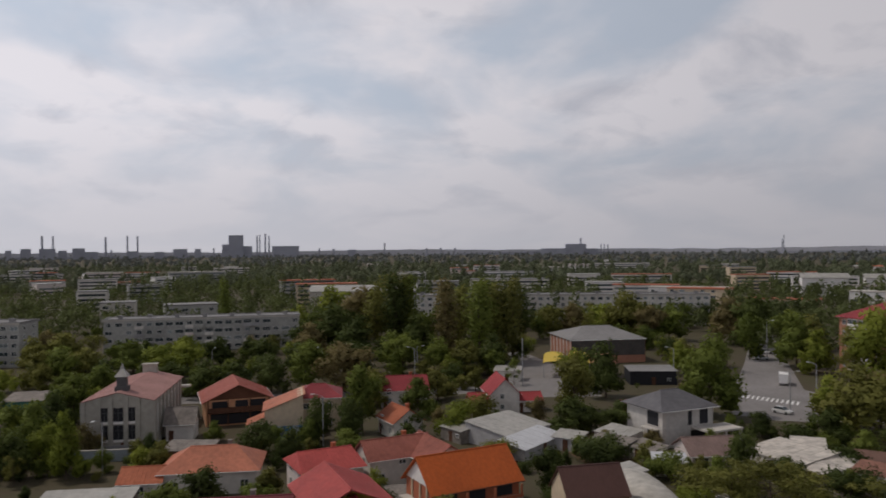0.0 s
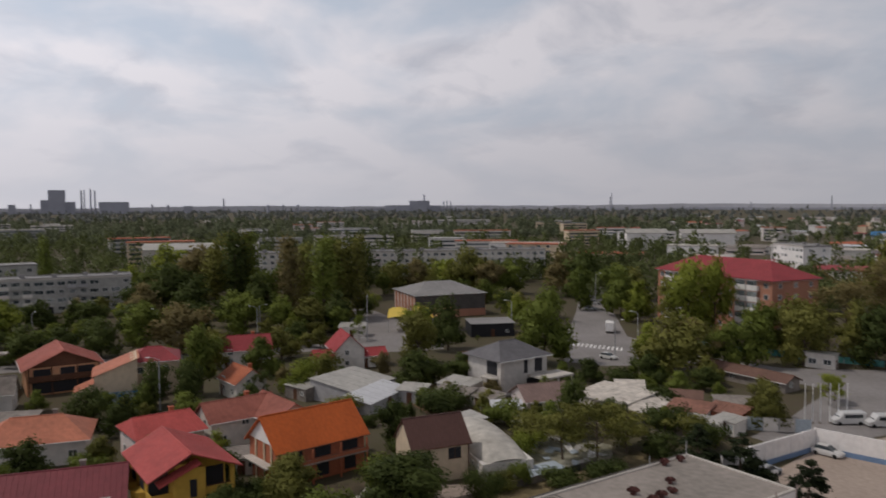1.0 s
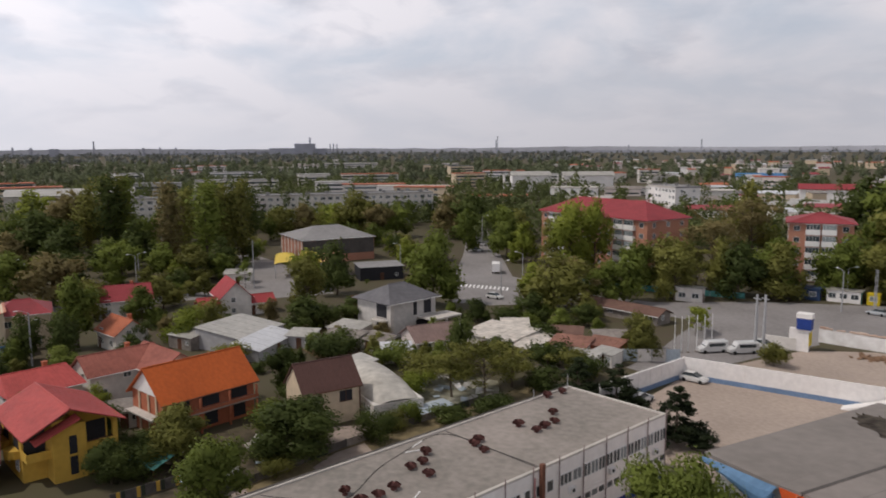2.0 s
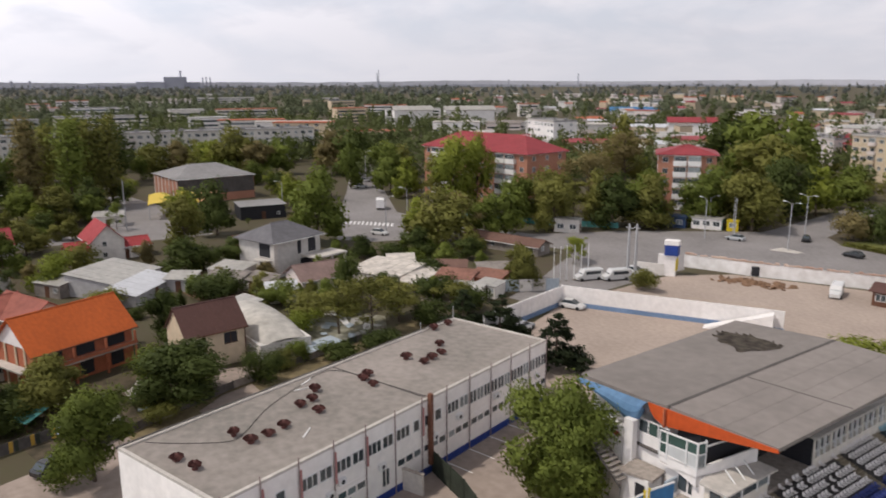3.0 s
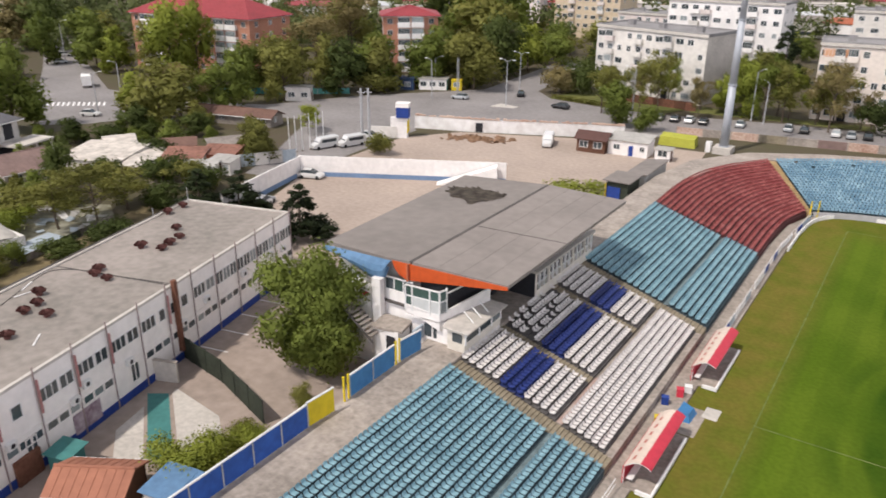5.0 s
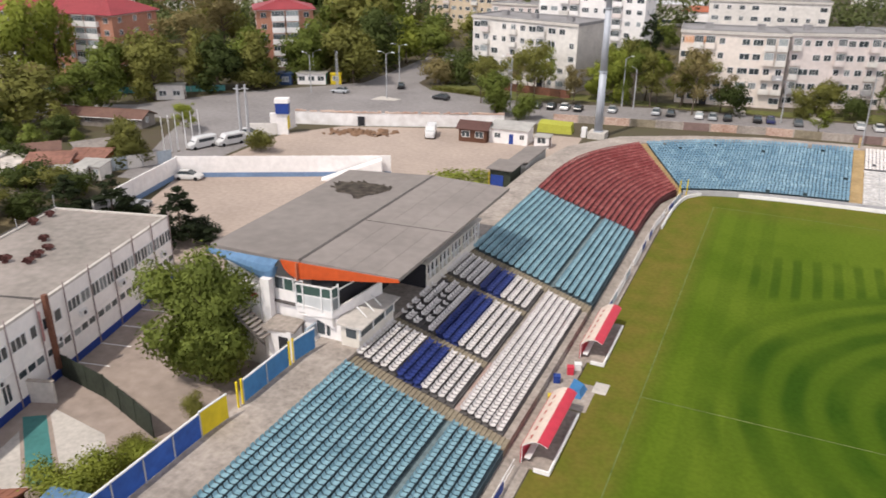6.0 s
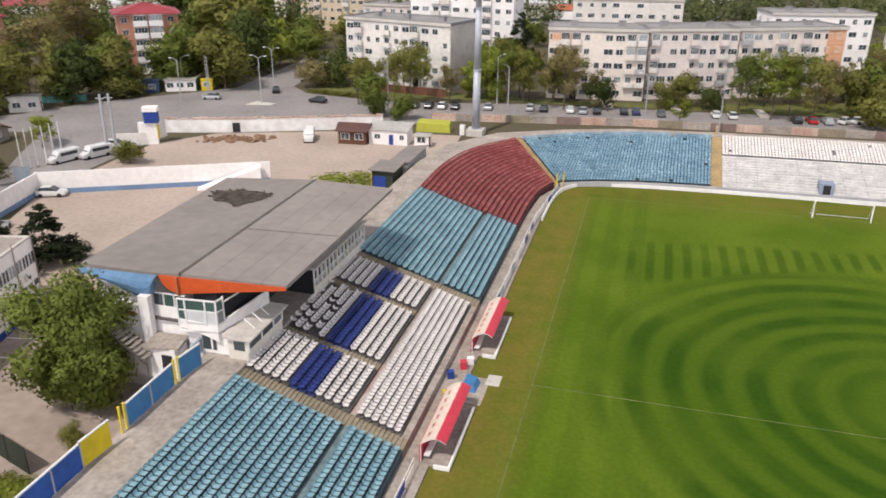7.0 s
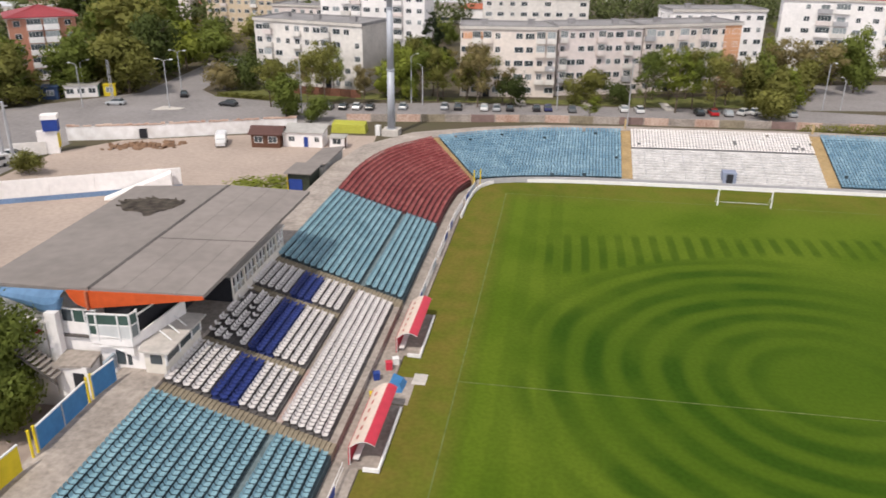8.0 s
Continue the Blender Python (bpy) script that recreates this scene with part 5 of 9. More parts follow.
def hipped_block(x0, y0, x1, y1, deep, eave, ridge, floors, bays, label, accent):
    """A brick block with pale balcony bays under a hipped red sheet roof."""
    length = math.hypot(x1 - x0, y1 - y0)
    b = thing("apartment_block", pose(x0, y0, 0, 0, 0, math.degrees(math.atan2(y1 - y0, x1 - x0))), label, "building", "blocks of flats")
    part("wall", Shape().box(0, 0, -0.5, length, deep, eave), M["brick_pale"], b)
    o, h = 0.8, min(length, deep) / 2
    z = eave - 0.1
    c = [(-o, -o, z), (length + o, -o, z), (length + o, deep + o, z), (-o, deep + o, z)]
    if length > deep:
        r = [(h, deep / 2, ridge), (length - h, deep / 2, ridge)]
        faces = [[c[0], c[1], r[1], r[0]], [c[2], c[3], r[0], r[1]], [c[1], c[2], r[1]], [c[3], c[0], r[0]]]
    else:
        r = [(length / 2, h, ridge), (length / 2, deep - h, ridge)]
        faces = [[c[1], c[2], r[1], r[0]], [c[3], c[0], r[0], r[1]], [c[0], c[1], r[0]], [c[2], c[3], r[1]]]
    for f in faces:
        n = len(f)
        s = Shape().add([Vector(p) for p in f] + [Vector(p) - Vector((0, 0, 0.2)) for p in f], [tuple(range(n)), tuple(range(2 * n - 1, n - 1, -1))] + [(i, n + i, n + (i + 1) % n, (i + 1) % n) for i in range(n)])
        part("roof", seamed(f, 0.2, 1.2) if n == 4 else s, M["roof_red"], b)
    part("soffit", Shape().box(-o + 0.05, -o + 0.05, z - 0.28, length + o - 0.05, deep + o - 0.05, z - 0.2), M["frame_white"], b)
    storey = (eave - 0.6) / floors
    for f in range(floors):
        zz = 0.6 + f * storey + 0.7
        for i in range(bays):
            x = (i + 0.5) * length / bays
            if i in accent:
                w = length / bays * 0.9
                part("bay", Shape().box(x - w / 2, -1.0, zz - 0.9, x + w / 2, 0, zz + 0.45), M["white_wall"], b, "pale balcony bay")
                window(b, x, -0.9, zz + 0.45, 0, w - 0.2, storey - 1.6, 4, "balcony_glazing")
            else:
                window(b, x, 0, zz, 0, 1.5, 1.4, 2)
        for k in range(max(2, int(deep / 5))):
            y = (k + 0.5) * deep / max(2, int(deep / 5))
            window(b, length, y, zz, 90, 1.3, 1.4, 2)
            window(b, 0, y, zz, -90, 1.3, 1.4, 2)
    return b


M["brick_pale"] = material("brick_pale", (0.42, 0.20, 0.135), 0.85, 0.15, 2.0, 0.2)
hipped_block(-195.0, 34.0, -151.0, 38.0, 17, 15.6, 20.0, 5, 11, "salmon brick block of flats under a hipped red roof", (1, 2, 5, 8, 9))
hipped_block(-127.5, 65.5, -115.5, 75.0, 15, 15.8, 18.0, 5, 4, "narrow salmon block of flats with white balconies under a red roof", (1, 2))
hipped_block(-152.0, 200.0, -135.0, 196.0, 12, 11.0, 14.0, 4, 5, "distant brick block under a hipped red roof", (2,))

# ---- houses of the old quarter ----
M["roof_crimson"] = material("roof_crimson", (0.34, 0.05, 0.055), 0.7, 0.15, 1.2, 0.2)
M["roof_dull"] = material("roof_dull", (0.30, 0.105, 0.08), 0.8, 0.2, 1.4, 0.3)
M["pale_blue"] = material("pale_blue", (0.36, 0.41, 0.46), 0.8, 0.15)
M["roof_mud"] = material("roof_mud", (0.16, 0.09, 0.07), 0.85, 0.2, 1.5, 0.3)
M["roof_pink"] = material("roof_pink", (0.22, 0.15, 0.135), 0.8, 0.18, 1.5, 0.3)


def shed(x, y, turn, w, d, h0, h1, wall, roof, label, over=0.25, name="shed", opening=True):
    """A lean-to: walls under one sloping sheet, low along its own -y."""
    s = thing(name, pose(x, y, 0, 0, 0, turn), label, "shed", "sheds")
    part("wall", Shape().add([(-w / 2, -d / 2, -0.2), (w / 2, -d / 2, -0.2), (w / 2, d / 2, -0.2), (-w / 2, d / 2, -0.2), (-w / 2, -d / 2, h0 - 0.1), (w / 2, -d / 2, h0 - 0.1), (w / 2, d / 2, h1 - 0.1), (-w / 2, d / 2, h1 - 0.1)],
                             [(3, 2, 1, 0), (4, 5, 6, 7), (0, 1, 5, 4), (1, 2, 6, 5), (2, 3, 7, 6), (3, 0, 4, 7)]), M[wall], s)
    n = max(2, int(w / 1.1))
    for i in range(n):
        a, b = -w / 2 - over + (w + 2 * over) * i / n, -w / 2 - over + (w + 2 * over) * (i + 1) / n + 0.04
        lift = 0.03 * (i % 2)
        part("roof_sheet", Shape().slab([(a, -d / 2 - over, h0 + lift), (b, -d / 2 - over, h0 + lift), (b, d / 2 + over, h1 + lift), (a, d / 2 + over, h1 + lift)], 0.05), M[roof], s)
    if opening:
        part("door", Shape().box(-0.5, -d / 2 - 0.05, 0, 0.5, -d / 2 + 0.02, min(2.0, h0 - 0.2)), M["wood"], s)
        window(s, w / 3, -d / 2, 1.0, 0, 0.9, 0.8, 2)
    return s


gable_house(-95.1, -92.3, 110, 13.0, 8.0, 5.2, 8.6, "brick", "roof_orange", "unplastered brick house under a bright orange tiled roof", over=0.6, windows=False, chimney=False)
b = thing("veranda", pose(-95.1, -92.3, 0, 0, 0, 20) @ pose(4.0, 0, 0), "concrete balcony frame along the brick house", "balcony")
part("slab", Shape().box(-0.1, -6.4, 2.6, 1.3, 6.4, 2.8), M["concrete"], b)
part("parapet", Shape().box(1.2, -6.4, 2.8, 1.3, 6.4, 3.2), M["brick"], b)
for yy in (-6.2, -2.1, 2.1, 6.2):
    part("post", Shape().box(1.05, yy - 0.12, 0, 1.25, yy + 0.12, 4.5), M["brick"], b)
# Openings are flat dark panels that paint the shade within.
for yy in (-4.2, 0.0, 4.2):
    part("bay", Shape().box(0.02, yy - 1.2, 3.0, 0.08, yy + 1.2, 4.7), M["dark"], b, "flat dark panel for the shaded balcony bay opening")
    part("bay", Shape().box(0.02, yy - 0.9, 0.4, 0.08, yy + 0.9, 2.3), M["dark"], b, "flat dark panel for the shaded ground-floor opening")
b = thing("gable_boarding", pose(-95.1, -92.3, 0, 0, 0, 20) @ pose(0, -6.55, 0), "white boarded gable over the brick house's end", "gable")
part("board", Shape().add([(-3.9, 0, 5.25), (3.9, 0, 5.25), (0, 0, 8.35), (-3.9, -0.06, 5.25), (3.9, -0.06, 5.25), (0, -0.06, 8.35)], [(0, 1, 2), (5, 4, 3), (0, 3, 4, 1), (1, 4, 5, 2), (2, 5, 3, 0)]), M["white_wall"], b)
part("end_balcony", Shape().box(-3.4, -1.3, 2.6, 3.4, 0, 2.8), M["pale_concrete"], b)
for xx in (-2.0, 0.4, 2.4):
    part("pilaster", Shape().box(xx - 0.2, -0.1, 0, xx + 0.2, 0, 5.2), M["cream"], b)
gable_house(-87.6, -77.0, 95, 8.0, 6.0, 5.0, 8.0, "cream", "roof_brown", "cream house under a steep dark brown roof", over=0.3, chimney=False, windows=False)
pane = thing("house_window", pose(-87.6, -77.0, 0, 0, 0, 95) @ pose(1.9, -3.0, 0), "dark wide window of the cream house", "window")
part("recess", Shape().box(-0.9, -0.05, 2.9, 0.9, 0.02, 4.3), M["dark"], pane)
part("frame", Shape().box(-0.95, -0.09, 2.8, 0.95, -0.05, 2.9).box(-0.04, -0.09, 2.9, 0.04, -0.05, 4.3), M["wood"], pane)
pipe = thing("rain_pipe", pose(-87.6, -77.0, 0, 0, 0, 95) @ pose(3.9, -3.1, 0), "brown rain pipe on the cream house", "pipe")
part("pipe", Shape().tube((0, 0, 0), (0, 0, 4.8), 0.08, n=6), M["roof_brown"], pipe)
GREY_AT = pose(-128.1, -47.8, 0, 0, 0, 106)
gable_house(-128.1, -47.8, 106, 11.6, 10, 7.1, 9.4, "house_grey", "roof_slate", "unfinished grey two-storey house under a hipped roof", hip=4.5, over=0.8, chimney=False, windows=False)
# its own -y is the front, -x the side with the stacked balcony
p = thing("porch", GREY_AT @ pose(5.2, -5.0, 0), "pale concrete porch on square columns", "porch")
part("slab", Shape().box(-4.4, -4.6, 3.1, 3.4, 0, 3.4), M["pale_concrete"], p)
for xx in (-4.1, -0.4, 3.1):
    part("column", Shape().box(xx - 0.2, -4.4, 0, xx + 0.2, -4.0, 3.1), M["pale_concrete"], p)
# Near-black boxes on the wall paint the unlit inside of the openings.
for xx, z, w, h in ((0.4, 3.7, 0.9, 2.6), (3.6, 3.7, 1.9, 2.7), (2.4, 0.1, 3.6, 2.6)):
    o = thing("unglazed_opening", GREY_AT @ pose(xx, -5.0, z), "flat dark panel for a shaded unglazed opening, grey house", "opening", "unglazed openings")
    part("recess", Shape().box(-w / 2, -0.04, 0, w / 2, 0.0, h), M["dark"], o)
    part("sill", Shape().box(-w / 2 - 0.1, -0.12, -0.1, w / 2 + 0.1, 0.04, 0), M["pale_concrete"], o)
for z in (0.4, 3.8):
    o = thing("unglazed_opening", GREY_AT @ pose(-5.8, -2.4, z), "tall dark panel for the shaded balcony door, grey house", "opening", "unglazed openings")
    part("recess", Shape().box(-0.04, -1.5, 0, 0.0, 1.5, 2.5), M["dark"], o)
    part("sill", Shape().box(-0.12, -1.6, -0.1, 0.04, 1.6, 0), M["pale_concrete"], o)
ledge = thing("balcony_slab", GREY_AT @ pose(-5.8, -2.4, 3.2), "bare concrete balcony slab on the grey house", "balcony")
part("slab", Shape().box(-1.3, -1.9, 0, 0, 1.9, 0.2), M["pale_concrete"], ledge)
for yy in (-1.7, 1.7):
    part("column", Shape().box(-1.25, yy - 0.15, -3.2, -1.0, yy + 0.15, 0), M["pale_concrete"], ledge)
corner = thing("corner_pillar", GREY_AT @ pose(-5.8, -5.0, 0), "pale corner pillar of the grey house", "pillar")
part("shaft", Shape().box(-0.12, -0.12, 0, 0.7, 0.0, 6.7).box(-0.12, 0.0, 0, 0.0, 0.8, 6.7), M["pale_concrete"], corner)
gable_house(-160.2, -73.0, 0, 9.5, 6.4, 4.5, 7.6, "old_white", "roof_crimson", "small white house under a steep red roof", chimney=False)
gable_house(-158.5, -67.5, 90, 5.5, 5.0, 2.8, 4.0, "old_white", "roof_crimson", "low white wing under a red roof", chimney=False, floors=1)
gable_house(-158.5, -78.3, 90, 4.0, 5.0, 2.8, 4.2, "old_white", "roof_crimson", "low white wing beside the steep house", chimney=False, floors=1)
gable_house(-170.5, -94.0, 90, 10.5, 8.5, 4.0, 6.5, "old_white", "roof_red", "white house under a plain red roof")
gable_house(-140.6, -97.0, 20, 7.5, 6.0, 3.5, 5.6, "old_white", "roof_terracotta", "small old house under a rusty tiled roof")
WIDE_AT = pose(-160.6, -130.6, 0, 0, 0, 13)
gable_house(-160.6, -130.6, 13, 12, 13, 5.4, 8.4, "peach", "roof_rose", "wide house with a wooden gable front under a rose roof", over=0.9, windows=False, chimney=False)
b = thing("wooden_veranda", WIDE_AT @ pose(6.0, 0, 0), "dark wooden balcony and shade-darkened gable of the wide house", "balcony")
# Dark timber colour on the gable stands in for its recessed shade.
part("gable_boards", Shape().add([(0.05, -6.3, 5.3), (0.05, 6.3, 5.3), (0.05, 0, 8.1), (0.0, -6.3, 5.3), (0.0, 6.3, 5.3), (0.0, 0, 8.1)], [(0, 1, 2), (5, 4, 3), (0, 3, 4, 1), (1, 4, 5, 2), (2, 5, 3, 0)]), M["wood"], b)
part("floor", Shape().box(-0.4, -6.2, 2.7, 0.75, 6.2, 2.9), M["wood"], b)
part("rail", Shape().box(0.65, -6.2, 2.9, 0.75, 6.2, 3.8), M["wood"], b)
for yy in (-6.1, -2.2, 2.2, 6.1):
    part("post", Shape().box(0.55, yy - 0.1, 0, 0.75, yy + 0.1, 5.4), M["wood"], b)
# Flat near-black panels paint the shade inside balcony and ground floor.
for yy, w in ((-3.8, 1.5), (0.6, 1.3), (3.9, 1.5)):
    part("upper_bay", Shape().box(0.06, yy - w, 3.0, 0.12, yy + w, 5.0), M["dark"], b, "flat dark panel for a shaded balcony bay")
part("lower_bay", Shape().box(0.02, -5.6, 0.3, 0.1, 5.6, 2.5), M["dark"], b, "flat dark panel for the shaded ground floor")
shed(-147.6, -119.6, 4, 8.5, 7.4, 5.0, 8.0, "cream", "roof_salmon", "tall tan house under one sloping terracotta roof", over=0.4, name="house", opening=False)
shed(-144.6, -124.8, 4, 5.0, 3.0, 2.6, 4.0, "cream", "roof_salmon", "small lean-to under terracotta tiles")
gate = thing("arched_gate", pose(-141.8, -118.6, 0, 0, 0, 4), "blue yard gate with two pale arched panels", "gate")
part("gate_frame", Shape().box(-0.12, -3.4, 0, 0.12, 3.4, 2.2), M["blue_paint"], gate)
for yy in (-1.5, 1.5):
    part("panel", Shape().box(0.1, yy - 1.05, 0.2, 0.18, yy + 1.05, 1.2).tube((0.1, yy, 1.2), (0.18, yy, 1.2), 1.05, n=20), M["pale_blue"], gate, "pale arched panel")
gable_house(-152.0, -113.0, 90, 9, 10, 6.6, 8.4, "cream", "roof_red", "tall cream house under a red roof", hip=3.5, chimney=False)
gable_house(-113.6, -127.8, 90, 13.5, 9.4, 3.8, 6.1, "old_white", "roof_salmon", "low white house under an orange hipped roof", hip=4.0, over=0.7, floors=1)
gable_house(-110.6, -137.3, 90, 5.5, 6.0, 2.8, 4.2, "old_white", "roof_terracotta", "low side wing under old tiles", floors=1, chimney=False)
gable_house(-108.4, -111.0, 109, 9.0, 9.0, 4.4, 6.2, "pink_white", "roof_coral", "low house under a wide rose-red roof", hip=0.8, chimney=True)
gable_house(-112.2, -100.2, 108, 10.5, 6.2, 4.5, 6.6, "old_white", "roof_dull", "long white house under a dull red roof")
gable_house(-110.5, -94.2, 20, 10.0, 7.0, 4.5, 6.6, "old_white", "roof_dull", "rear wing of the long white house", chimney=False)
gable_house(-145.0, -138.6, 90, 5.0, 5, 3.6, 6.0, "old_white", "asbestos", "small white shed house with a grey roof", floors=1, chimney=False)
gable_house(-87.5, -121.5, 90, 13.0, 9.0, 3.6, 6.2, "pink_white", "roof_maroon", "house under a broad maroon tiled roof", over=0.7)
gable_house(-111.8, -48.6, 88, 8.4, 7.2, 2.7, 4.6, "pink_white", "roof_pink", "low annex under a dusty brown roof", floors=1, chimney=False)
gable_house(-115.5, -1.0, 13, 20, 4.6, 2.2, 3.2, "asbestos", "roof_mud", "long low market shed under a brown roof", floors=1, chimney=False)
gable_house(-231.0, -26.2, 91, 24, 22, 7.5, 10.6, "brick_pale", "roof_grey", "brick market hall under a low grey roof", hip=8, windows=False, chimney=False, tiles=False)


hall_front = thing("hall_cladding", pose(-231.0, -26.2, 0, 0, 0, 91), "dark weathered board cladding on the market hall", "cladding")
for i in range(17):
    part("board", Shape().box(-11.9 + 1.4 * i, -11.12, 2.4, -10.54 + 1.4 * i, -11.03, 7.2 - 0.1 * (i % 3)), M["felt_dark"], hall_front)
for i in range(7):
    part("pilaster", Shape().box(-12.12, -10.6 + 3.4 * i, 0, -12.02, -10.1 + 3.4 * i, 7.2), M["old_white"], hall_front)


def yellow_house():
    """Ridge along its own x; the gable at +x carries the balconies under a deep overhang."""
    h = thing("house", pose(-87.0, -109.1, 0, 0, 0, 15), "bright yellow two-storey house with balconies under a red sheet roof", "house", "houses")
    ridge, eave, left, right, A = 8.5, 6.05, 4.8, 5.8, 6.4
    front = 2.4
    wall = Shape().box(-5.7, -4.0, -0.3, front, 5.0, eave)
    for x in (-5.7, front):
        wall.add([(x, -4.0, eave), (x, 5.0, eave), (x, 0, ridge - 0.25), (x - 0.2, -4.0, eave), (x - 0.2, 5.0, eave), (x - 0.2, 0, ridge - 0.25)], [(0, 1, 2), (5, 4, 3), (0, 2, 5, 3), (1, 4, 5, 2)])
    part("wall", wall, M["yellow_wall"], h)
    part("roof", seamed([(-A, -left, eave), (A, -left, eave), (A, 0, ridge), (-A, 0, ridge)], 0.16, 0.6), M["roof_coral"], h)
    part("roof", seamed([(A, right, eave), (-A, right, eave), (-A, 0, ridge), (A, 0, ridge)], 0.16, 0.6), M["roof_coral"], h)
    part("ridge_cap", Shape().tube((-A, 0, ridge), (A, 0, ridge), 0.12, n=6), M["roof_coral"], h)
    part("soffit", Shape().slab([(front, -left + 0.2, eave - 0.12), (A - 0.1, -left + 0.2, eave - 0.12), (A - 0.1, 0, ridge - 0.3), (front, 0, ridge - 0.3)], 0.06), M["wood"], h, "dark boarded soffit")
    part("pent_roof", seamed([(A - 1.5, -3.7, eave - 0.55), (A + 0.35, -3.7, eave - 0.65), (A + 0.35, 0.9, eave + 1.25), (A - 1.5, 0.9, eave + 1.35)], 0.14, 0.6), M["roof_coral"], h, "second red eave over the stair bay")
    part("stair_bay", Shape().box(front, -1.6, -0.3, 5.0, 1.9, eave + 0.2).box(front, -1.5, eave + 0.2, 4.9, 0.6, eave + 0.9), M["yellow_wall"], h)
    part("tall_window", Shape().box(4.98, 0.1, 0.6, 5.04, 0.9, 5.0), M["dark"], h, "tall dark stair window")
    part("mullion", Shape().box(5.02, 0.1, 2.7, 5.07, 0.9, 2.95), M["yellow_wall"], h)
    # Dark sheets on the wall put the balcony recesses' shade into colour.
    part("recess", Shape().box(front - 0.02, -3.8, 2.9, front + 0.04, -1.6, 5.6), M["dark"], h, "dark sheet for the shade of a balcony recess")
    part("corner_balcony", Shape().box(front, -4.0, 2.7, 4.2, -1.6, 2.9).box(4.1, -4.0, 2.9, 4.2, -1.6, 3.7).box(front, -4.0, 2.9, 4.2, -3.9, 3.7), M["yellow_wall"], h)
    for z in (0.0, 2.8):
        part("balcony", Shape().box(front, 1.9, z, 4.6, 5.3, z + 0.18).box(4.48, 1.9, z + 0.18, 4.6, 5.3, z + 0.85), M["yellow_wall"], h)
        part("recess", Shape().box(front - 0.02, 2.0, z + 0.25, front + 0.04, 4.8, z + 2.5), M["dark"], h, "dark sheet for the shade of a balcony recess")
        part("balcony_rail", Shape().box(4.46, 1.9, z + 0.9, 4.6, 5.3, z + 1.0), M["wood"], h)
    part("post", Shape().box(4.2, 4.9, 0, 4.65, 5.4, eave + 0.2), M["yellow_wall"], h)
    part("beam", Shape().box(front, 4.95, 5.4, 4.65, 5.35, eave + 0.15), M["yellow_wall"], h)
    for x in (-3.6, 0.4):
        part("bay_balcony", Shape().tube((x, -4.0, 2.6), (x, -4.0, 3.5), 1.3, n=14).tube((x, -4.0, 2.4), (x, -4.0, 2.6), 0.9, 1.3, 14), M["yellow_wall"], h, "rounded bay balcony")
        part("recess", Shape().box(x - 1.0, -4.04, 3.0, x + 1.0, -3.98, 5.2), M["dark"], h, "dark balcony door")
        window(h, x, -4.0, 0.9, 0, 1.4, 1.4)
        window(h, x, 5.0, 3.4, 180, 1.4, 1.4)


yellow_house()


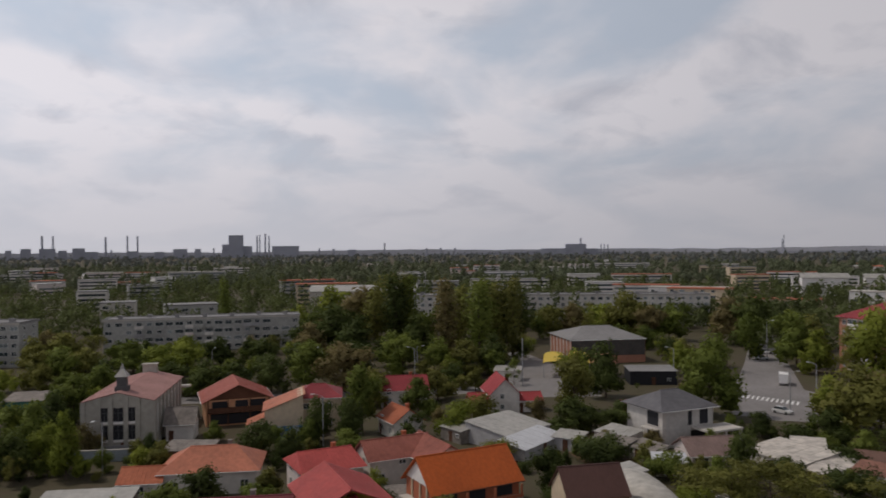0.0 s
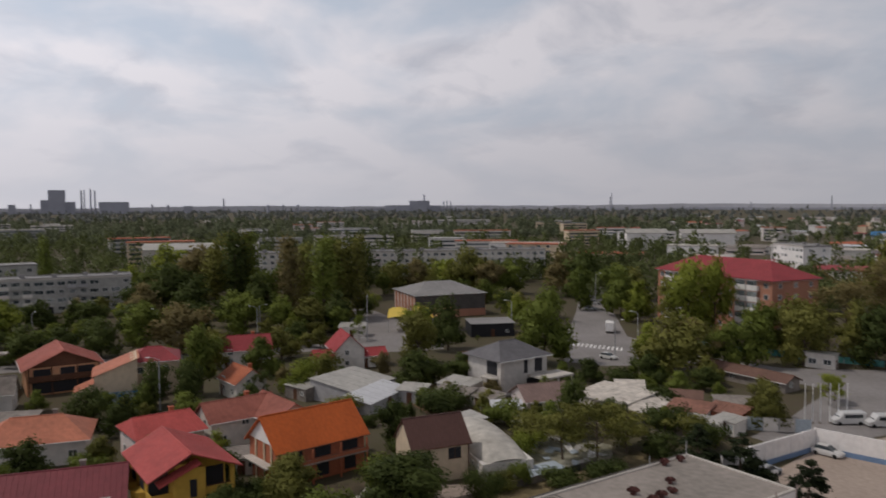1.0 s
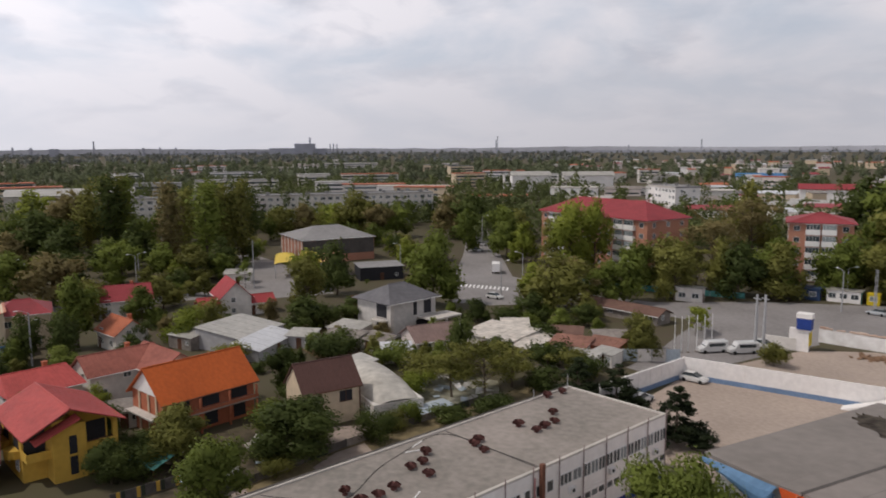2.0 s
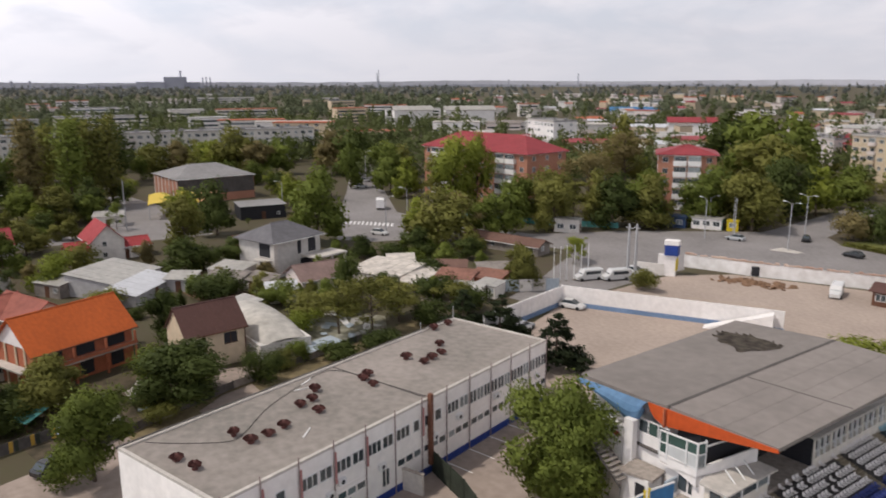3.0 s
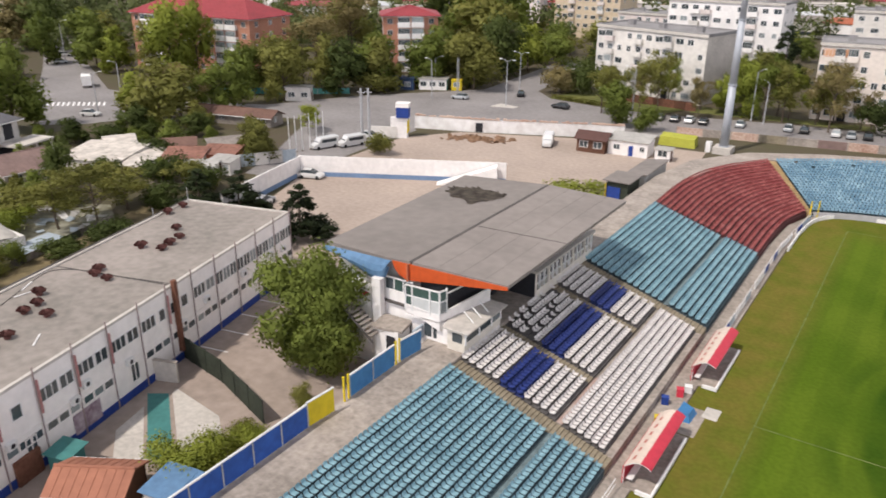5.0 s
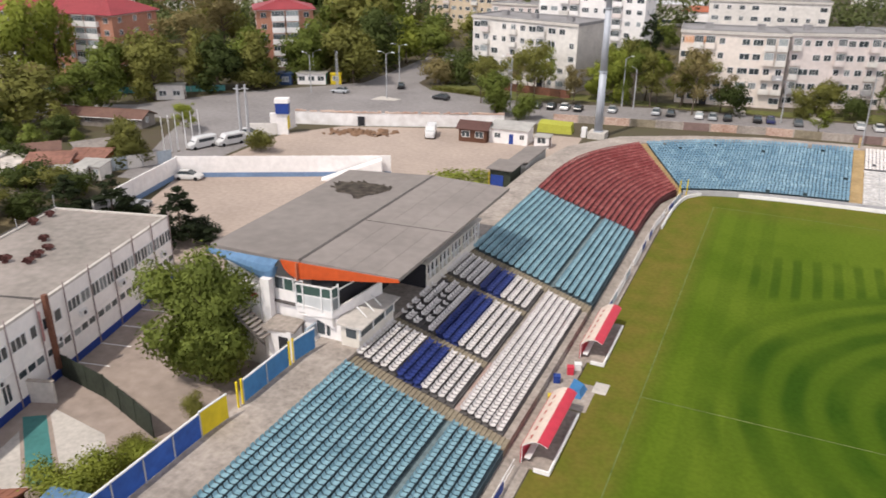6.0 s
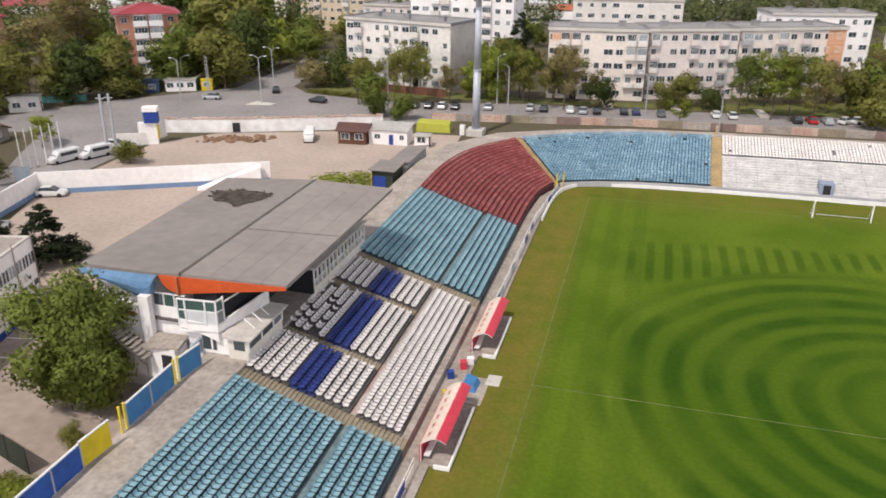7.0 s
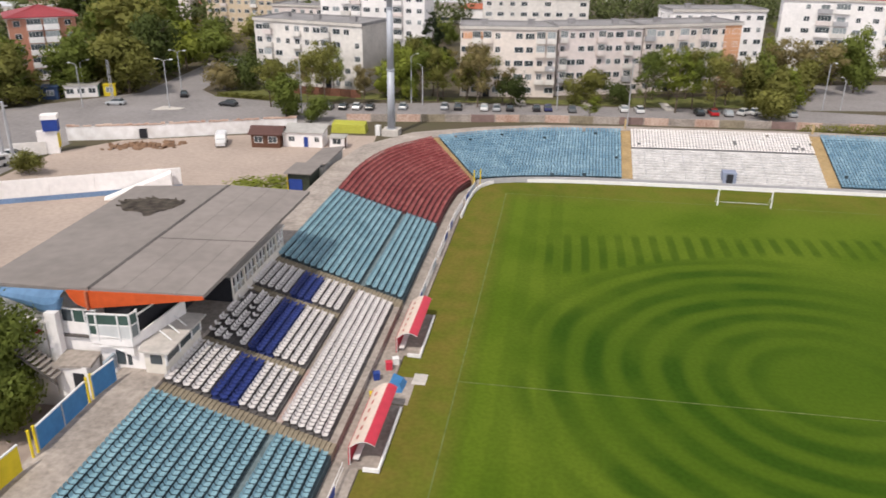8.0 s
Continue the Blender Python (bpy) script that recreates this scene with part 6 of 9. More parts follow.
def church():
    c = thing("church", pose(-138.4, -148.5, 0), "pale plastered church with tall narrow windows and a small bell turret", "church")
    W, L, H = 12.2, 25.5, 8.8
    part("wall", Shape().box(-L, -W / 2, -0.3, 0, W / 2, H).add([(0, -W / 2, H), (0, W / 2, H), (0, 0, H + 1.5), (-0.4, -W / 2, H), (-0.4, W / 2, H), (-0.4, 0, H + 1.5)],
         [(0, 1, 2), (5, 4, 3), (0, 2, 5, 3), (1, 4, 5, 2)]), M["plaster"], c)
    for e in (-1, 1):
        q = [(-L - 0.3, e * (W / 2 + 0.35), H - 0.05), (0.35, e * (W / 2 + 0.35), H - 0.05), (0.35, 0, H + 1.6), (-L - 0.3, 0, H + 1.6)]
        q = q if e < 0 else [q[1], q[0], q[3], q[2]]
        part("roof", seamed(q, 0.16, 0.9), M["roof_dusty"], c)
    for y in (-W / 2, -3.4, -1.35, 1.35, 3.4, W / 2):
        part("pilaster", Shape().box(-0.3, y - 0.4, 0, 0.28, y + 0.4, H - 0.1 + (0.6 if abs(y) < 5 else 0)), M["plaster"], c)
    for y in (-2.4, 0.0, 2.4):
        w = 1.75 if y == 0 else 1.5
        for z, h in ((1.7, 2.6), (5.0, 2.5)):
            pane = part("window", Shape().box(-0.05, y - w / 2, z, 0.05, y + w / 2, z + h), M["dark"], c, "tall dark window")
            part("sill", Shape().box(0.05, y - w / 2, z - 0.45, 0.16, y + w / 2, z), M["white_wall"], pane)
            part("mullion", Shape().box(0.05, y - 0.05, z, 0.1, y + 0.05, z + h).box(0.05, y - w / 2, z + h * 0.62, 0.1, y + w / 2, z + h * 0.62 + 0.07), M["turret_grey"], pane)
    part("arch", Shape().tube((0.02, 0, 8.15), (0.12, 0, 8.15), 0.75, n=20), M["plaster"], c, "round plaster medallion")
    part("plinth", Shape().box(-L - 0.1, -W / 2 - 0.12, -0.3, 0.35, W / 2 + 0.12, 0.7), M["grey_wall"], c)
    part("door", Shape().box(0.0, 0.4, 0, 0.1, 2.2, 1.6), M["wood"], c)
    for i in range(8):
        x = -1.6 - i * 3.1
        for e in (-1, 1):
            part("buttress", Shape().box(x - 0.35, e * W / 2 - 0.3, 0, x + 0.35, e * W / 2 + 0.3, H - 0.3), M["plaster"], c)
            if i < 7:
                place("window", window_mesh(1.0, 5.2, 2), c, pose(x - 1.55, e * W / 2, 2.2, 0, 0, 180 if e > 0 else 0))
    t = part("turret", Shape().box(-3.9, -1.1, H + 1.0, -1.7, 1.1, H + 2.2).box(-3.6, -0.8, H + 2.2, -2.0, 0.8, H + 4.0), M["turret_grey"], c, "dark grey bell turret")
    tip = Shape()
    tip.add([(-3.95, -1.15, H + 4.0), (-1.65, -1.15, H + 4.0), (-1.65, 1.15, H + 4.0), (-3.95, 1.15, H + 4.0), (-3.1, -0.3, H + 5.3), (-2.5, -0.3, H + 5.3), (-2.5, 0.3, H + 5.3), (-3.1, 0.3, H + 5.3), (-2.8, 0, H + 6.6)],
            [(3, 2, 1, 0), (0, 1, 5, 4), (1, 2, 6, 5), (2, 3, 7, 6), (3, 0, 4, 7), (4, 5, 8), (5, 6, 8), (6, 7, 8), (7, 4, 8)])
    part("spire", tip, M["tin"], t, "pale sheet-metal spire")
    part("belfry", Shape().box(-25.0, -1.4, H + 1.3, -23.4, 1.4, H + 3.0).box(-25.2, -1.6, H + 3.0, -23.2, 1.6, H + 3.2), M["plaster"], c)
    part("rear_porch", Shape().box(-26.8, 3.4, 6.6, -24.5, 7.9, 6.9), M["pale_concrete"], c)
    wall = thing("garden_wall", pose(-130.2, -148, 0), "pale low wall in front of the church", "wall")
    part("panel", Shape().box(-0.15, -7, -0.2, 0.15, 8, 1.9), M["pale_blue"], wall)
    part("coping", Shape().box(-0.22, -7.1, 1.9, 0.22, 8.1, 2.0), M["pale_concrete"], wall)


M["plaster"] = material("plaster", (0.40, 0.375, 0.33), 0.9, 0.15, 1.2, 0.2)
M["roof_dusty"] = material("roof_dusty", (0.40, 0.22, 0.20), 0.8, 0.15, 1.5, 0.25)
M["turret_grey"] = material("turret_grey", (0.10, 0.10, 0.105), 0.7, 0.2)
church()

# ---- sheds and makeshift roofs ----
M["rubble"] = material("rubble", (0.54, 0.49, 0.44), 0.9, 0.3, 0.9, 0.5)
shed(-132.3, -77.6, 127, 12.5, 10.0, 2.8, 4.0, "grey_wall", "tin", "workshop under weathered pale tin sheets")
shed(-124.5, -75.0, 135, 13.5, 5.2, 2.0, 3.0, "grey_wall", "tin_bright", "lean-to under bright new tin sheets")
shed(-134.5, -86.5, 30, 6, 4, 2.4, 3.0, "asbestos", "tin", "shack behind the workshop")
shed(-107.0, -37.0, 20, 11, 9, 2.6, 3.4, "old_white", "rubble", "old house under patched white roofing")
shed(-101.5, -33.0, 110, 7, 6, 2.4, 3.0, "old_white", "rubble", "shed under crumpled white roofing")
shed(-110.5, -31.5, 60, 5, 4, 2.8, 3.6, "old_white", "rubble", "annex under patched white sheets")
shed(-93.0, -24.5, 25, 6, 4.5, 2.3, 2.9, "brick", "roof_rust", "brick shed under broken tiles")
shed(-97.5, -19.5, 60, 6, 4, 2.2, 2.7, "asbestos", "asbestos", "dark lean-to in the yard")
shed(-89.0, -27.5, 15, 4, 3, 2.2, 2.6, "old_white", "tin", "small white shed by the fence")
shed(-96.0, -29.5, 35, 6.5, 5, 2.4, 3.1, "old_white", "roof_rust", "low house under a rusty red patched roof")
shed(-89.5, -31.5, 30, 4.5, 3, 2.2, 2.6, "old_white", "tin", "pale tin shed by the yard wall")
shed(-103.5, -25.0, 50, 6, 4, 2.2, 2.8, "brick", "roof_mud", "brown-roofed stall near the street")
shed(-99.0, -37.5, 15, 4, 3, 2.2, 2.7, "asbestos", "rubble", "lean-to under pale broken sheets")
shed(-120.0, -62.0, 40, 7, 5, 2.3, 2.9, "asbestos", "asbestos", "grey lean-to behind the sheds")
shed(-126.0, -58.5, 30, 7, 5, 2.3, 3.0, "old_white", "tin", "pale shed under grey tin")
shed(-116.0, -57.5, 20, 6, 4, 2.2, 2.8, "old_white", "asbestos", "shed under cement sheets")
shed(-108.0, -57.0, 70, 5, 4, 2.3, 2.8, "old_white", "tin_bright", "small shed under bright tin")
shed(-103.0, -66.0, 10, 5, 4, 2.3, 2.9, "asbestos", "tin", "shed behind the domed cover")
shed(-125.0, -68.0, 50, 5, 4, 2.3, 2.9, "grey_wall", "tin", "small grey shed among trees")
shed(-98.0, -101.0, 90, 4, 4, 2.3, 2.8, "old_white", "asbestos", "little shed between the houses")
shed(-128.0, -134.0, 80, 8, 5, 2.4, 3.0, "wood", "asbestos", "dark wooden shed in a garden")
shed(-103.0, -143.0, 90, 12, 5, 2.2, 2.7, "asbestos", "tin", "long low shed by the street")
shed(-176.0, -175.0, 95, 14, 9, 3.2, 3.8, "green_paint", "asbestos", "green-walled shed under a brown sheet roof")
shed(-186.0, -27.0, 80, 12, 8, 3.6, 4.0, "dark", "roof_grey", "dark kiosk building with a flat roof")
shed(-148.0, -46.0, 80, 6, 5, 2.4, 3.0, "brick", "roof_maroon", "small shed under a red roof")
shed(-81.9, -63.6, 105, 6.0, 2.4, 0.8, 1.1, "asbestos", "pale_blue", "low cover of blue-grey sheets by the weeds", opening=False, name="sheet_cover")
shed(-197.0, -63.0, 70, 7, 5, 2.8, 3.4, "old_white", "tin", "pale shed near the market")


def dome_cover():
    d = thing("domed_cover", pose(-90.0, -68.0, 0, 0, 0, -2), "grey-white domed tarpaulin cover over a low white building", "cover")
    part("wall", Shape().box(-9, -3.6, -0.2, 7.6, 3.6, 2.3), M["old_white"], d)
    s, n, k = Shape(), 26, 14
    rng = random.Random(3)
    for i in range(n + 1):
        x = -11.5 + 19.0 * i / n
        swell = max(0.12, math.sin(math.pi * min(1, (i + 1.5) / (n + 2))) ** 0.5)
        for j in range(k + 1):
            a = math.pi * j / k
            r = (3.7 + 0.12 * rng.uniform(-1, 1)) * (0.75 + 0.25 * swell)
            s.v.append((x, -r * math.cos(a), 2.0 + 2.5 * swell * math.sin(a) * (1 + 0.03 * rng.uniform(-1, 1))))
    for i in range(n):
        for j in range(k):
            a = i * (k + 1) + j
            s.f.append((a, a + 1, a + k + 2, a + k + 1))
            s.m.append(0)
    ob = part("cover", s, M["tarp"], d, "sagging pale tarpaulin", smooth=True)
    window(d, 4.0, -3.6, 1.0, 0, 0.8, 0.8)
    window(d, 6.0, -3.6, 1.0, 0, 0.8, 0.8)
    window(d, 7.6, 0.8, 1.0, 90, 0.8, 0.8)


M["tarp"] = material("tarp", (0.46, 0.43, 0.39), 0.7, 0.25, 1.0, 0.35, bump=0.3)
dome_cover()
# ---- trees ----


def crown_shape(rng, lobes, leaves, size, squash=1.0):
    """Leaf clumps scattered through overlapping lobes (x, y, z, radius): small leaves at every angle, shaded as a billowing mass."""
    s = Shape()
    s.n = []
    weight = [r ** 2 for *_, r in lobes]
    mid = sum((Vector(q[:3]) for q in lobes), Vector()) / len(lobes)
    for cx, cy, cz, r in rng.choices(lobes, weight, k=leaves):
        d = Vector((rng.gauss(0, 1), rng.gauss(0, 1), rng.gauss(0, 1))).normalized()
        far = r * (rng.uniform(0.45, 1.08) if rng.random() < 0.75 else rng.uniform(0.2, 0.8))
        if rng.random() < 0.08:
            far = r * rng.uniform(1.05, 1.3)
        p = Vector((cx, cy, cz)) + Vector((d.x * far, d.y * far, d.z * far * squash))
        a = (d + Vector((rng.gauss(0, 0.6), rng.gauss(0, 0.6), rng.gauss(0, 0.6)))).normalized()
        u = a.orthogonal().normalized()
        v = a.cross(u)
        turn = rng.uniform(0, 2 * math.pi)
        u, v = u * math.cos(turn) + v * math.sin(turn), v * math.cos(turn) - u * math.sin(turn)
        k = size * rng.uniform(0.6, 1.35)
        soft = (d * 0.8 + (p - mid).normalized() * 0.45 + a * 0.14).normalized()
        s.add([p - u * k, p + u * k * rng.uniform(0.6, 1) - v * k * 0.3, p + v * k * 0.85 + u * k * 0.2], [(0, 1, 2)])
        s.n += [soft] * 3
    return s


def crown_mesh(shape, mat):
    me = shape.mesh("crown", mat, True)
    me.normals_split_custom_set_from_vertices(shape.n)
    return me


def trunk_shape(rng, high, crown_from, radius, spread, limbs=6):
    s = Shape()
    p, r = Vector((0, 0, -0.2)), radius
    for i in range(4):
        q = Vector((rng.uniform(-0.15, 0.15), rng.uniform(-0.15, 0.15), high * 0.85 * (i + 1) / 4))
        s.tube(p, q, r, r * 0.72, 7)
        p, r = q, r * 0.72
    for i in range(limbs):
        a, z = 2 * math.pi * (i + rng.uniform(-0.3, 0.3)) / limbs, crown_from + (high * 0.75 - crown_from) * rng.uniform(0, 0.8)
        out = spread * rng.uniform(0.5, 0.85)
        mid = Vector((out * 0.5 * math.cos(a), out * 0.5 * math.sin(a), z + out * 0.45))
        end = Vector((out * math.cos(a), out * math.sin(a), z + out * 0.75))
        s.tube((0, 0, z), mid, radius * 0.45, radius * 0.28, 5)
        s.tube(mid, end, radius * 0.28, radius * 0.1, 5)
    return s


def tree_kind(kind, seed, leaves, size):
    """Trunk and crown meshes of a tree 10 m high."""
    rng = random.Random(seed)
    if kind == "poplar":
        lobes = [(rng.uniform(-0.25, 0.25), rng.uniform(-0.25, 0.25), 1.5 + 8 * i / 9, 0.75 + 0.55 * math.sin(math.pi * (i + 1) / 11)) for i in range(10)]
        return trunk_shape(rng, 10, 1.5, 0.16, 0.8, 6), crown_shape(rng, lobes, leaves, size)
    if kind == "conifer":
        lobes = []
        for i in range(60):
            z = 0.9 + 8.5 * rng.random() ** 1.5
            r = 3.1 * (1 - z / 10.0) ** 0.9 * rng.uniform(0.45, 1.0)
            b_ = rng.uniform(0, 2 * math.pi)
            lobes.append((r * math.cos(b_), r * math.sin(b_), z, 0.3 + 0.65 * (1 - z / 10)))
        return trunk_shape(rng, 10, 1.5, 0.16, 0.6, 5), crown_shape(rng, lobes, leaves, size, 0.7)
    if kind == "bush":
        lobes = [(rng.uniform(-3, 3), rng.uniform(-3, 3), rng.uniform(2, 6.5), rng.uniform(1.8, 3.0)) for _ in range(9)]
        return trunk_shape(rng, 6, 0.6, 0.12, 3, 7), crown_shape(rng, lobes, leaves, size)
    if kind == "thin":
        lobes = [(rng.gauss(0, 1.5), rng.gauss(0, 1.5), rng.uniform(3.2, 8.8), rng.uniform(0.6, 1.3)) for _ in range(16)]
        return trunk_shape(rng, 10, 2.2, 0.14, 2.6, 9), crown_shape(rng, lobes, leaves, size)
    lobes = [(0, 0, 6.0, 2.2)]
    if kind == "full":
        # a dense crown that hangs low round its trunk
        for i in range(24):
            b_, z = rng.uniform(0, 2 * math.pi), rng.uniform(1.6, 7.6)
            q = rng.uniform(1.0, 3.4) * (1.0 if 3 < z < 6.5 else 0.7)
            lobes.append((q * math.cos(b_), q * math.sin(b_), z, rng.uniform(0.6, 1.2)))
    for i in range(13):
        a, q = rng.uniform(0, 2 * math.pi), rng.uniform(1.0, 2.9)
        lobes.append((q * math.cos(a), q * math.sin(a), rng.uniform(2.0, 8.0) - 0.2 * q, rng.uniform(1.1, 1.9)))
    lobes.append((rng.uniform(-0.6, 0.6), rng.uniform(-0.6, 0.6), 8.5, 1.5))
    return trunk_shape(rng, 9.5, 2.2, 0.2, 3.0, 7), crown_shape(rng, lobes, leaves, size)


KINDS = {}
for _kind, _count, _leaves, _size in (("round", 6, 3500, 0.32), ("round_near", 3, 17000, 0.185), ("full_near", 1, 30000, 0.165), ("copse", 4, 1900, 0.43), ("poplar", 3, 1900, 0.2), ("conifer", 2, 6500, 0.2), ("bush", 4, 2700, 0.36), ("bush_near", 3, 6500, 0.23), ("thin", 3, 2300, 0.19)):
    for _n in range(_count):
        _t, _c = tree_kind(_kind.split("_")[0], 17 * _n + len(_kind), _leaves, _size)
        KINDS[_kind, _n] = (_t.mesh("trunk", M["bark"]), {}, _c)
WORDS = {"copse": ("tree", "leafy tree"), "full": ("tree", "dense leafy tree"), "round": ("tree", "broad leafy tree"), "poplar": ("poplar", "tall slim poplar"), "conifer": ("conifer", "dark spruce"), "bush": ("bush", "rounded shrub"), "thin": ("young_tree", "sparse young tree")}
HUES = {"mid": "green", "fresh": "fresh green", "dark": "dark green", "olive": "olive green", "pine": "dark needle", "brown": "brownish", "far": "hazy green"}
TREES = [0]


def tree(x, y, high, wide=1.0, kind="round", leaf="mid", z=0.0, where="among the houses"):
    TREES[0] += 1
    n = TREES[0]
    close = kind + "_near" if kind in ("round", "bush", "full") and math.hypot(x - 7, y + 109) < 95 else kind
    count = sum(1 for k in KINDS if k[0] == close)
    trunk, crowns, shape = KINDS[close, n % count]
    if leaf not in crowns:
        crowns[leaf] = crown_mesh(shape, M["leaf_" + leaf])
    s = high / (8.2 if kind == "bush" else 10.0)
    name, words = WORDS[kind]
    t = thing(name, pose(x, y, z, 0, 0, 137.5 * n) @ Matrix.Diagonal((s * wide, s * wide, s, 1)), f"{words} with {HUES[leaf]} leaves {where}", "bush" if kind == "bush" else "tree", "trees")
    place("trunk", trunk, t)
    place("crown", crowns[leaf], t)
    return t


tree(-34.0, -66.0, 12.6, 0.95, "full", "mid", where="in the yard beside the grandstand")
tree(-120.3, -151.6, 11.1, 0.63, "round", "fresh")
tree(-133.3, -161.0, 10.7, 0.96, "round", "mid")
tree(-142.8, -160.5, 10.4, 0.99, "round", "dark")
tree(-161.8, -163.7, 10.6, 1.17, "round", "mid")
tree(-179.2, -163.8, 9.8, 1.23, "round", "mid")
tree(-234.9, -198.5, 11.0, 1.18, "copse", "olive")
tree(-245.0, -194.0, 11.0, 1.25, "copse", "olive")
tree(-255.9, -188.1, 9.0, 1.47, "thin", "olive")
tree(-229.2, -168.9, 10.0, 1.75, "copse", "mid")
tree(-207.6, -155.4, 10.7, 1.69, "round", "fresh")
tree(-220.9, -152.1, 10.2, 1.40, "copse", "fresh")
tree(-190.6, -150.4, 8.4, 1.54, "round", "dark")
tree(-185.3, -141.4, 9.6, 1.50, "round", "dark")
tree(-183.8, -133.2, 8.9, 1.62, "round", "dark")
tree(-189.8, -125.6, 9.3, 1.42, "round", "dark")
tree(-192.0, -116.5, 13.1, 1.32, "round", "mid")
tree(-312.3, -154.3, 24.1, 0.88, "poplar", "mid")
tree(-186.4, -107.2, 12.8, 1.61, "round", "brown")
tree(-268.0, -108.5, 16.1, 1.64, "copse", "dark")
tree(-300.7, -99.4, 21.5, 1.25, "copse", "brown")
tree(-375.7, -112.4, 18.2, 1.42, "copse", "fresh")
tree(-280.4, -89.5, 26.0, 1.38, "poplar", "olive")
tree(-275.9, -84.4, 26.0, 1.12, "poplar", "olive")
tree(-299.4, -93.2, 22.6, 1.31, "poplar", "olive")
tree(-233.7, -74.7, 26.0, 1.33, "poplar", "brown")
tree(-245.4, -68.3, 22.7, 1.28, "poplar", "olive")
tree(-225.8, -65.2, 26.0, 1.55, "poplar", "mid")
tree(-230.6, -58.9, 25.1, 1.21, "poplar", "olive")
tree(-229.6, -54.0, 26.0, 1.16, "poplar", "olive")
tree(-209.3, -90.8, 12.0, 1.32, "round", "mid")
tree(-212.3, -80.2, 10.6, 1.42, "round", "mid")
tree(-205.9, -73.0, 10.4, 1.82, "round", "olive")
tree(-209.4, -65.0, 11.4, 1.13, "round", "dark")
tree(-144.0, -104.3, 13.9, 0.84, "round", "mid")
tree(-133.5, -106.7, 9.3, 0.88, "round", "dark")
tree(-167.9, -101.0, 9.0, 1.32, "round", "olive")
tree(-136.7, -112.9, 8.9, 0.93, "round", "dark")
tree(-157.3, -91.8, 8.5, 1.32, "round", "mid")
tree(-171.7, -85.6, 8.0, 1.53, "round", "olive")
tree(-138.7, -87.2, 6.0, 1.24, "bush", "fresh")
tree(-149.6, -79.6, 5.9, 1.17, "bush", "olive")
tree(-179.6, -49.3, 10.7, 1.12, "round", "fresh")
tree(-167.9, -45.8, 14.1, 1.00, "round", "dark")
tree(-134.8, -64.7, 7.6, 1.69, "round", "dark")
tree(-136.4, -60.3, 5.8, 1.29, "bush", "dark")
tree(-133.9, -54.3, 6.5, 1.53, "round", "dark")
tree(-114.9, -66.1, 4.1, 1.90, "bush", "dark")
tree(-154.6, -57.8, 12.8, 0.91, "round", "olive")
tree(-145.6, -30.5, 18.0, 1.04, "round", "mid")
tree(-117.4, -65.0, 4.3, 1.78, "bush", "dark")
tree(-104.3, -58.9, 4.2, 1.49, "bush", "mid")
tree(-218.5, 19.8, 15.4, 0.82, "copse", "mid", where="beside the junction")
tree(-201.3, 24.6, 16.4, 1.02, "copse", "mid", where="beside the junction")
tree(-188.9, 22.8, 13.1, 1.05, "copse", "fresh", where="beside the junction")
tree(-125.2, -12.0, 13.6, 1.51, "round", "olive")
tree(-132.7, -11.9, 10.7, 1.07, "round", "fresh")
tree(-128.9, -4.0, 11.3, 1.57, "thin", "brown")
tree(-126.2, 8.6, 12.4, 1.21, "round", "mid", where="beside the junction")
tree(-134.8, 29.3, 14.0, 1.44, "round", "olive", where="beside the junction")
tree(-136.7, 22.1, 12.8, 0.99, "round", "mid", where="beside the junction")
tree(-128.6, 33.9, 13.0, 1.68, "thin", "olive", where="beside the junction")
tree(-116.8, 35.4, 14.2, 1.31, "round", "dark", where="beside the junction")
tree(-135.1, 46.4, 17.3, 1.48, "thin", "brown", where="beside the junction")
tree(-122.4, 55.0, 12.5, 1.31, "round", "mid", where="beside the junction")
tree(-161.9, 20.2, 21.6, 0.94, "round", "fresh", where="beside the junction")
tree(-162.6, 29.4, 22.1, 0.60, "round", "fresh", where="beside the junction")
tree(-167.7, 18.9, 17.4, 0.97, "thin", "olive", where="beside the junction")
tree(-157.3, 86.5, 20.5, 1.49, "thin", "brown", where="beside the junction")
tree(-75.6, -84.0, 7.6, 2.05, "round", "dark")
tree(-63.4, -96.4, 9.4, 1.1, "round", "mid")
tree(-82.5, -96.8, 6.6, 1.7, "round", "olive")
tree(-79.5, -102.2, 3.4, 1.9, "bush", "dark")
tree(-84.5, -100.5, 3.6, 1.9, "bush", "dark")
tree(-78.2, -87.6, 2.6, 2.0, "bush", "dark")
tree(-73.5, -87.5, 2.2, 2.2, "bush", "olive")
tree(-78.5, -81.0, 2.8, 1.8, "bush", "dark")
tree(-79.0, -70.8, 2.4, 1.6, "bush", "olive")
tree(-75.6, -74.4, 4.4, 0.98, "bush", "dark")
tree(-79.7, -68.0, 3.2, 0.81, "bush", "mid")
tree(-86.8, -57.9, 8.1, 1.78, "thin", "olive")
tree(-83.7, -54.2, 9.0, 1.74, "thin", "olive")
tree(-86.3, -47.8, 7.2, 2.05, "thin", "olive")
tree(-94.0, -57.9, 4.8, 1.39, "bush", "olive")
tree(-100.6, -78.6, 7.3, 1.06, "round", "dark")
tree(-104.2, -46.9, 8.0, 0.61, "bush", "dark")
tree(-82.5, -36.4, 4.3, 1.15, "bush", "dark")
tree(-88.1, -20.5, 7.5, 1.13, "round", "olive")
tree(-97.7, 3.2, 5.4, 1.41, "thin", "fresh", where="beside the junction")
tree(-77.1, -63.2, 3.0, 1.90, "bush", "dark")
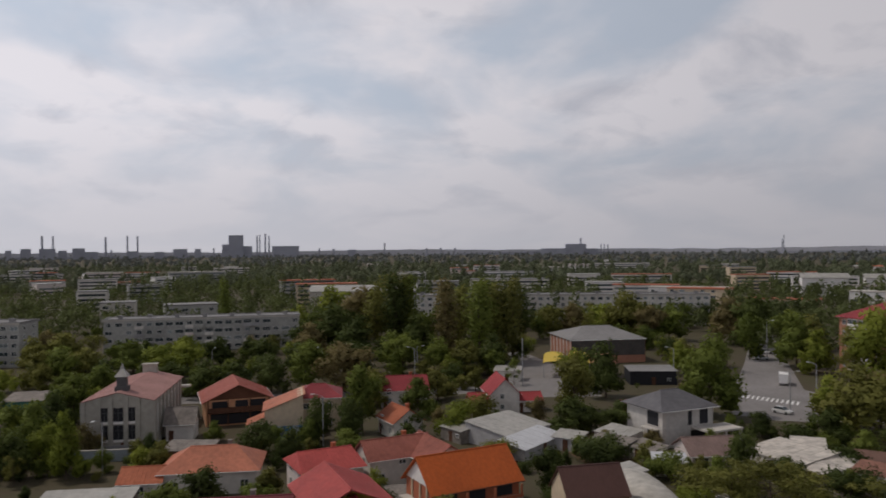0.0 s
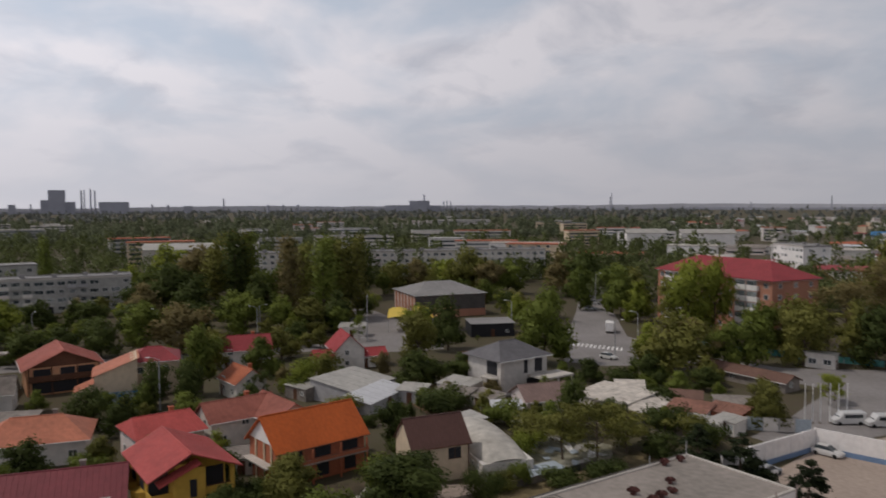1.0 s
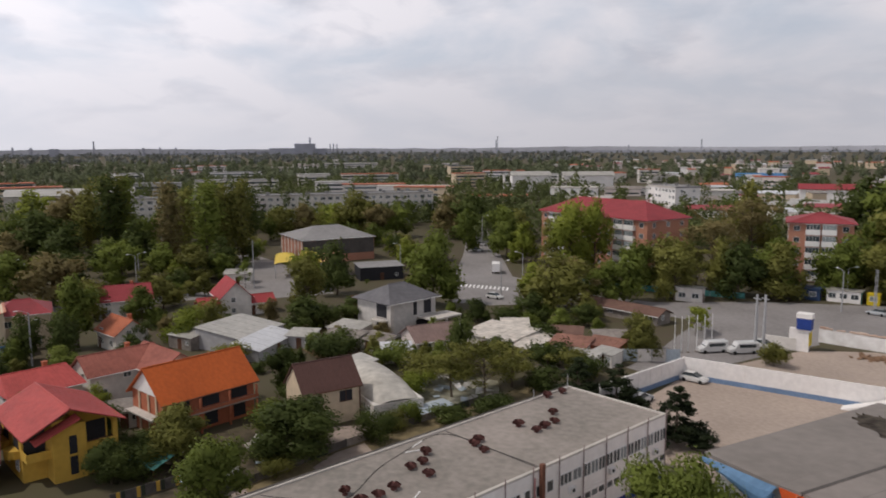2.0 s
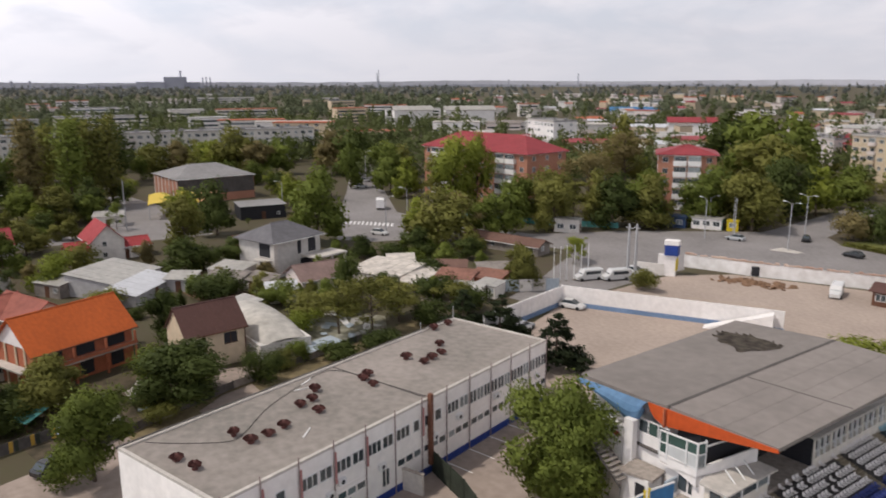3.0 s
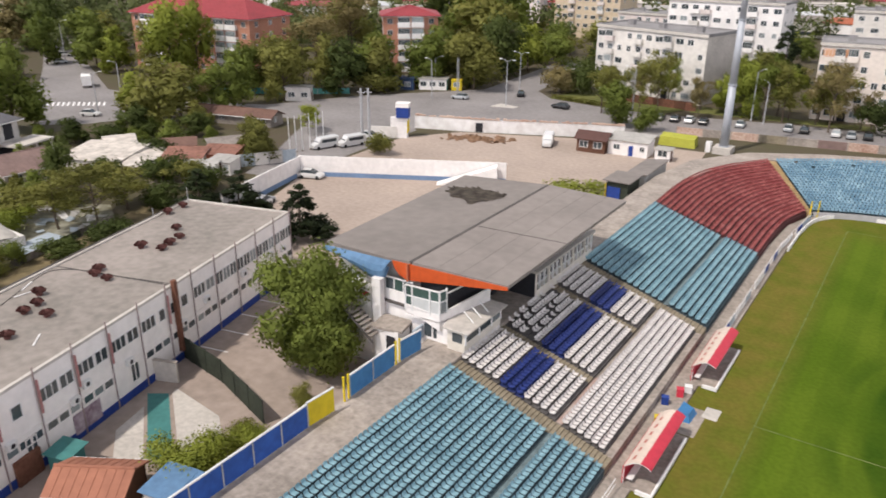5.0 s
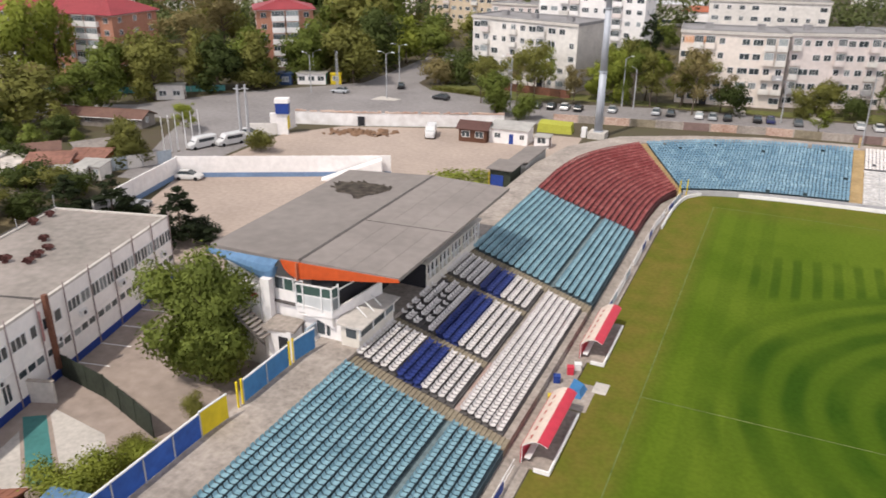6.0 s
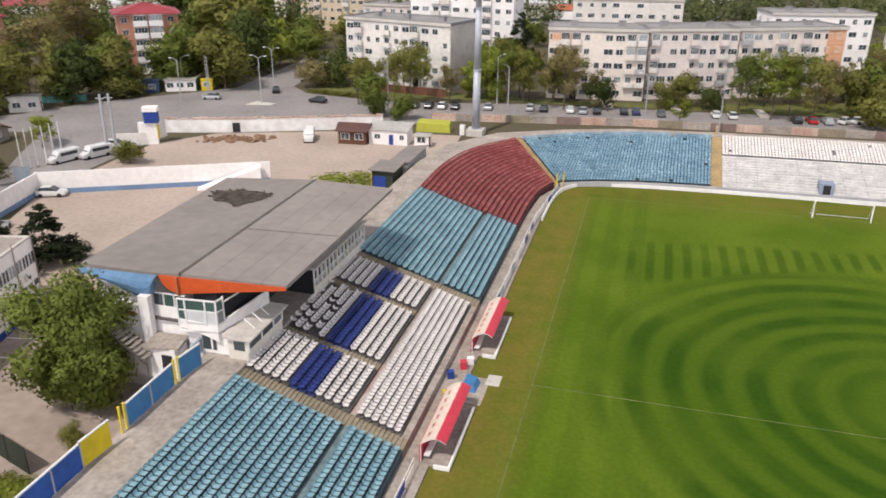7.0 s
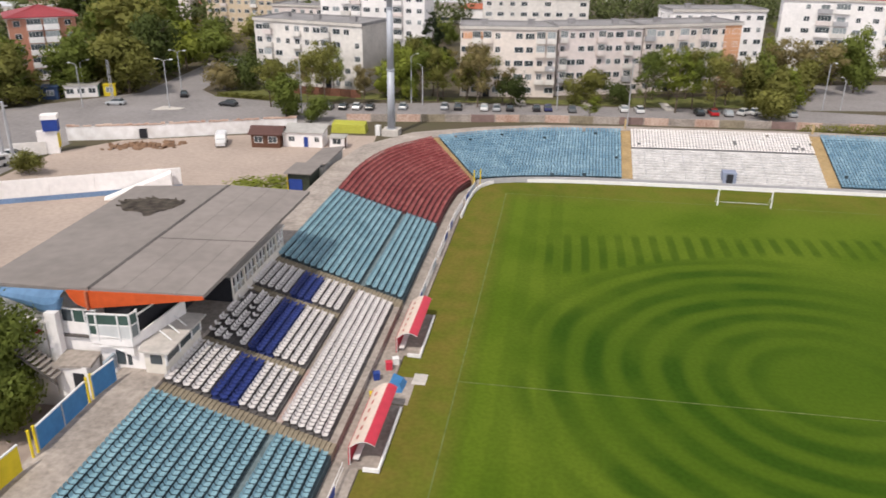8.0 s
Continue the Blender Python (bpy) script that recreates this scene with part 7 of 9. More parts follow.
tree(-76.1, -43.4, 6.8, 2.1, "conifer", "pine")
tree(-71.0, -40.7, 7.0, 2.0, "conifer", "pine")
tree(-58.4, -42.1, 7.4, 2.0, "conifer", "pine", where="in the stadium yard")
tree(-83.4, -44.2, 3.6, 1.64, "bush", "dark")
tree(-88.9, -46.7, 5.5, 2.56, "thin", "olive")
tree(-92.4, -17.6, 7.5, 1.14, "round", "olive")
tree(-95.6, -0.4, 5.9, 1.41, "thin", "fresh")
tree(-75.0, -4.3, 4.5, 1.06, "bush", "olive")
tree(-165.8, 95.9, 24.8, 0.92, "copse", "olive", where="beside the junction")
tree(-121.0, 35.1, 14.2, 0.92, "round", "olive", where="beside the junction")
tree(-114.1, 44.0, 14.2, 1.18, "round", "mid", where="beside the junction")
tree(-105.5, 55.2, 14.1, 1.05, "round", "mid", where="beside the junction")
tree(-93.7, 58.6, 14.3, 1.38, "round", "olive", where="beside the junction")
tree(-138.6, 130.7, 26.0, 1.27, "copse", "mid", where="beside the junction")
tree(-161.6, 152.5, 25.5, 1.12, "copse", "dark", where="beside the junction")
tree(-130.3, 141.2, 26.0, 0.98, "copse", "mid", where="beside the junction")
tree(-105.8, 113.2, 10.8, 1.63, "copse", "fresh", where="beside the junction")
tree(-105.1, 132.0, 10.4, 1.32, "copse", "mid", where="beside the junction")
tree(-122.7, 20.9, 13.7, 1.05, "round", "olive", where="beside the junction")
tree(-127.5, 3.6, 10.0, 1.39, "round", "mid", where="beside the junction")
tree(-111.3, 42.5, 13.8, 1.19, "round", "olive", where="beside the junction")
tree(-106.9, 60.0, 15.0, 1.19, "round", "mid", where="beside the junction")
tree(-101.0, 64.9, 12.9, 1.27, "round", "olive", where="beside the junction")
tree(-96.7, 77.8, 17.5, 1.10, "round", "dark", where="beside the junction")
tree(-95.3, 91.5, 13.5, 1.22, "copse", "fresh", where="beside the junction")
tree(-93.5, 107.0, 9.6, 1.59, "copse", "mid", where="beside the junction")
tree(-116.5, 102.0, 20.3, 1.39, "copse", "olive", where="beside the junction")
tree(-73.4, 67.0, 7.4, 1.09, "bush", "brown", where="by the flats")
tree(-69.5, 71.5, 8.2, 1.17, "bush", "dark", where="by the flats")
tree(-55.8, 50.7, 10.9, 1.22, "thin", "olive", where="beside the junction")
tree(-48.8, 40.9, 9.5, 1.07, "round", "mid", where="beside the junction")
tree(-41.8, 39.7, 5.8, 0.86, "bush", "mid", where="beside the junction")
tree(-44.3, 53.1, 15.1, 0.88, "thin", "olive", where="beside the junction")
tree(-47.9, 52.3, 12.2, 0.91, "thin", "olive", where="beside the junction")
tree(-36.5, 57.7, 9.4, 0.97, "thin", "brown", where="by the flats")
tree(-28.4, 65.8, 12.2, 0.85, "round", "fresh", where="by the flats")
tree(-24.6, 63.3, 12.0, 0.96, "thin", "mid", where="by the flats")
tree(-20.8, 64.0, 13.3, 1.05, "thin", "olive", where="by the flats")
tree(-30.0, 110.4, 16.1, 1.26, "conifer", "pine", where="by the flats")
tree(-11.2, 59.7, 14.1, 1.02, "thin", "brown", where="by the flats")
tree(-14.5, 65.3, 10.8, 1.07, "thin", "olive", where="by the flats")
tree(-3.8, 61.3, 7.2, 0.75, "bush", "dark", where="by the flats")
tree(10.3, 67.2, 5.7, 0.82, "bush", "olive", where="by the flats")
tree(13.2, 52.2, 5.2, 1.63, "thin", "fresh", where="beside the junction")
tree(19.2, 69.0, 5.5, 1.01, "bush", "dark", where="by the flats")
tree(25.4, 64.1, 12.2, 1.0, "thin", "mid", where="by the flats")
tree(31.8, 62.5, 14.4, 1.1, "thin", "fresh", where="by the flats")
tree(35.9, 66.3, 11.6, 1.16, "thin", "mid", where="by the flats")
tree(39.6, 61.2, 13.0, 1.0, "thin", "olive", where="by the flats")
tree(54.5, 82.7, 9.8, 1.27, "round", "mid", where="by the flats")
tree(49.7, 69.0, 10.4, 0.59, "bush", "olive", where="by the flats")
tree(50.8, 58.1, 7.5, 1.07, "bush", "olive", where="by the flats")
tree(50.5, 88.9, 7.4, 0.91, "bush", "dark", where="by the flats")
tree(66.9, 88.7, 13.8, 1.42, "thin", "brown", where="by the flats")
tree(62.5, 84.4, 9.1, 0.86, "bush", "olive", where="by the flats")
tree(78.5, 94.7, 16.7, 0.73, "round", "mid", where="by the flats")
tree(61.2, 94.8, 13.6, 1.12, "thin", "brown", where="by the flats")
tree(-34.8, 82.6, 8.4, 0.90, "round", "mid", where="by the flats")
tree(-31.8, -70.6, 2.1, 0.94, "bush", "olive", where="in the stadium yard")
tree(-32.7, -75.7, 1.5, 1.69, "bush", "olive", where="in the stadium yard")
tree(-32.9, -81.2, 2.7, 1.69, "bush", "fresh", where="in the stadium yard")
tree(-35.2, -7.8, 2.6, 3.2, "bush", "fresh", where="in the stadium yard")
tree(-31.6, -76.8, 2.1, 1.59, "bush", "fresh", where="in the stadium yard")
tree(-31.5, -80.9, 2.9, 1.53, "bush", "fresh", where="in the stadium yard")


GROVE = []


def scatter(count, x0, y0, x1, y1, low, high, avoid, seed):
    """Trees and shrubs that fill the gardens between the houses; the far ones wait in GROVE to be joined."""
    rng = random.Random(seed)
    made = 0
    while made < count:
        x, y = rng.uniform(x0, x1), rng.uniform(y0, y1)
        if any(math.hypot(x - a, y - b) < r for a, b, r in avoid):
            continue
        far = math.hypot(x - 7, y + 109)
        kind = rng.choices(("round" if far < 190 else "copse", "bush", "thin"), (6, 3, 2))[0]
        spot = (x, y, rng.uniform(low, high) * (0.5 if kind == "bush" else 1), rng.uniform(0.9, 1.3), kind, rng.choices(("mid", "olive", "dark", "fresh", "brown"), (5, 3, 3, 3, 1))[0])
        if far > 225:
            GROVE.append(spot)
        else:
            tree(*spot)
        made += 1


def grove():
    """The trees past the first streets, joined by the colour of their leaves."""
    rng = random.Random(41)
    for hue in ("mid", "olive", "dark", "fresh", "brown"):
        s = Shape()
        s.n = []
        for x, y, h, wide, kind, leaf in GROVE:
            if leaf != hue:
                continue
            shape = KINDS[kind, rng.randrange(3)][2]
            k = h / (8.2 if kind == "bush" else 10.0)
            a = rng.uniform(0, 2 * math.pi)
            c, d = math.cos(a), math.sin(a)
            n = 3 * 1250
            s.add([(x + k * wide * (c * u - d * v), y + k * wide * (d * u + c * v), k * w) for u, v, w in shape.v[:n]], shape.f[: n // 3])
            s.n += [Vector((c * q.x - d * q.y, d * q.x + c * q.y, q.z)) for q in shape.n[:n]]
            before = len(s.v)
            s.tube((x, y, -0.2), (x, y, h * 0.7), 0.2 * k, 0.07 * k, 5, slot=1)
            s.n += [(Vector(p) - Vector((x, y, p[2]))).normalized() for p in s.v[before:]]
        me = s.mesh("grove", [M["leaf_" + hue], M["bark"]], True)
        me.normals_split_custom_set_from_vertices(s.n)
        place("grove", me, None, None, f"grove of {HUES[hue]} trees past the first streets", category="trees", kind="stuff")


scatter(70, -265, -200, -185, -30, 5, 7.6, [(-230, -26, 20), (-206, -47, 12), (-186, -27, 9), (-176, -175, 10), (-265, -155, 9), (-264, -180, 9), (-266, -130, 9), (-197, -63, 7)], 2)
scatter(34, -185, -170, -130, -60, 3.5, 6, [(-151, -148, 17), (-158, -129, 13), (-160, -73, 12), (-170, -94, 9), (-141, -97, 6), (-150, -116, 10), (-176, -175, 10), (-134, -145, 5)], 3)
scatter(60, -335, -150, -275, 90, 8, 13, [], 4)
scatter(44, -250, 60, -125, 150, 6, 10, [(-173, 45, 28), (-112, 60, 14), (-180, 72, 16), (-150, 66, 12)], 5)
scatter(40, -260, 95, -60, 200, 8, 13, [(-152, 196, 14), (-114, 174, 18), (-80, 149, 14), (-290, 166, 20)], 6)
scatter(40, -60, 98, 110, 175, 6, 10, [(-50, 126, 18), (50, 126, 18), (90, 128, 22), (-3, 156, 20)], 7)
scatter(60, -330, -290, -190, -190, 5, 8, [(-265, -232, 22), (-270, -190, 8)], 9)
scatter(45, -180, -120, -95, -20, 2.2, 4.2, [(-94, -91, 9), (-130, -46, 10), (-160, -73, 11), (-170, -94, 9), (-141, -97, 6), (-152, -116, 10), (-108, -110, 8), (-114, -97, 9), (-128, -79, 10), (-88, -108, 10), (-86, -77, 7), (-90, -68, 14), (-122, -40, 8), (-107, -37, 9), (-110, -48, 6), (-148, -46, 5), (-150, -14, 12), (-135, -15, 14)], 10)
scatter(16, -128, -66, -92, -16, 2.5, 4.5, [(-130, -46, 10), (-110, -48, 6), (-107, -37, 8), (-101, -33, 6), (-120, -62, 5), (-126, -58, 5), (-116, -57, 5), (-108, -57, 4), (-122, -40, 6), (-97, -19, 6), (-93, -24, 5), (-103, -66, 5), (-90, -68, 14)], 8)
scatter(44, -185, -195, -118, -160, 5, 9, [(-176, -175, 10)], 11)
scatter(16, -135, -160, -100, -139, 3, 5.5, [(-112, -128, 10), (-110, -137, 5), (-134, -145, 5), (-130, -148, 4), (-138, -148, 8)], 12)

for x, y, h, w, leaf in ((-92, -104, 5.5, 1.4, "dark"), (-99, -112, 6, 1.3, "olive"), (-97, -120, 5, 1.5, "mid"), (-79, -104, 5.0, 1.5, "dark"), (-84, -83.5, 4.5, 1.5, "mid"), (-101, -96, 6, 1.2, "olive"), (-100, -86, 5, 1.4, "dark"),
                         (-98, -72, 4, 1.6, "olive"), (-93, -78, 4.5, 1.4, "dark"), (-102, -127, 6.5, 1.3, "dark"), (-104, -119, 5, 1.4, "olive"), (-121, -117, 7, 1.2, "dark"), (-122, -107, 6, 1.3, "mid"), (-126, -122, 7, 1.3, "dark"),
                         (-96, -131, 6, 1.4, "mid"), (-119, -137, 6, 1.3, "olive"), (-125, -97, 6, 1.3, "dark"), (-101, -104, 5, 1.2, "fresh"), (-110, -88, 5, 1.4, "dark"), (-118, -83, 4.5, 1.4, "olive"), (-76, -57, 3.5, 1.5, "dark"), (-95, -52, 5, 1.4, "olive"), (-100, -53, 5, 1.3, "mid")):
    tree(x, y, h, w, "round" if h > 4.6 else "bush", leaf)
scatter(22, -262, -18, -196, 2, 6, 10, [(-230, -26, 20), (-220, 26, 16), (-206, -47, 12)], 31)
for x, y, h, leaf in ((62, 108, 10, "mid"), (70, 112, 9, "brown"), (76, 104, 11, "olive"), (84, 113, 9, "mid"), (92, 112, 10, "brown"), (100, 108, 11, "dark"), (-60, 68, 8, "olive"), (-52, 66, 9, "brown"), (14, 70, 8, "olive"), (-6, 64, 9, "brown"), (44, 72, 11, "brown"), (57, 76, 9, "olive")):
    tree(x, y, h, 1.2, "thin" if leaf == "brown" else "round", leaf, where="by the flats")
for x, y, h, w, leaf in ((-98, -43, 5, 1.5, "dark"), (-92, -37, 4.4, 1.5, "dark"), (-86, -35, 4.2, 1.4, "olive"), (-104, -29, 4.6, 1.4, "dark"), (-109, -22, 5.5, 1.4, "mid"), (-116, -10, 6, 1.4, "olive"), (-121, -21, 6.5, 1.4, "dark"), (-112, -14, 5, 1.5, "dark"), (-90, -62, 3.6, 1.3, "fresh"), (-127, -30, 5, 1.5, "dark"), (-117, -28, 4.6, 1.5, "dark")):
    tree(x, y, h, w, "round" if h > 4.7 else "bush", leaf)
# Shade over this belt is given by colour: mostly the dark leaf.
for x, y, h, w, leaf in ((-262, -182, 6, 1.3, "dark"), (-258, -172, 6.5, 1.4, "dark"), (-255, -164, 6, 1.4, "olive"), (-252, -158, 8.5, 1.5, "fresh"), (-258, -148, 6, 1.4, "dark"), (-259, -139, 6.5, 1.3, "dark"), (-262, -131, 7, 1.2, "olive"), (-264, -120, 12, 1.3, "dark"),
                         (-262, -110, 17, 1.2, "dark"), (-250, -118, 12, 1.4, "brown"), (-244, -104, 13, 1.4, "dark"), (-236, -132, 9, 1.5, "dark"), (-240, -146, 9, 1.5, "dark"), (-232, -160, 8, 1.5, "mid"), (-222, -120, 9, 1.6, "dark"), (-214, -104, 10, 1.6, "dark"), (-226, -92, 11, 1.5, "mid"),
                         (-238, -84, 15, 1.2, "dark"), (-204, -128, 8, 1.6, "dark"), (-250, -204, 8, 1.4, "olive"), (-240, -214, 7, 1.4, "mid"), (-262, -206, 9, 1.4, "brown")):
    tree(x, y, h, w, "copse", leaf, where="behind the church")
for x, y, h, w, leaf in ((-272, -88, 27, 1.5, "dark"), (-276, -83, 25, 1.4, "mid"), (-300, -65, 22, 1.7, "dark"), (-289, -61, 21, 1.5, "dark"), (-283, -54, 23, 1.6, "olive"), (-287, -49, 22, 1.6, "dark"), (-276, -45, 24, 1.7, "dark"), (-284, -38, 21, 1.6, "dark"), (-282, -95, 20, 1.8, "olive")):
    tree(x, y, h, w, "poplar", leaf, where="before the long pale block")
for x, y, h, w, leaf in ((-291, -24, 13, 1.3, "olive"), (-293, -14, 14, 1.3, "brown"), (-286, -3, 14, 1.3, "fresh"), (-279, 4, 19, 1.1, "olive"), (-269, 8, 14, 1.3, "brown"), (-271, 17, 14, 1.3, "mid"), (-257, 34, 18, 1.2, "brown"), (-248, 38, 19, 1.1, "dark"), (-225, 38, 15, 1.2, "mid"), (-218, 41, 14, 1.2, "olive"),
                         (-206, -187, 10, 1.3, "olive"), (-207, -181, 11, 1.3, "mid"), (-209, -176, 10.5, 1.2, "olive"), (-196, -168, 9, 1.4, "dark")):
    tree(x, y, h, w, "copse", leaf, where="before the long pale block" if y > -100 else "behind the church")
for x, y, h, w, kind, leaf in ((-50.3, 66.5, 11, 1.0, "thin", "olive"), (-46.5, 67.5, 12, 0.9, "thin", "fresh"), (-30.5, 70.5, 13, 1.0, "thin", "fresh"), (-27, 69.5, 14, 1.0, "thin", "olive"), (-23, 70, 12, 1.0, "thin", "mid"), (-33, 66, 9, 1.1, "round", "fresh"), (-20, 66.5, 11, 1.1, "thin", "fresh"),
                               (-14.5, 68.2, 13, 1.1, "thin", "brown"), (-11.5, 68.6, 12, 1.2, "thin", "olive"), (28, 75, 12, 1.1, "thin", "mid"), (32, 76.5, 13, 1.1, "thin", "fresh"), (36, 78, 13, 1.1, "thin", "olive"), (41, 78, 12, 1.1, "thin", "mid"), (-38.5, 66, 8, 1.0, "thin", "brown"), (53.5, 67, 10, 1.2, "round", "olive"), (57, 73, 9, 1.3, "round", "fresh"), (47, 84, 11, 1.2, "thin", "brown")):
    tree(x, y, h, w, kind, leaf, where="by the flats")
tree(-124, -155.5, 8.5, 0.9, "round", "fresh")
tree(-121, -160, 7.5, 1.2, "round", "dark")
grove()
# ---- the town and woods beyond, out to the horizon ----


def sector(rng, near, far, low=-24, high=120):
    a, d = radians(rng.uniform(low, high)), near * (far / near) ** rng.random()
    return EYE[0] - d * math.sin(a), EYE[1] + d * math.cos(a), d, math.degrees(a)


def far_woods():
    rng = random.Random(5)
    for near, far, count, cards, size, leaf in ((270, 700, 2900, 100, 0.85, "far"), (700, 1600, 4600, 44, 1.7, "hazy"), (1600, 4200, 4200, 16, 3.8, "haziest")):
        s = Shape()
        s.n = []
        for _ in range(count):
            x, y, d, a = sector(rng, near, far)
            if d < 330 and (a > 60 or -40 < x < 110) or 5 < a < 52 and rng.random() < (0.35 if d < 380 else 0.62):
                continue
            # trees stand in groves, with thinner ground between them
            if noise.noise(Vector((x * 0.011, y * 0.011, 3.0))) < rng.uniform(-0.9, 0.0):
                continue
            h, w = rng.uniform(7, 14), rng.uniform(3.0, 6.2)
            if rng.random() < 0.1:
                h, w = rng.uniform(15, 23), rng.uniform(1.6, 2.6)
            lobes = [Vector((rng.uniform(-0.5, 0.5) * w, rng.uniform(-0.5, 0.5) * w, rng.uniform(-0.12, 0.12) * h)) for _k in range(3)]
            for k in range(cards):
                g = Vector((rng.gauss(0, 1), rng.gauss(0, 1), rng.gauss(0, 1))).normalized()
                c = lobes[k % 3]
                p = Vector((x + c.x + g.x * w * 0.7, y + c.y + g.y * w * 0.7, max(0.3, h * (0.56 + 0.34 * g.z) + c.z)))
                u = Vector((rng.gauss(0, 1), rng.gauss(0, 1), rng.gauss(0, 1))).normalized()
                v = u.orthogonal().normalized()
                k = rng.uniform(0.6, 1.3) * size
                if u.cross(v).dot(g) < 0:
                    v = -v
                s.add([p - u * k, p + u * k * 0.8 - v * k * 0.4, p + v * k], [(0, 1, 2)])
                s.n += [(g + Vector((0, 0, 0.25))).normalized()] * 3
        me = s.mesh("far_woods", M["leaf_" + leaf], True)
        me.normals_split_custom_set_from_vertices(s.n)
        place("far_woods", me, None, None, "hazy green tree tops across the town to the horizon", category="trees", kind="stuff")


far_woods()


def far_town():
    """Blocks of flats and low halls among the far trees, paler with distance."""
    rng = random.Random(21)
    spots = []
    while len(spots) < 70:
        x, y, d, a = sector(rng, 400, 1900, -22, 116)
        if a < 30 and d > 1400:
            continue
        long, high = rng.uniform(14, 40), rng.choice((8, 11, 12.5, 14)) * (0.6 if a < 60 and rng.random() < 0.6 else 1)
        spots.append((x, y, d, a + rng.choice((0, 0, 8, -12, 20)), long, high, rng.choice(("old_white", "pink_white", "block_grey", "white_wall", "cream", "pale_concrete"))))
    # the slabs that stand clear of the trees
    for x, y, long, wall in ((-829, -421, 60, "old_white"), (-648, -341, 26, "block_grey"), (-660, -306, 30, "old_white"), (-466, -252, 17, "old_white"), (-360, -209, 15, "pale_concrete"), (-545, -240, 24, "block_grey"), (-864, -321, 36, "old_white"),
                             (-864, -262, 60, "block_grey"), (-1027, -247, 46, "old_white"), (-338, -172, 22, "block_grey"), (-490, 70, 26, "white_wall"), (-408, 90, 44, "white_wall"), (-626, 292, 40, "white_wall"),
                             (-527, 257, 46, "white_wall"), (-343, 160, 26, "white_wall"), (-444, 80, 40, "old_white"), (-742, 60, 50, "white_wall"), (-1063, 302, 80, "old_white"), (-560, 20, 60, "old_white"), (-620, 150, 50, "old_white")):
        d = math.hypot(x - EYE[0], y - EYE[1])
        spots.append((x, y, d, math.degrees(math.atan2(EYE[0] - x, y - EYE[1])) + rng.choice((0, 5, -6)), long, 12.0, wall))
    for x, y, d, turn, long, high, wall in spots:
        b = thing("distant_block", pose(x, y, 0, 0, 0, turn), f"distant {'pale' if wall != 'block_grey' else 'grey'} flat-roofed block among trees", "building", "distant blocks")
        part("wall", Shape().box(-long / 2, 0, -0.5, long / 2, 12, high), M[wall], b)
        part("roof", Shape().box(-long / 2 - 0.3, -0.3, high, long / 2 + 0.3, 12.3, high + 0.5), M[rng.choice(("roof_grey", "pale_concrete", "tin", "roof_grey", "pale_concrete", "roof_terracotta"))], b)
        for f in range(int(high / 2.8)):
            z = 1.0 + 2.8 * f
            if d < 480:
                n = int(long / 4.5)
                for i in range(n):
                    if rng.random() < 0.85:
                        window(b, -long / 2 + (i + 0.5) * long / n, 0, z, 0, rng.choice((1.9, 2.6)), 1.4, 2)
            else:
                part("window_band", Shape().box(-long / 2 + 1.2, -0.06, z, long / 2 - 1.2, 0.02, z + 1.3), M["glass"], b)


far_town()


def low_quarter():
    """Low pale houses and workshops that crowd the far quarter beyond the junction."""
    rng = random.Random(77)
    for _ in range(235):
        x, y, d, a = sector(rng, 330, 1700, 4, 54)
        long, deep, high = rng.uniform(8, 26), rng.uniform(7, 12), rng.uniform(4, 9)
        b = thing("distant_house", pose(x, y, 0, 0, 0, a + rng.choice((0, 10, -15, 30))), "distant pale low house with a light roof", "house", "distant houses")
        part("wall", Shape().box(-long / 2, 0, -0.5, long / 2, deep, high), M[rng.choice(("old_white", "white_wall", "pink_white", "cream"))], b)
        q = [(-long / 2 - 0.4, -0.4, high), (long / 2 + 0.4, -0.4, high), (long / 2 + 0.4, deep + 0.4, high + rng.uniform(0.3, 2.0)), (-long / 2 - 0.4, deep + 0.4, high + 1.0)]
        part("roof", Shape().slab(q, 0.25), M[rng.choice(("tin", "tin_bright", "pale_concrete", "asbestos", "roof_terracotta", "roof_red", "tin"))], b)
        if d < 750:
            part("window_band", Shape().box(-long / 2 + 1, -0.06, 1.2, long / 2 - 1, 0.02, 2.4), M["glass"], b)


low_quarter()


def far_hall(x, y, turn, long, deep, high, wall, roof, label):
    b = thing("distant_hall", pose(x, y, 0, 0, 0, turn), label, "building", "distant blocks")
    part("wall", Shape().box(-long / 2, 0, -0.5, long / 2, deep, high), M[wall], b)
    part("roof", Shape().slab([(-long / 2 - 1, -1, high), (long / 2 + 1, -1, high), (long / 2 + 1, deep / 2, high + 3), (-long / 2 - 1, deep / 2, high + 3)], 0.3).slab([(long / 2 + 1, deep + 1, high), (-long / 2 - 1, deep + 1, high), (-long / 2 - 1, deep / 2, high + 3), (long / 2 + 1, deep / 2, high + 3)], 0.3), M[roof], b)


far_hall(-470, 470, 40, 45, 24, 7, "white_wall", "blue_paint", "distant white hall under a blue roof")
far_hall(-490, 232, 65, 30, 14, 13, "white_wall", "tin", "distant white slab of flats")
far_hall(-486, 285, 60, 40, 14, 12, "white_wall", "tin", "distant long white slab of flats")
far_hall(-300, 330, 40, 40, 16, 8, "white_wall", "roof_red", "distant white house under a red roof")
far_hall(-430, -95, 82, 60, 22, 12, "pale_concrete", "tin", "distant pale dome-roofed hall")


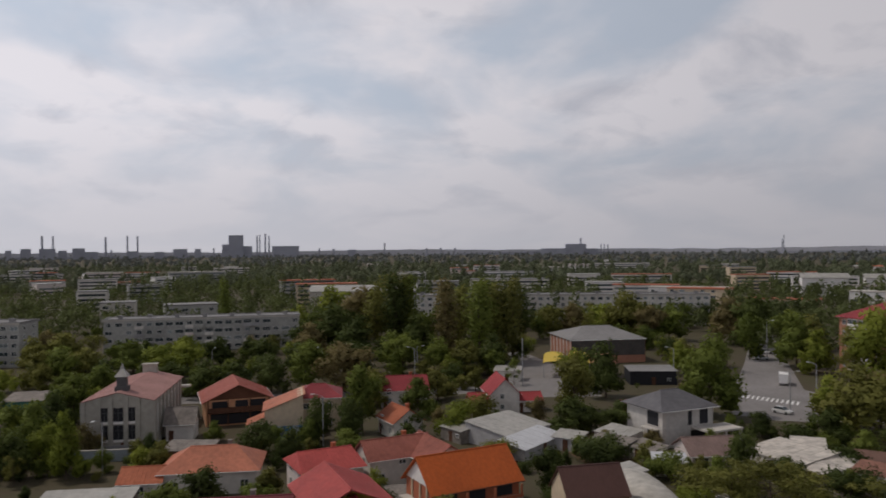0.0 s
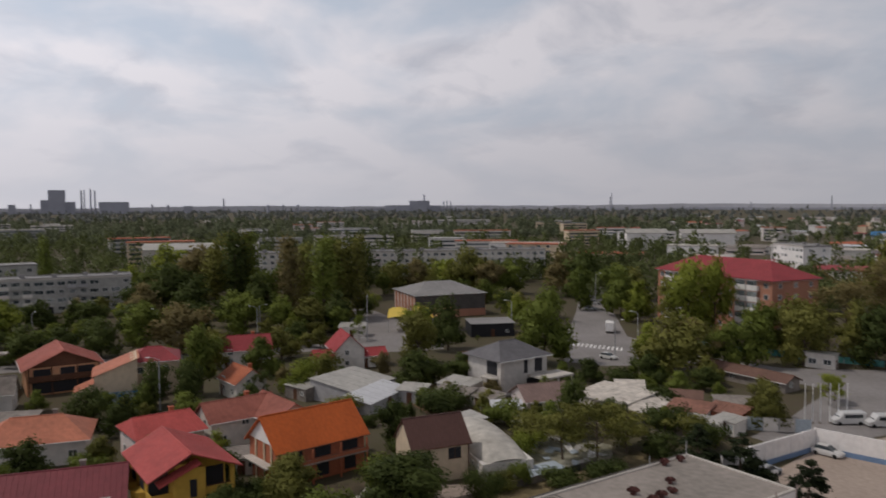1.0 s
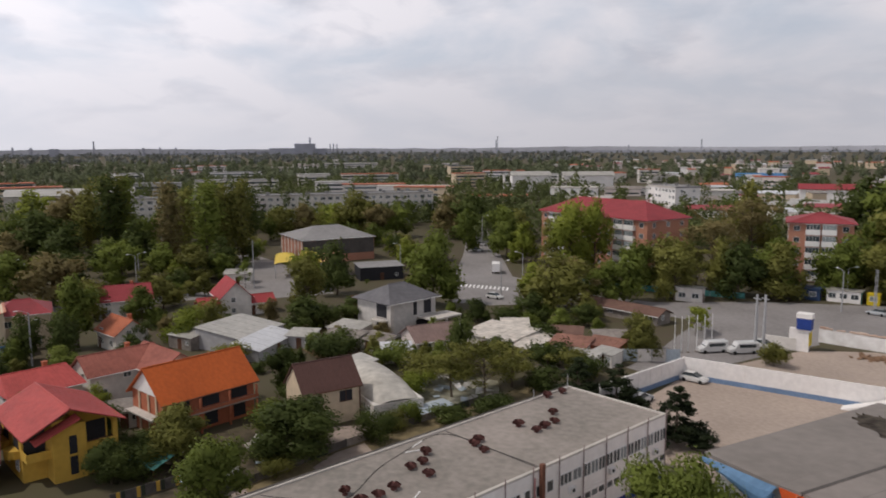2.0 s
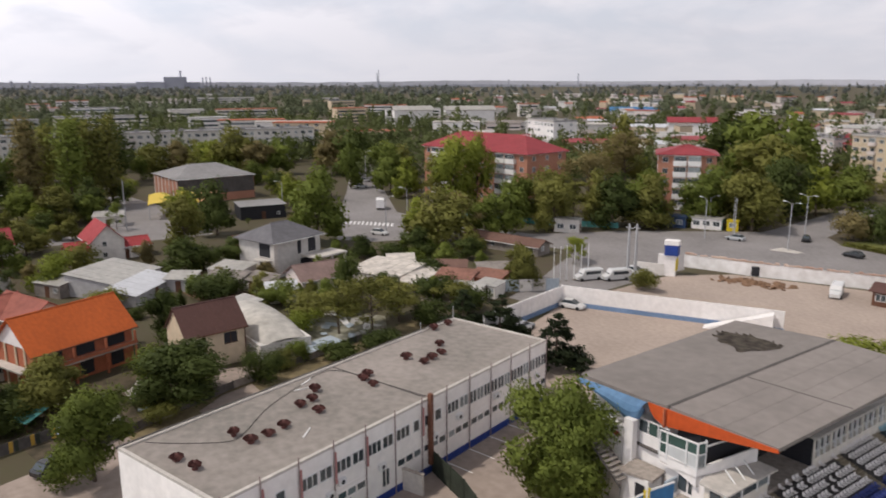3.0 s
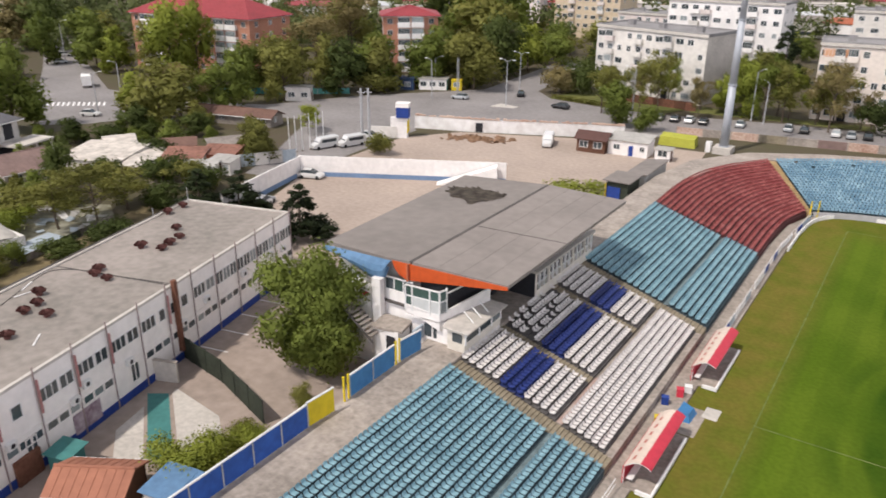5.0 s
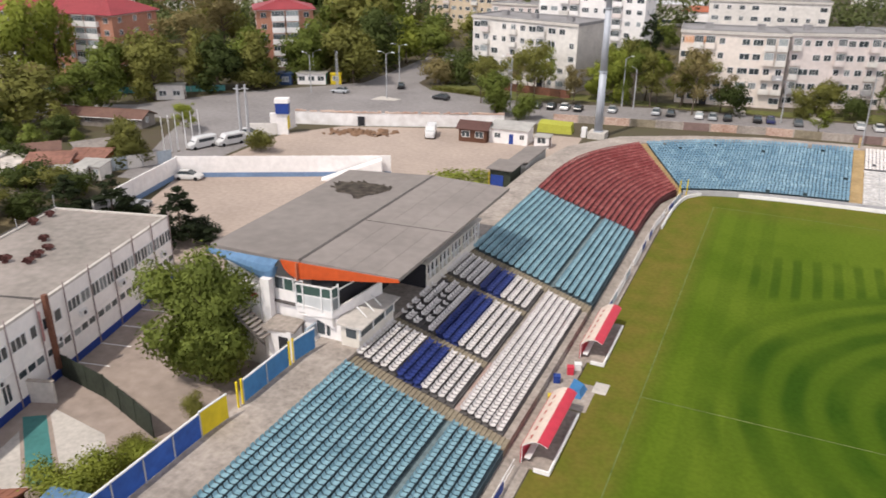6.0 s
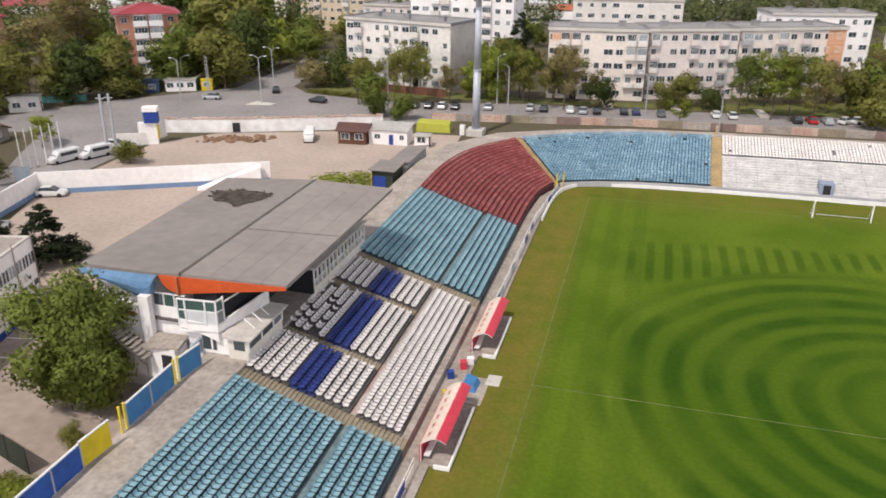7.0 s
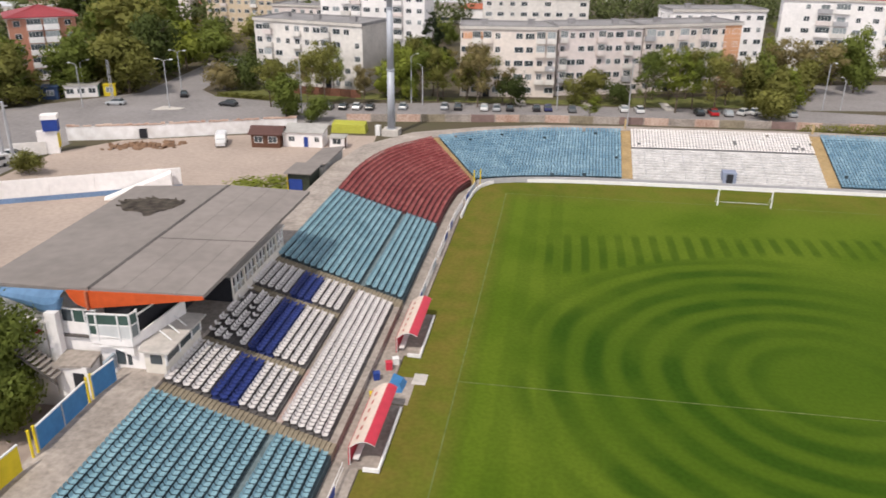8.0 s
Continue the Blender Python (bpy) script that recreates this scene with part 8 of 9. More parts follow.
def far_ridge():
    n = 200
    for dist, low, mat in ((4700, 26, "haze_pale"), (3900, 9, "haze_grey")):
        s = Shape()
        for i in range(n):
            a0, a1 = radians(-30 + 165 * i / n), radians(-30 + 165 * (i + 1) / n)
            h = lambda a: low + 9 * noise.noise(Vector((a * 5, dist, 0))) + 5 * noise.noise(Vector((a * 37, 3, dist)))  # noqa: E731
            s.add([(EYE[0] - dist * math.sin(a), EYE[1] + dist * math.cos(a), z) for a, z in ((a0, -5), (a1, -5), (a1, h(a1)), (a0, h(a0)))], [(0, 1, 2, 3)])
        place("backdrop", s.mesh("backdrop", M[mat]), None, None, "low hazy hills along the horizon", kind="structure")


far_ridge()


def works(name, yaw, dist, label, *boxes):
    """Far works on the skyline: boxes and stacks as (side, half width, height), in metres across the line of sight."""
    a = radians(yaw)
    w = thing(name, pose(EYE[0] - dist * math.sin(a), EYE[1] + dist * math.cos(a), 0, 0, 0, yaw), label, "works", "skyline works")
    for x, half, h in boxes:
        if half < 9:
            part("chimney", Shape().tube((x, 0, 0), (x, 0, h), half, half * 0.8, 10), M["haze_grey"], w)
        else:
            part("hall", Shape().box(x - half, -half, 0, x + half, half, h), M["haze_grey"], w)
    return w


works("power_station", 109.3, 3600, "far power station with slim stacks", (-33, 5, 101), (8, 4, 101), (-13, 31, 47), (-93, 19, 47), (-156, 11, 41), (43, 16, 39), (105, 24, 48), (151, 27, 33))
works("steelworks", 103.0, 3600, "far steelworks with stacks and furnaces", (-186, 5, 96), (-164, 5, 40), (-99, 4, 101), (-58, 4, 101), (-78, 24, 34), (32, 20, 31), (118, 29, 42), (193, 13, 42), (262, 4, 44))
works("cooling_tower", 95.9, 3600, "far tall cooling tower and boiler house", (-87, 32, 102), (-129, 19, 61), (-37, 21, 53), (6, 4, 102), (18, 3, 104), (42, 4, 109), (59, 4, 101), (132, 59, 52))
works("water_tower", 86.3, 3600, "far water tower and low halls", (-317, 5, 40), (-251, 8, 37), (-165, 19, 33), (-13, 4, 64), (183, 7, 36), (251, 5, 38), (318, 5, 37))
works("grain_works", 71.4, 3600, "far works like a ship on the ridge", (-55, 47, 51), (-33, 5, 79), (-156, 57, 31), (18, 29, 29), (59, 3, 50), (74, 3, 50), (90, 3, 49))
works("radio_mast", 58.1, 3600, "far lattice mast on the skyline", (0, 2, 81), (0, 7, 23))
works("lattice_mast", 58.2, 3600, "far lattice mast on the skyline", (0, 3, 64))
works("lattice_mast", 48.6, 3600, "far lattice mast on the skyline", (0, 3, 37))
works("lattice_mast", 43.6, 3600, "far lattice mast on the skyline", (0, 3, 61))

# ---- stadium fittings ----


def panel_fence(points, high, z, mats, label, step=2.4, top="frame_white", name="fence", post="pole"):
    """A fence of sheet panels between posts along plan points; mats are used in turn."""
    f = thing(name, pose(points[0][0], points[0][1], z), label, "fence")
    o = Vector((*points[0], 0))
    k = 0
    for a, b in zip(points, points[1:]):
        a, b = Vector((*a, 0)) - o, Vector((*b, 0)) - o
        n = max(1, round((b - a).length / step))
        turn = math.degrees(math.atan2((b - a).y, (b - a).x))
        w = (b - a).length / n
        for i in range(n):
            p = a.lerp(b, i / n)
            part("panel", Shape().box(0.03, -0.03, 0.06, w - 0.03, 0.03, high), M[mats[k % len(mats)]], f, m=pose(p.x, p.y, 0, 0, 0, turn))
            part("post", Shape().box(-0.05, -0.07, -0.2, 0.05, 0.07, high + 0.08), M[post], f, m=pose(p.x, p.y, 0, 0, 0, turn))
            k += 1
        if top:
            part("rail", Shape().box(0, -0.06, high, (b - a).length, 0.06, high + 0.1), M[top], f, m=pose(a.x, a.y, 0, 0, 0, turn))
    return f


M["deep_blue2"] = material("deep_blue2", (0.025, 0.085, 0.33), 0.6, 0.2, 2.0, 0.5)
panel_fence([(-24.3, NEAR_END), (-24.3, -77.4)], 1.8, 5.0, ["deep_blue2"], "deep blue sheet fence along the stand's walkway")
panel_fence([(-24.3, -77.4), (-24.1, -74.9)], 1.9, 5.0, ["yellow_paint"], "yellow sheet gate leaf standing open in the fence", name="gate")
panel_fence([(-24.3, -73.0), (-24.3, -67.6)], 1.8, 5.0, ["blue_paint"], "light blue sheet fence beside the walkway")
panel_fence([(-24.3, -66.9), (-24.0, -64.4)], 1.8, 5.0, ["blue_paint"], "short blue fence beside the grandstand stairs")
for y in (-73.6, -73.1, -67.4, -66.9):
    g = thing("gate_post", pose(-24.3, y, 5.0), "yellow painted steel gate post", "post", "gate posts")
    part("post", Shape().box(-0.06, -0.06, 0, 0.06, 0.06, 2.0), M["yellow_paint"], g)
    part("cap", Shape().box(-0.08, -0.08, 2.0, 0.08, 0.08, 2.05), M["yellow_paint"], g)
M["screen"] = material("screen", (0.035, 0.042, 0.03), 0.9, 0.3, 3.0, 0.4)
panel_fence([(-47.4, -70.4), (-40.0, -71.6), (-32.5, -74.0)], 2.3, 0.0, ["screen"], "dark green screen fence across the yard", top=None, post="screen")

stub = thing("yard_wall", pose(-45.6, -74.6, 0, 0, 0, 20), "short grey concrete wall at the screen fence's end", "wall", "yard walls")
part("panel", Shape().box(-0.2, -0.12, -0.2, 2.6, 0.12, 2.0), M["pale_concrete"], stub)
part("coping", Shape().box(-0.26, -0.18, 2.0, 2.66, 0.18, 2.1), M["concrete"], stub)
steps = thing("entrance_stair", pose(-46.2, -76.6, 0, 0, 0, 14.6), "blue painted entrance stair beside the office", "stair")
for k in range(4):
    part("step", Shape().box(0.35 * k, -1.1, 0, 0.35 * (k + 1), 1.1, 0.72 - 0.18 * k), M["deep_blue"], steps)
# teal mat, pale slabs and small roofs in the yard
flat("teal_path", [(-44.0, -76.3), (-42.5, -75.3), (-35.2, -80.7), (-36.6, -81.9)], 0.016, 0.03, M["green_paint"], "worn teal painted strip on the yard")
flat("slab_patch", [(-42.3, -75.1), (-42.6, -74.4), (-36.4, -75.2), (-33.4, -77.5), (-34.9, -80.4)], 0.016, 0.028, M["pale_concrete"], "pale concrete patch on the yard")
flat("slab_patch_b", [(-42.6, -77.7), (-36.8, -82.1), (-38.6, -83.4), (-41.6, -81.0)], 0.016, 0.028, M["pale_concrete"], "pale concrete patch by the teal strip")
for i in range(6):
    x, y = -46.9 + 1.0 * i * -0.9, -68.5 + 3.4 * i
    flat("bay_line", [(x, y), (x + 3.2, y + 0.7), (x + 3.2, y + 0.85), (x, y + 0.15)], 0.016, 0.024, M["white_paint"], "faded parking bay line")
M["roof_faded"] = material("roof_faded", (0.33, 0.14, 0.09), 0.8, 0.15, 1.5, 0.3)
gable_house(-35.2, -86.6, 30, 5.0, 3.6, 2.2, 3.0, "wood", "roof_faded", "small hut under a faded terracotta roof", over=0.3, floors=1, windows=False, chimney=False, name="hut")
shed(-40.2, -85.8, 14, 1.8, 1.6, 1.8, 2.0, "green_paint", "green_paint", "small teal shed beside the office", opening=False)
shed(-30.0, -84.2, 10, 3.4, 2.6, 2.2, 2.5, "old_white", "sky_blue", "little hut under a pale blue roof", opening=False)


def dugout(y0, y1):
    """A team shelter: bench under a bowed canopy, white behind and red towards the pitch."""
    L = y1 - y0
    d = thing("dugout", pose(-4.8, y0, 0.1), "team dugout with a bowed canopy, cream behind and red in front", "dugout", "dugouts")
    prof = [(-1.45 + 1.95 * t, 1.15 + 1.05 * math.sin(math.pi * (0.12 + 0.62 * t))) for t in [i / 10 for i in range(11)]]
    for name, a, b, mat in (("canopy", 0, 6, "cream_sheet"), ("canopy", 6, 10, "red_paint")):
        s = Shape()
        for (xa, za), (xb, zb) in zip(prof[a : b + 1], prof[a + 1 : b + 1]):
            s.add([(xa, 0, za), (xb, 0, zb), (xb, L, zb), (xa, L, za), (xa, 0, za - 0.05), (xb, 0, zb - 0.05), (xb, L, zb - 0.05), (xa, L, za - 0.05)],
                  [(0, 1, 2, 3), (7, 6, 5, 4), (0, 4, 5, 1), (2, 6, 7, 3), (1, 5, 6, 2), (3, 7, 4, 0)])
        part(name, s, M[mat], d, "cream sheet" if mat == "cream_sheet" else "bright red sheet")
    part("back", Shape().box(-1.5, 0, 0, -1.44, L, 1.5), M["red_paint"], d)
    for y in (0.0, L / 2, L - 0.06):
        rib = Shape()
        for (xa, za), (xb, zb) in zip(prof, prof[1:]):
            rib.tube((xa, y + 0.03, za - 0.08), (xb, y + 0.03, zb - 0.08), 0.035, n=5)
        rib.tube((-1.4, y + 0.03, 0), (-1.4, y + 0.03, 1.4), 0.035, n=5)
        part("rib", rib, M["frame_white"], d)
    part("bench", Shape().box(-1.25, 0.2, 0.38, -0.8, L - 0.2, 0.46), M["white_paint"], d)
    for i in range(4):
        y = 0.6 + i * (L - 1.2) / 3
        part("bench_leg", Shape().box(-1.1, y, 0, -1.0, y + 0.08, 0.38), M["steel"], d)
    part("floor", Shape().box(-1.5, -0.3, -0.08, 0.9, L + 0.2, 0.02), M["concrete"], d)
    part("step_wall", Shape().box(0.75, -0.6, 0, 0.92, L - 0.4, 0.32), M["white_paint"], d)
    part("step_wall", Shape().box(-0.3, -0.6, 0, 0.75, -0.45, 0.32), M["white_paint"], d)
    # illegible lettering: plain bars
    for i in range(6):
        y = 0.5 + i * (L - 1.0) / 6
        xa, za = prof[2]
        part("lettering", Shape().add([(prof[2][0], y, prof[2][1] + 0.012), (prof[3][0], y, prof[3][1] + 0.012), (prof[3][0], y + 0.55, prof[3][1] + 0.012), (prof[2][0], y + 0.55, prof[2][1] + 0.012)], [(0, 1, 2, 3)]), M["faded_red"], d)


M["cream_sheet"] = material("cream_sheet", (0.66, 0.54, 0.46), 0.6, 0.1)
M["faded_red"] = material("faded_red", (0.46, 0.16, 0.13), 0.7, 0.25, 3.0, 1.0)
dugout(-65.0, -57.2)
dugout(-48.7, -40.9)
b = thing("bench_cover", pose(-5.0, -54.2, 0.04), "blue tarpaulin thrown over a stack of benches", "cover")
part("cover", Shape().add([(-0.7, -1.0, 0), (0.6, -0.9, 0), (0.7, 0.9, 0), (-0.6, 1.0, 0), (-0.5, -0.7, 0.8), (0.35, -0.6, 0.65), (0.4, 0.7, 0.55), (-0.45, 0.7, 0.9)],
                          [(4, 5, 6, 7), (0, 1, 5, 4), (1, 2, 6, 5), (2, 3, 7, 6), (3, 0, 4, 7)]), M["blue_paint"], b)
flat("ground_mat", [(-5.3, -56.8), (-3.6, -56.8), (-3.6, -52.6), (-5.3, -52.6)], 0.03, 0.06, M["concrete"], "worn concrete pad beside the dugouts")
flat("ground_mat_b", [(-3.9, -53.6), (-2.7, -53.6), (-2.7, -51.9), (-3.9, -51.9)], 0.04, 0.075, M["pale_concrete"], "pale mat at the halfway line")
for x, y, mat, h, words in ((-6.3, -51.6, "red_paint", 1.0, "red"), (-5.9, -50.6, "white_paint", 0.8, "white"), (-7.0, -53.4, "deep_blue", 0.9, "dark blue"), (-6.6, -56.3, "yellow_paint", 0.7, "yellow")):
    c = thing("equipment_box", pose(x, y, 0.1, 0, 0, 20), f"{words} equipment box beside the dugouts", "box", "equipment boxes")
    part("body", Shape().box(-0.28, -0.25, 0, 0.28, 0.25, h * 0.7), M[mat], c)
    part("lid", Shape().box(-0.31, -0.28, h * 0.7, 0.31, 0.28, h * 0.7 + 0.06), M[mat], c)


def barrier(y0, y1, x0, x1, banners):
    f = thing("barrier", pose(x0, y0, 0.1), "white tube barrier hung with pale banners along the pitch", "barrier", "barriers")
    n = int(abs(y1 - y0) / 2.2)
    rng = random.Random(int(y0))
    for i in range(n):
        a, b = Vector(((x1 - x0) * i / n, (y1 - y0) * i / n, 0)), Vector(((x1 - x0) * (i + 1) / n, (y1 - y0) * (i + 1) / n, 0))
        part("post", Shape().tube(a, a + Vector((0, 0, 1.05)), 0.035, n=6), M["white_paint"], f)
        part("rail", Shape().tube(a + Vector((0, 0, 1.02)), b + Vector((0, 0, 1.02)), 0.03, n=6), M["white_paint"], f)
        part("rail", Shape().tube(a + Vector((0, 0, 0.5)), b + Vector((0, 0, 0.5)), 0.025, n=6), M["white_paint"], f)
        if rng.random() < banners:
            s = Shape().slab([a + Vector((0.05, 0.1, 0.9)), b + Vector((0.05, -0.1, 0.9)), b + Vector((0.09, -0.1, 0.9)), a + Vector((0.09, 0.1, 0.9))], 0.75)
            part("banner", s, M[rng.choice(("white_paint", "pale_blue", "white_paint", "deep_blue"))], f)
    return f


barrier(-39.5, -12.5, -6.0, -6.0, 0.7)
barrier(-12.5, 1.8, -6.0, -4.9, 0.7)
barrier(-112.0, -66.0, -6.4, -6.4, 0.6)
for x, y in ((-5.2, 3.3), (-4.3, 4.0)):
    g = thing("yellow_gate", pose(x, y, 0.1), "yellow steel gate frame at the corner stairs", "gate", "gate frames")
    part("frame", Shape().box(-0.06, -0.06, 0, 0.06, 0.06, 2.3).box(-0.06, -0.7, 2.2, 0.06, 0.06, 2.3).box(-0.06, -0.76, 0, 0.06, -0.64, 2.3), M["yellow_paint"], g)
for x, y in ((18.3, 24.0), (49.4, 26.0)):
    g = thing("stair_post", pose(x, y, 5.0), "tan post at the head of the end stairs", "post", "stair posts")
    part("post", Shape().box(-0.15, -0.15, 0, 0.15, 0.15, 1.6), M["tan"], g)
# rails on the bare lower steps of the white end
for i in range(9):
    x = 21.0 + 3.0 * i
    r = thing("step_rail", pose(x, 9.2, 0.75), "thin grey rail on the bare white steps", "rail", "step rails")
    part("post", Shape().tube((0, 0, 0), (0, 0, 0.9), 0.04, n=6), M["pole"], r)
    part("handrail", Shape().tube((0, 0, 0.9), (0, 6.4, 2.6), 0.035, n=6), M["pole"], r)
M["kiosk_blue_grey"] = material("kiosk_blue_grey", (0.24, 0.27, 0.36), 0.8, 0.2)
part_box = thing("tunnel_hut", pose(33.4, 9.4, 0.75), "small grey hut at the foot of the white end", "hut")
part("wall", Shape().box(-1.0, -0.8, 0, 1.0, 1.2, 1.7), M["kiosk_blue_grey"], part_box)
part("door", Shape().box(-0.5, -0.86, 0, 0.5, -0.8, 1.5), M["dark"], part_box)
# wall at the foot of the end blocks
ew = Shape()
for a, b in zip(smooth_curve([(-4.8, 3.2), (0.6, 5.5), (8.6, 7.1), (17.3, 7.85), (48, 8.75), (75, 8.75)], 40), smooth_curve([(-4.8, 3.2), (0.6, 5.5), (8.6, 7.1), (17.3, 7.85), (48, 8.75), (75, 8.75)], 40)[1:]):
    ew.prism([(a.x, a.y), (b.x, b.y), (b.x, b.y + 0.15), (a.x, a.y + 0.15)], 0, 0.85)
place("front_wall", ew.mesh("front_wall", M["grey_wall"]), None, None, "low stained wall in front of the end seats", kind="structure")


def mast():
    m = thing("floodlight_mast", pose(-24.5, 31.6, 0), "tall grey tapered steel floodlight mast", "mast")
    part("base", Shape().box(-1.6, -1.6, 0, 1.6, 1.6, 1.2), M["pale_concrete"], m)
    for i in range(4):
        z0, z1 = 1.2 + 11 * i, 1.2 + 11 * (i + 1)
        part("shaft", Shape().tube((0, 0, z0), (0, 0, z1), 0.78 - 0.11 * i, 0.78 - 0.11 * (i + 1), 14), M["mast_grey"], m, smooth=True)
        part("flange", Shape().tube((0, 0, z0), (0, 0, z0 + 0.2), 0.92 - 0.11 * i, 0.92 - 0.11 * i, 14), M["mast_grey"], m)
    part("control_box", Shape().box(-2.9, -1.2, 0, -2.0, -0.2, 1.9), M["frame_white"], m)


M["mast_grey"] = material("mast_grey", (0.40, 0.42, 0.46), 0.5, 0.08, 1.0, 0.2, metal=0.2)
mast()


def long_wall(points, high, mat, base_mat, cap_mat, label, cap=0.2, step=3.0):
    w = thing("yard_wall", pose(points[0][0], points[0][1], 0), label, "wall", "yard walls")
    o = Vector((*points[0], 0))
    for a, b in zip(points, points[1:]):
        a, b = Vector((*a, 0)) - o, Vector((*b, 0)) - o
        turn, L = math.degrees(math.atan2((b - a).y, (b - a).x)), (b - a).length
        n = max(1, round(L / step))
        for i in range(n):
            p = a.lerp(b, i / n)
            part("panel", Shape().box(0.04, -0.12, -0.3, L / n - 0.04, 0.12, high), M[mat], w, m=pose(p.x, p.y, 0, 0, 0, turn))
            part("pier", Shape().box(-0.12, -0.17, -0.3, 0.12, 0.17, high + 0.06), M[mat], w, m=pose(p.x, p.y, 0, 0, 0, turn))
        if base_mat:
            part("base_stripe", Shape().box(0, -0.19, -0.3, L, -0.171, 0.75), M[base_mat], w, "painted base stripe", m=pose(a.x, a.y, 0, 0, 0, turn))
        if cap_mat:
            rng, k = random.Random(int(L * 10)), max(2, int(L / 0.7))
            course = Shape()
            for i in range(k):
                if rng.random() < 0.88:
                    course.box(L * i / k, -0.2 + rng.uniform(-0.05, 0.03), high + 0.06, L * (i + 1) / k - rng.uniform(0, 0.06), 0.22, high + 0.06 + cap * rng.uniform(0.4, 1.5))
            part("coping", course, M[cap_mat], w, "crumbling brick top course", m=pose(a.x, a.y, 0, 0, 0, turn))
    return w


M["blue_base"] = material("blue_base", (0.16, 0.24, 0.38), 0.7, 0.2)
long_wall([(-77.6, -21.8), (-48.0, -6.7)], 3.3, "white_wall", "blue_base", None, "long white panelled wall with a blue base round the yard")
long_wall([(-73.0, -42.0), (-77.6, -21.8)], 3.2, "white_wall", "blue_base", None, "white panelled side wall of the yard")
M["brick_cap"] = material("brick_cap", (0.46, 0.26, 0.19), 0.9, 0.25, tint=(0.62, 0.48, 0.40))
M["patched_white"] = material("patched_white", (0.70, 0.66, 0.635), 0.9, 0.12, 0.8, 0.35, tint=(0.84, 0.82, 0.81))
old_wall = long_wall([(-81.5, 16.0), (-69.8, 19.6), (-47.6, 29.3), (-43.0, 31.0)], 2.5, "patched_white", None, "brick_cap", "old white wall with a crumbling brick top", 0.28, 4.0)
# The doorway is a near-black box that paints the shade of the gap.
part("opening", Shape().box(-0.7, -0.2, 0.1, 0.7, -0.13, 1.9), M["dark"], old_wall, "dark box for the shaded doorway", m=pose(12.6, 4.0, 0, 0, 0, 24))
ramp = thing("white_ramp", pose(-57.0, -13.0, 0, 0, 0, 27), "white sloping parapet in the sandy yard", "ramp")
part("slope", Shape().add([(0, -1.0, 0), (9.5, -1.0, 0), (9.5, 1.0, 0), (0, 1.0, 0), (9.5, -1.0, 3.2), (9.5, 1.0, 3.2)], [(0, 3, 2, 1), (0, 4, 5, 3), (0, 1, 4), (2, 3, 5), (1, 2, 5, 4)]), M["white_wall"], ramp)
end_wall_mats = ("brick_cap", "concrete", "brick_cap", "aisle", "concrete", "roof_pink")
for i in range(22):
    x0 = -36 + 5.0 * i
    x1 = x0 + 5.0
    yy = lambda x: 40.6 + 7.0 * min(1.0, (x + 37.5) / 40) + 0.065 * max(0.0, x)  # noqa: E731
    w = thing("street_wall", pose(x0, yy(x0), 0, 0, 0, math.degrees(math.atan2(yy(x1) - yy(x0), 5.0))), "stained painted wall panel along the street", "wall", "street wall panels")
    part("panel", Shape().box(0, -0.12, -0.2, 5.0, 0.12, 1.5), M[end_wall_mats[i % 6]], w)
    part("post", Shape().box(-0.12, -0.16, -0.2, 0.12, 0.16, 1.65), M["concrete"], w)

# ---- lot: kiosks, tank, poles ----


def kiosk(x, y, turn, w, d, h, wall, roof, label, over=0.5, pitched=True, frame="frame_white", name="kiosk"):
    k = thing(name, pose(x, y, 0, 0, 0, turn), label, "kiosk", "kiosks")
    part("wall", Shape().box(-w / 2, -d / 2, -0.2, w / 2, d / 2, h), M[wall], k)
    if pitched:
        for e in (-1, 1):
            q = [(-w / 2 - over, e * (d / 2 + over), h - 0.1), (w / 2 + over, e * (d / 2 + over), h - 0.1), (w / 2 + over, 0, h + 1.0), (-w / 2 - over, 0, h + 1.0)]
            part("roof", Shape().slab(q if e < 0 else [q[1], q[0], q[3], q[2]], 0.12), M[roof], k)
    else:
        part("roof", Shape().box(-w / 2 - over, -d / 2 - over, h, w / 2 + over, d / 2 + over, h + 0.16), M[roof], k)
    n = max(1, int(w / 2.2))
    for i in range(n):
        window(k, -w / 2 + (i + 0.5) * w / n, -d / 2, 0.9, 0, min(1.6, w / n - 0.4), 1.2, 2, frame=frame)
        window(k, -w / 2 + (i + 0.5) * w / n, d / 2, 0.9, 180, min(1.6, w / n - 0.4), 1.2, 2, frame=frame)
    part("door", Shape().box(w / 2 - 0.02, -0.45, 0, w / 2 + 0.05, 0.45, 2.0), M["wood"], k)
    return k


kiosk(-44.6, 20.0, 5, 5.2, 4.0, 2.6, "wood", "roof_brown", "dark brown wooden kiosk with white windows")
c = thing("site_cabin", pose(-38.2, 21.6, 0, 0, 0, 3), "white site cabin with a grey roof and a blue door", "cabin")
part("wall", Shape().box(-3.6, -2.0, 0, 3.6, 2.0, 2.7), M["white_wall"], c)
part("roof", Shape().slab([(-3.9, -2.3, 2.8), (3.9, -2.3, 2.8), (3.9, 2.3, 3.4), (-3.9, 2.3, 3.4)], 0.15), M["tin"], c)
part("door", Shape().box(0.2, -2.05, 0.1, 1.0, -1.99, 1.9), M["deep_blue"], c, "blue door")
window(c, -2.0, -2.0, 1.0, 0, 1.2, 1.0)
window(c, 2.6, -2.0, 1.0, 0, 0.9, 1.0)
kiosk(-31.8, 20.6, 4, 2.6, 2.4, 2.0, "white_wall", "tin", "small white cabin beside the stand", 0.2, False)
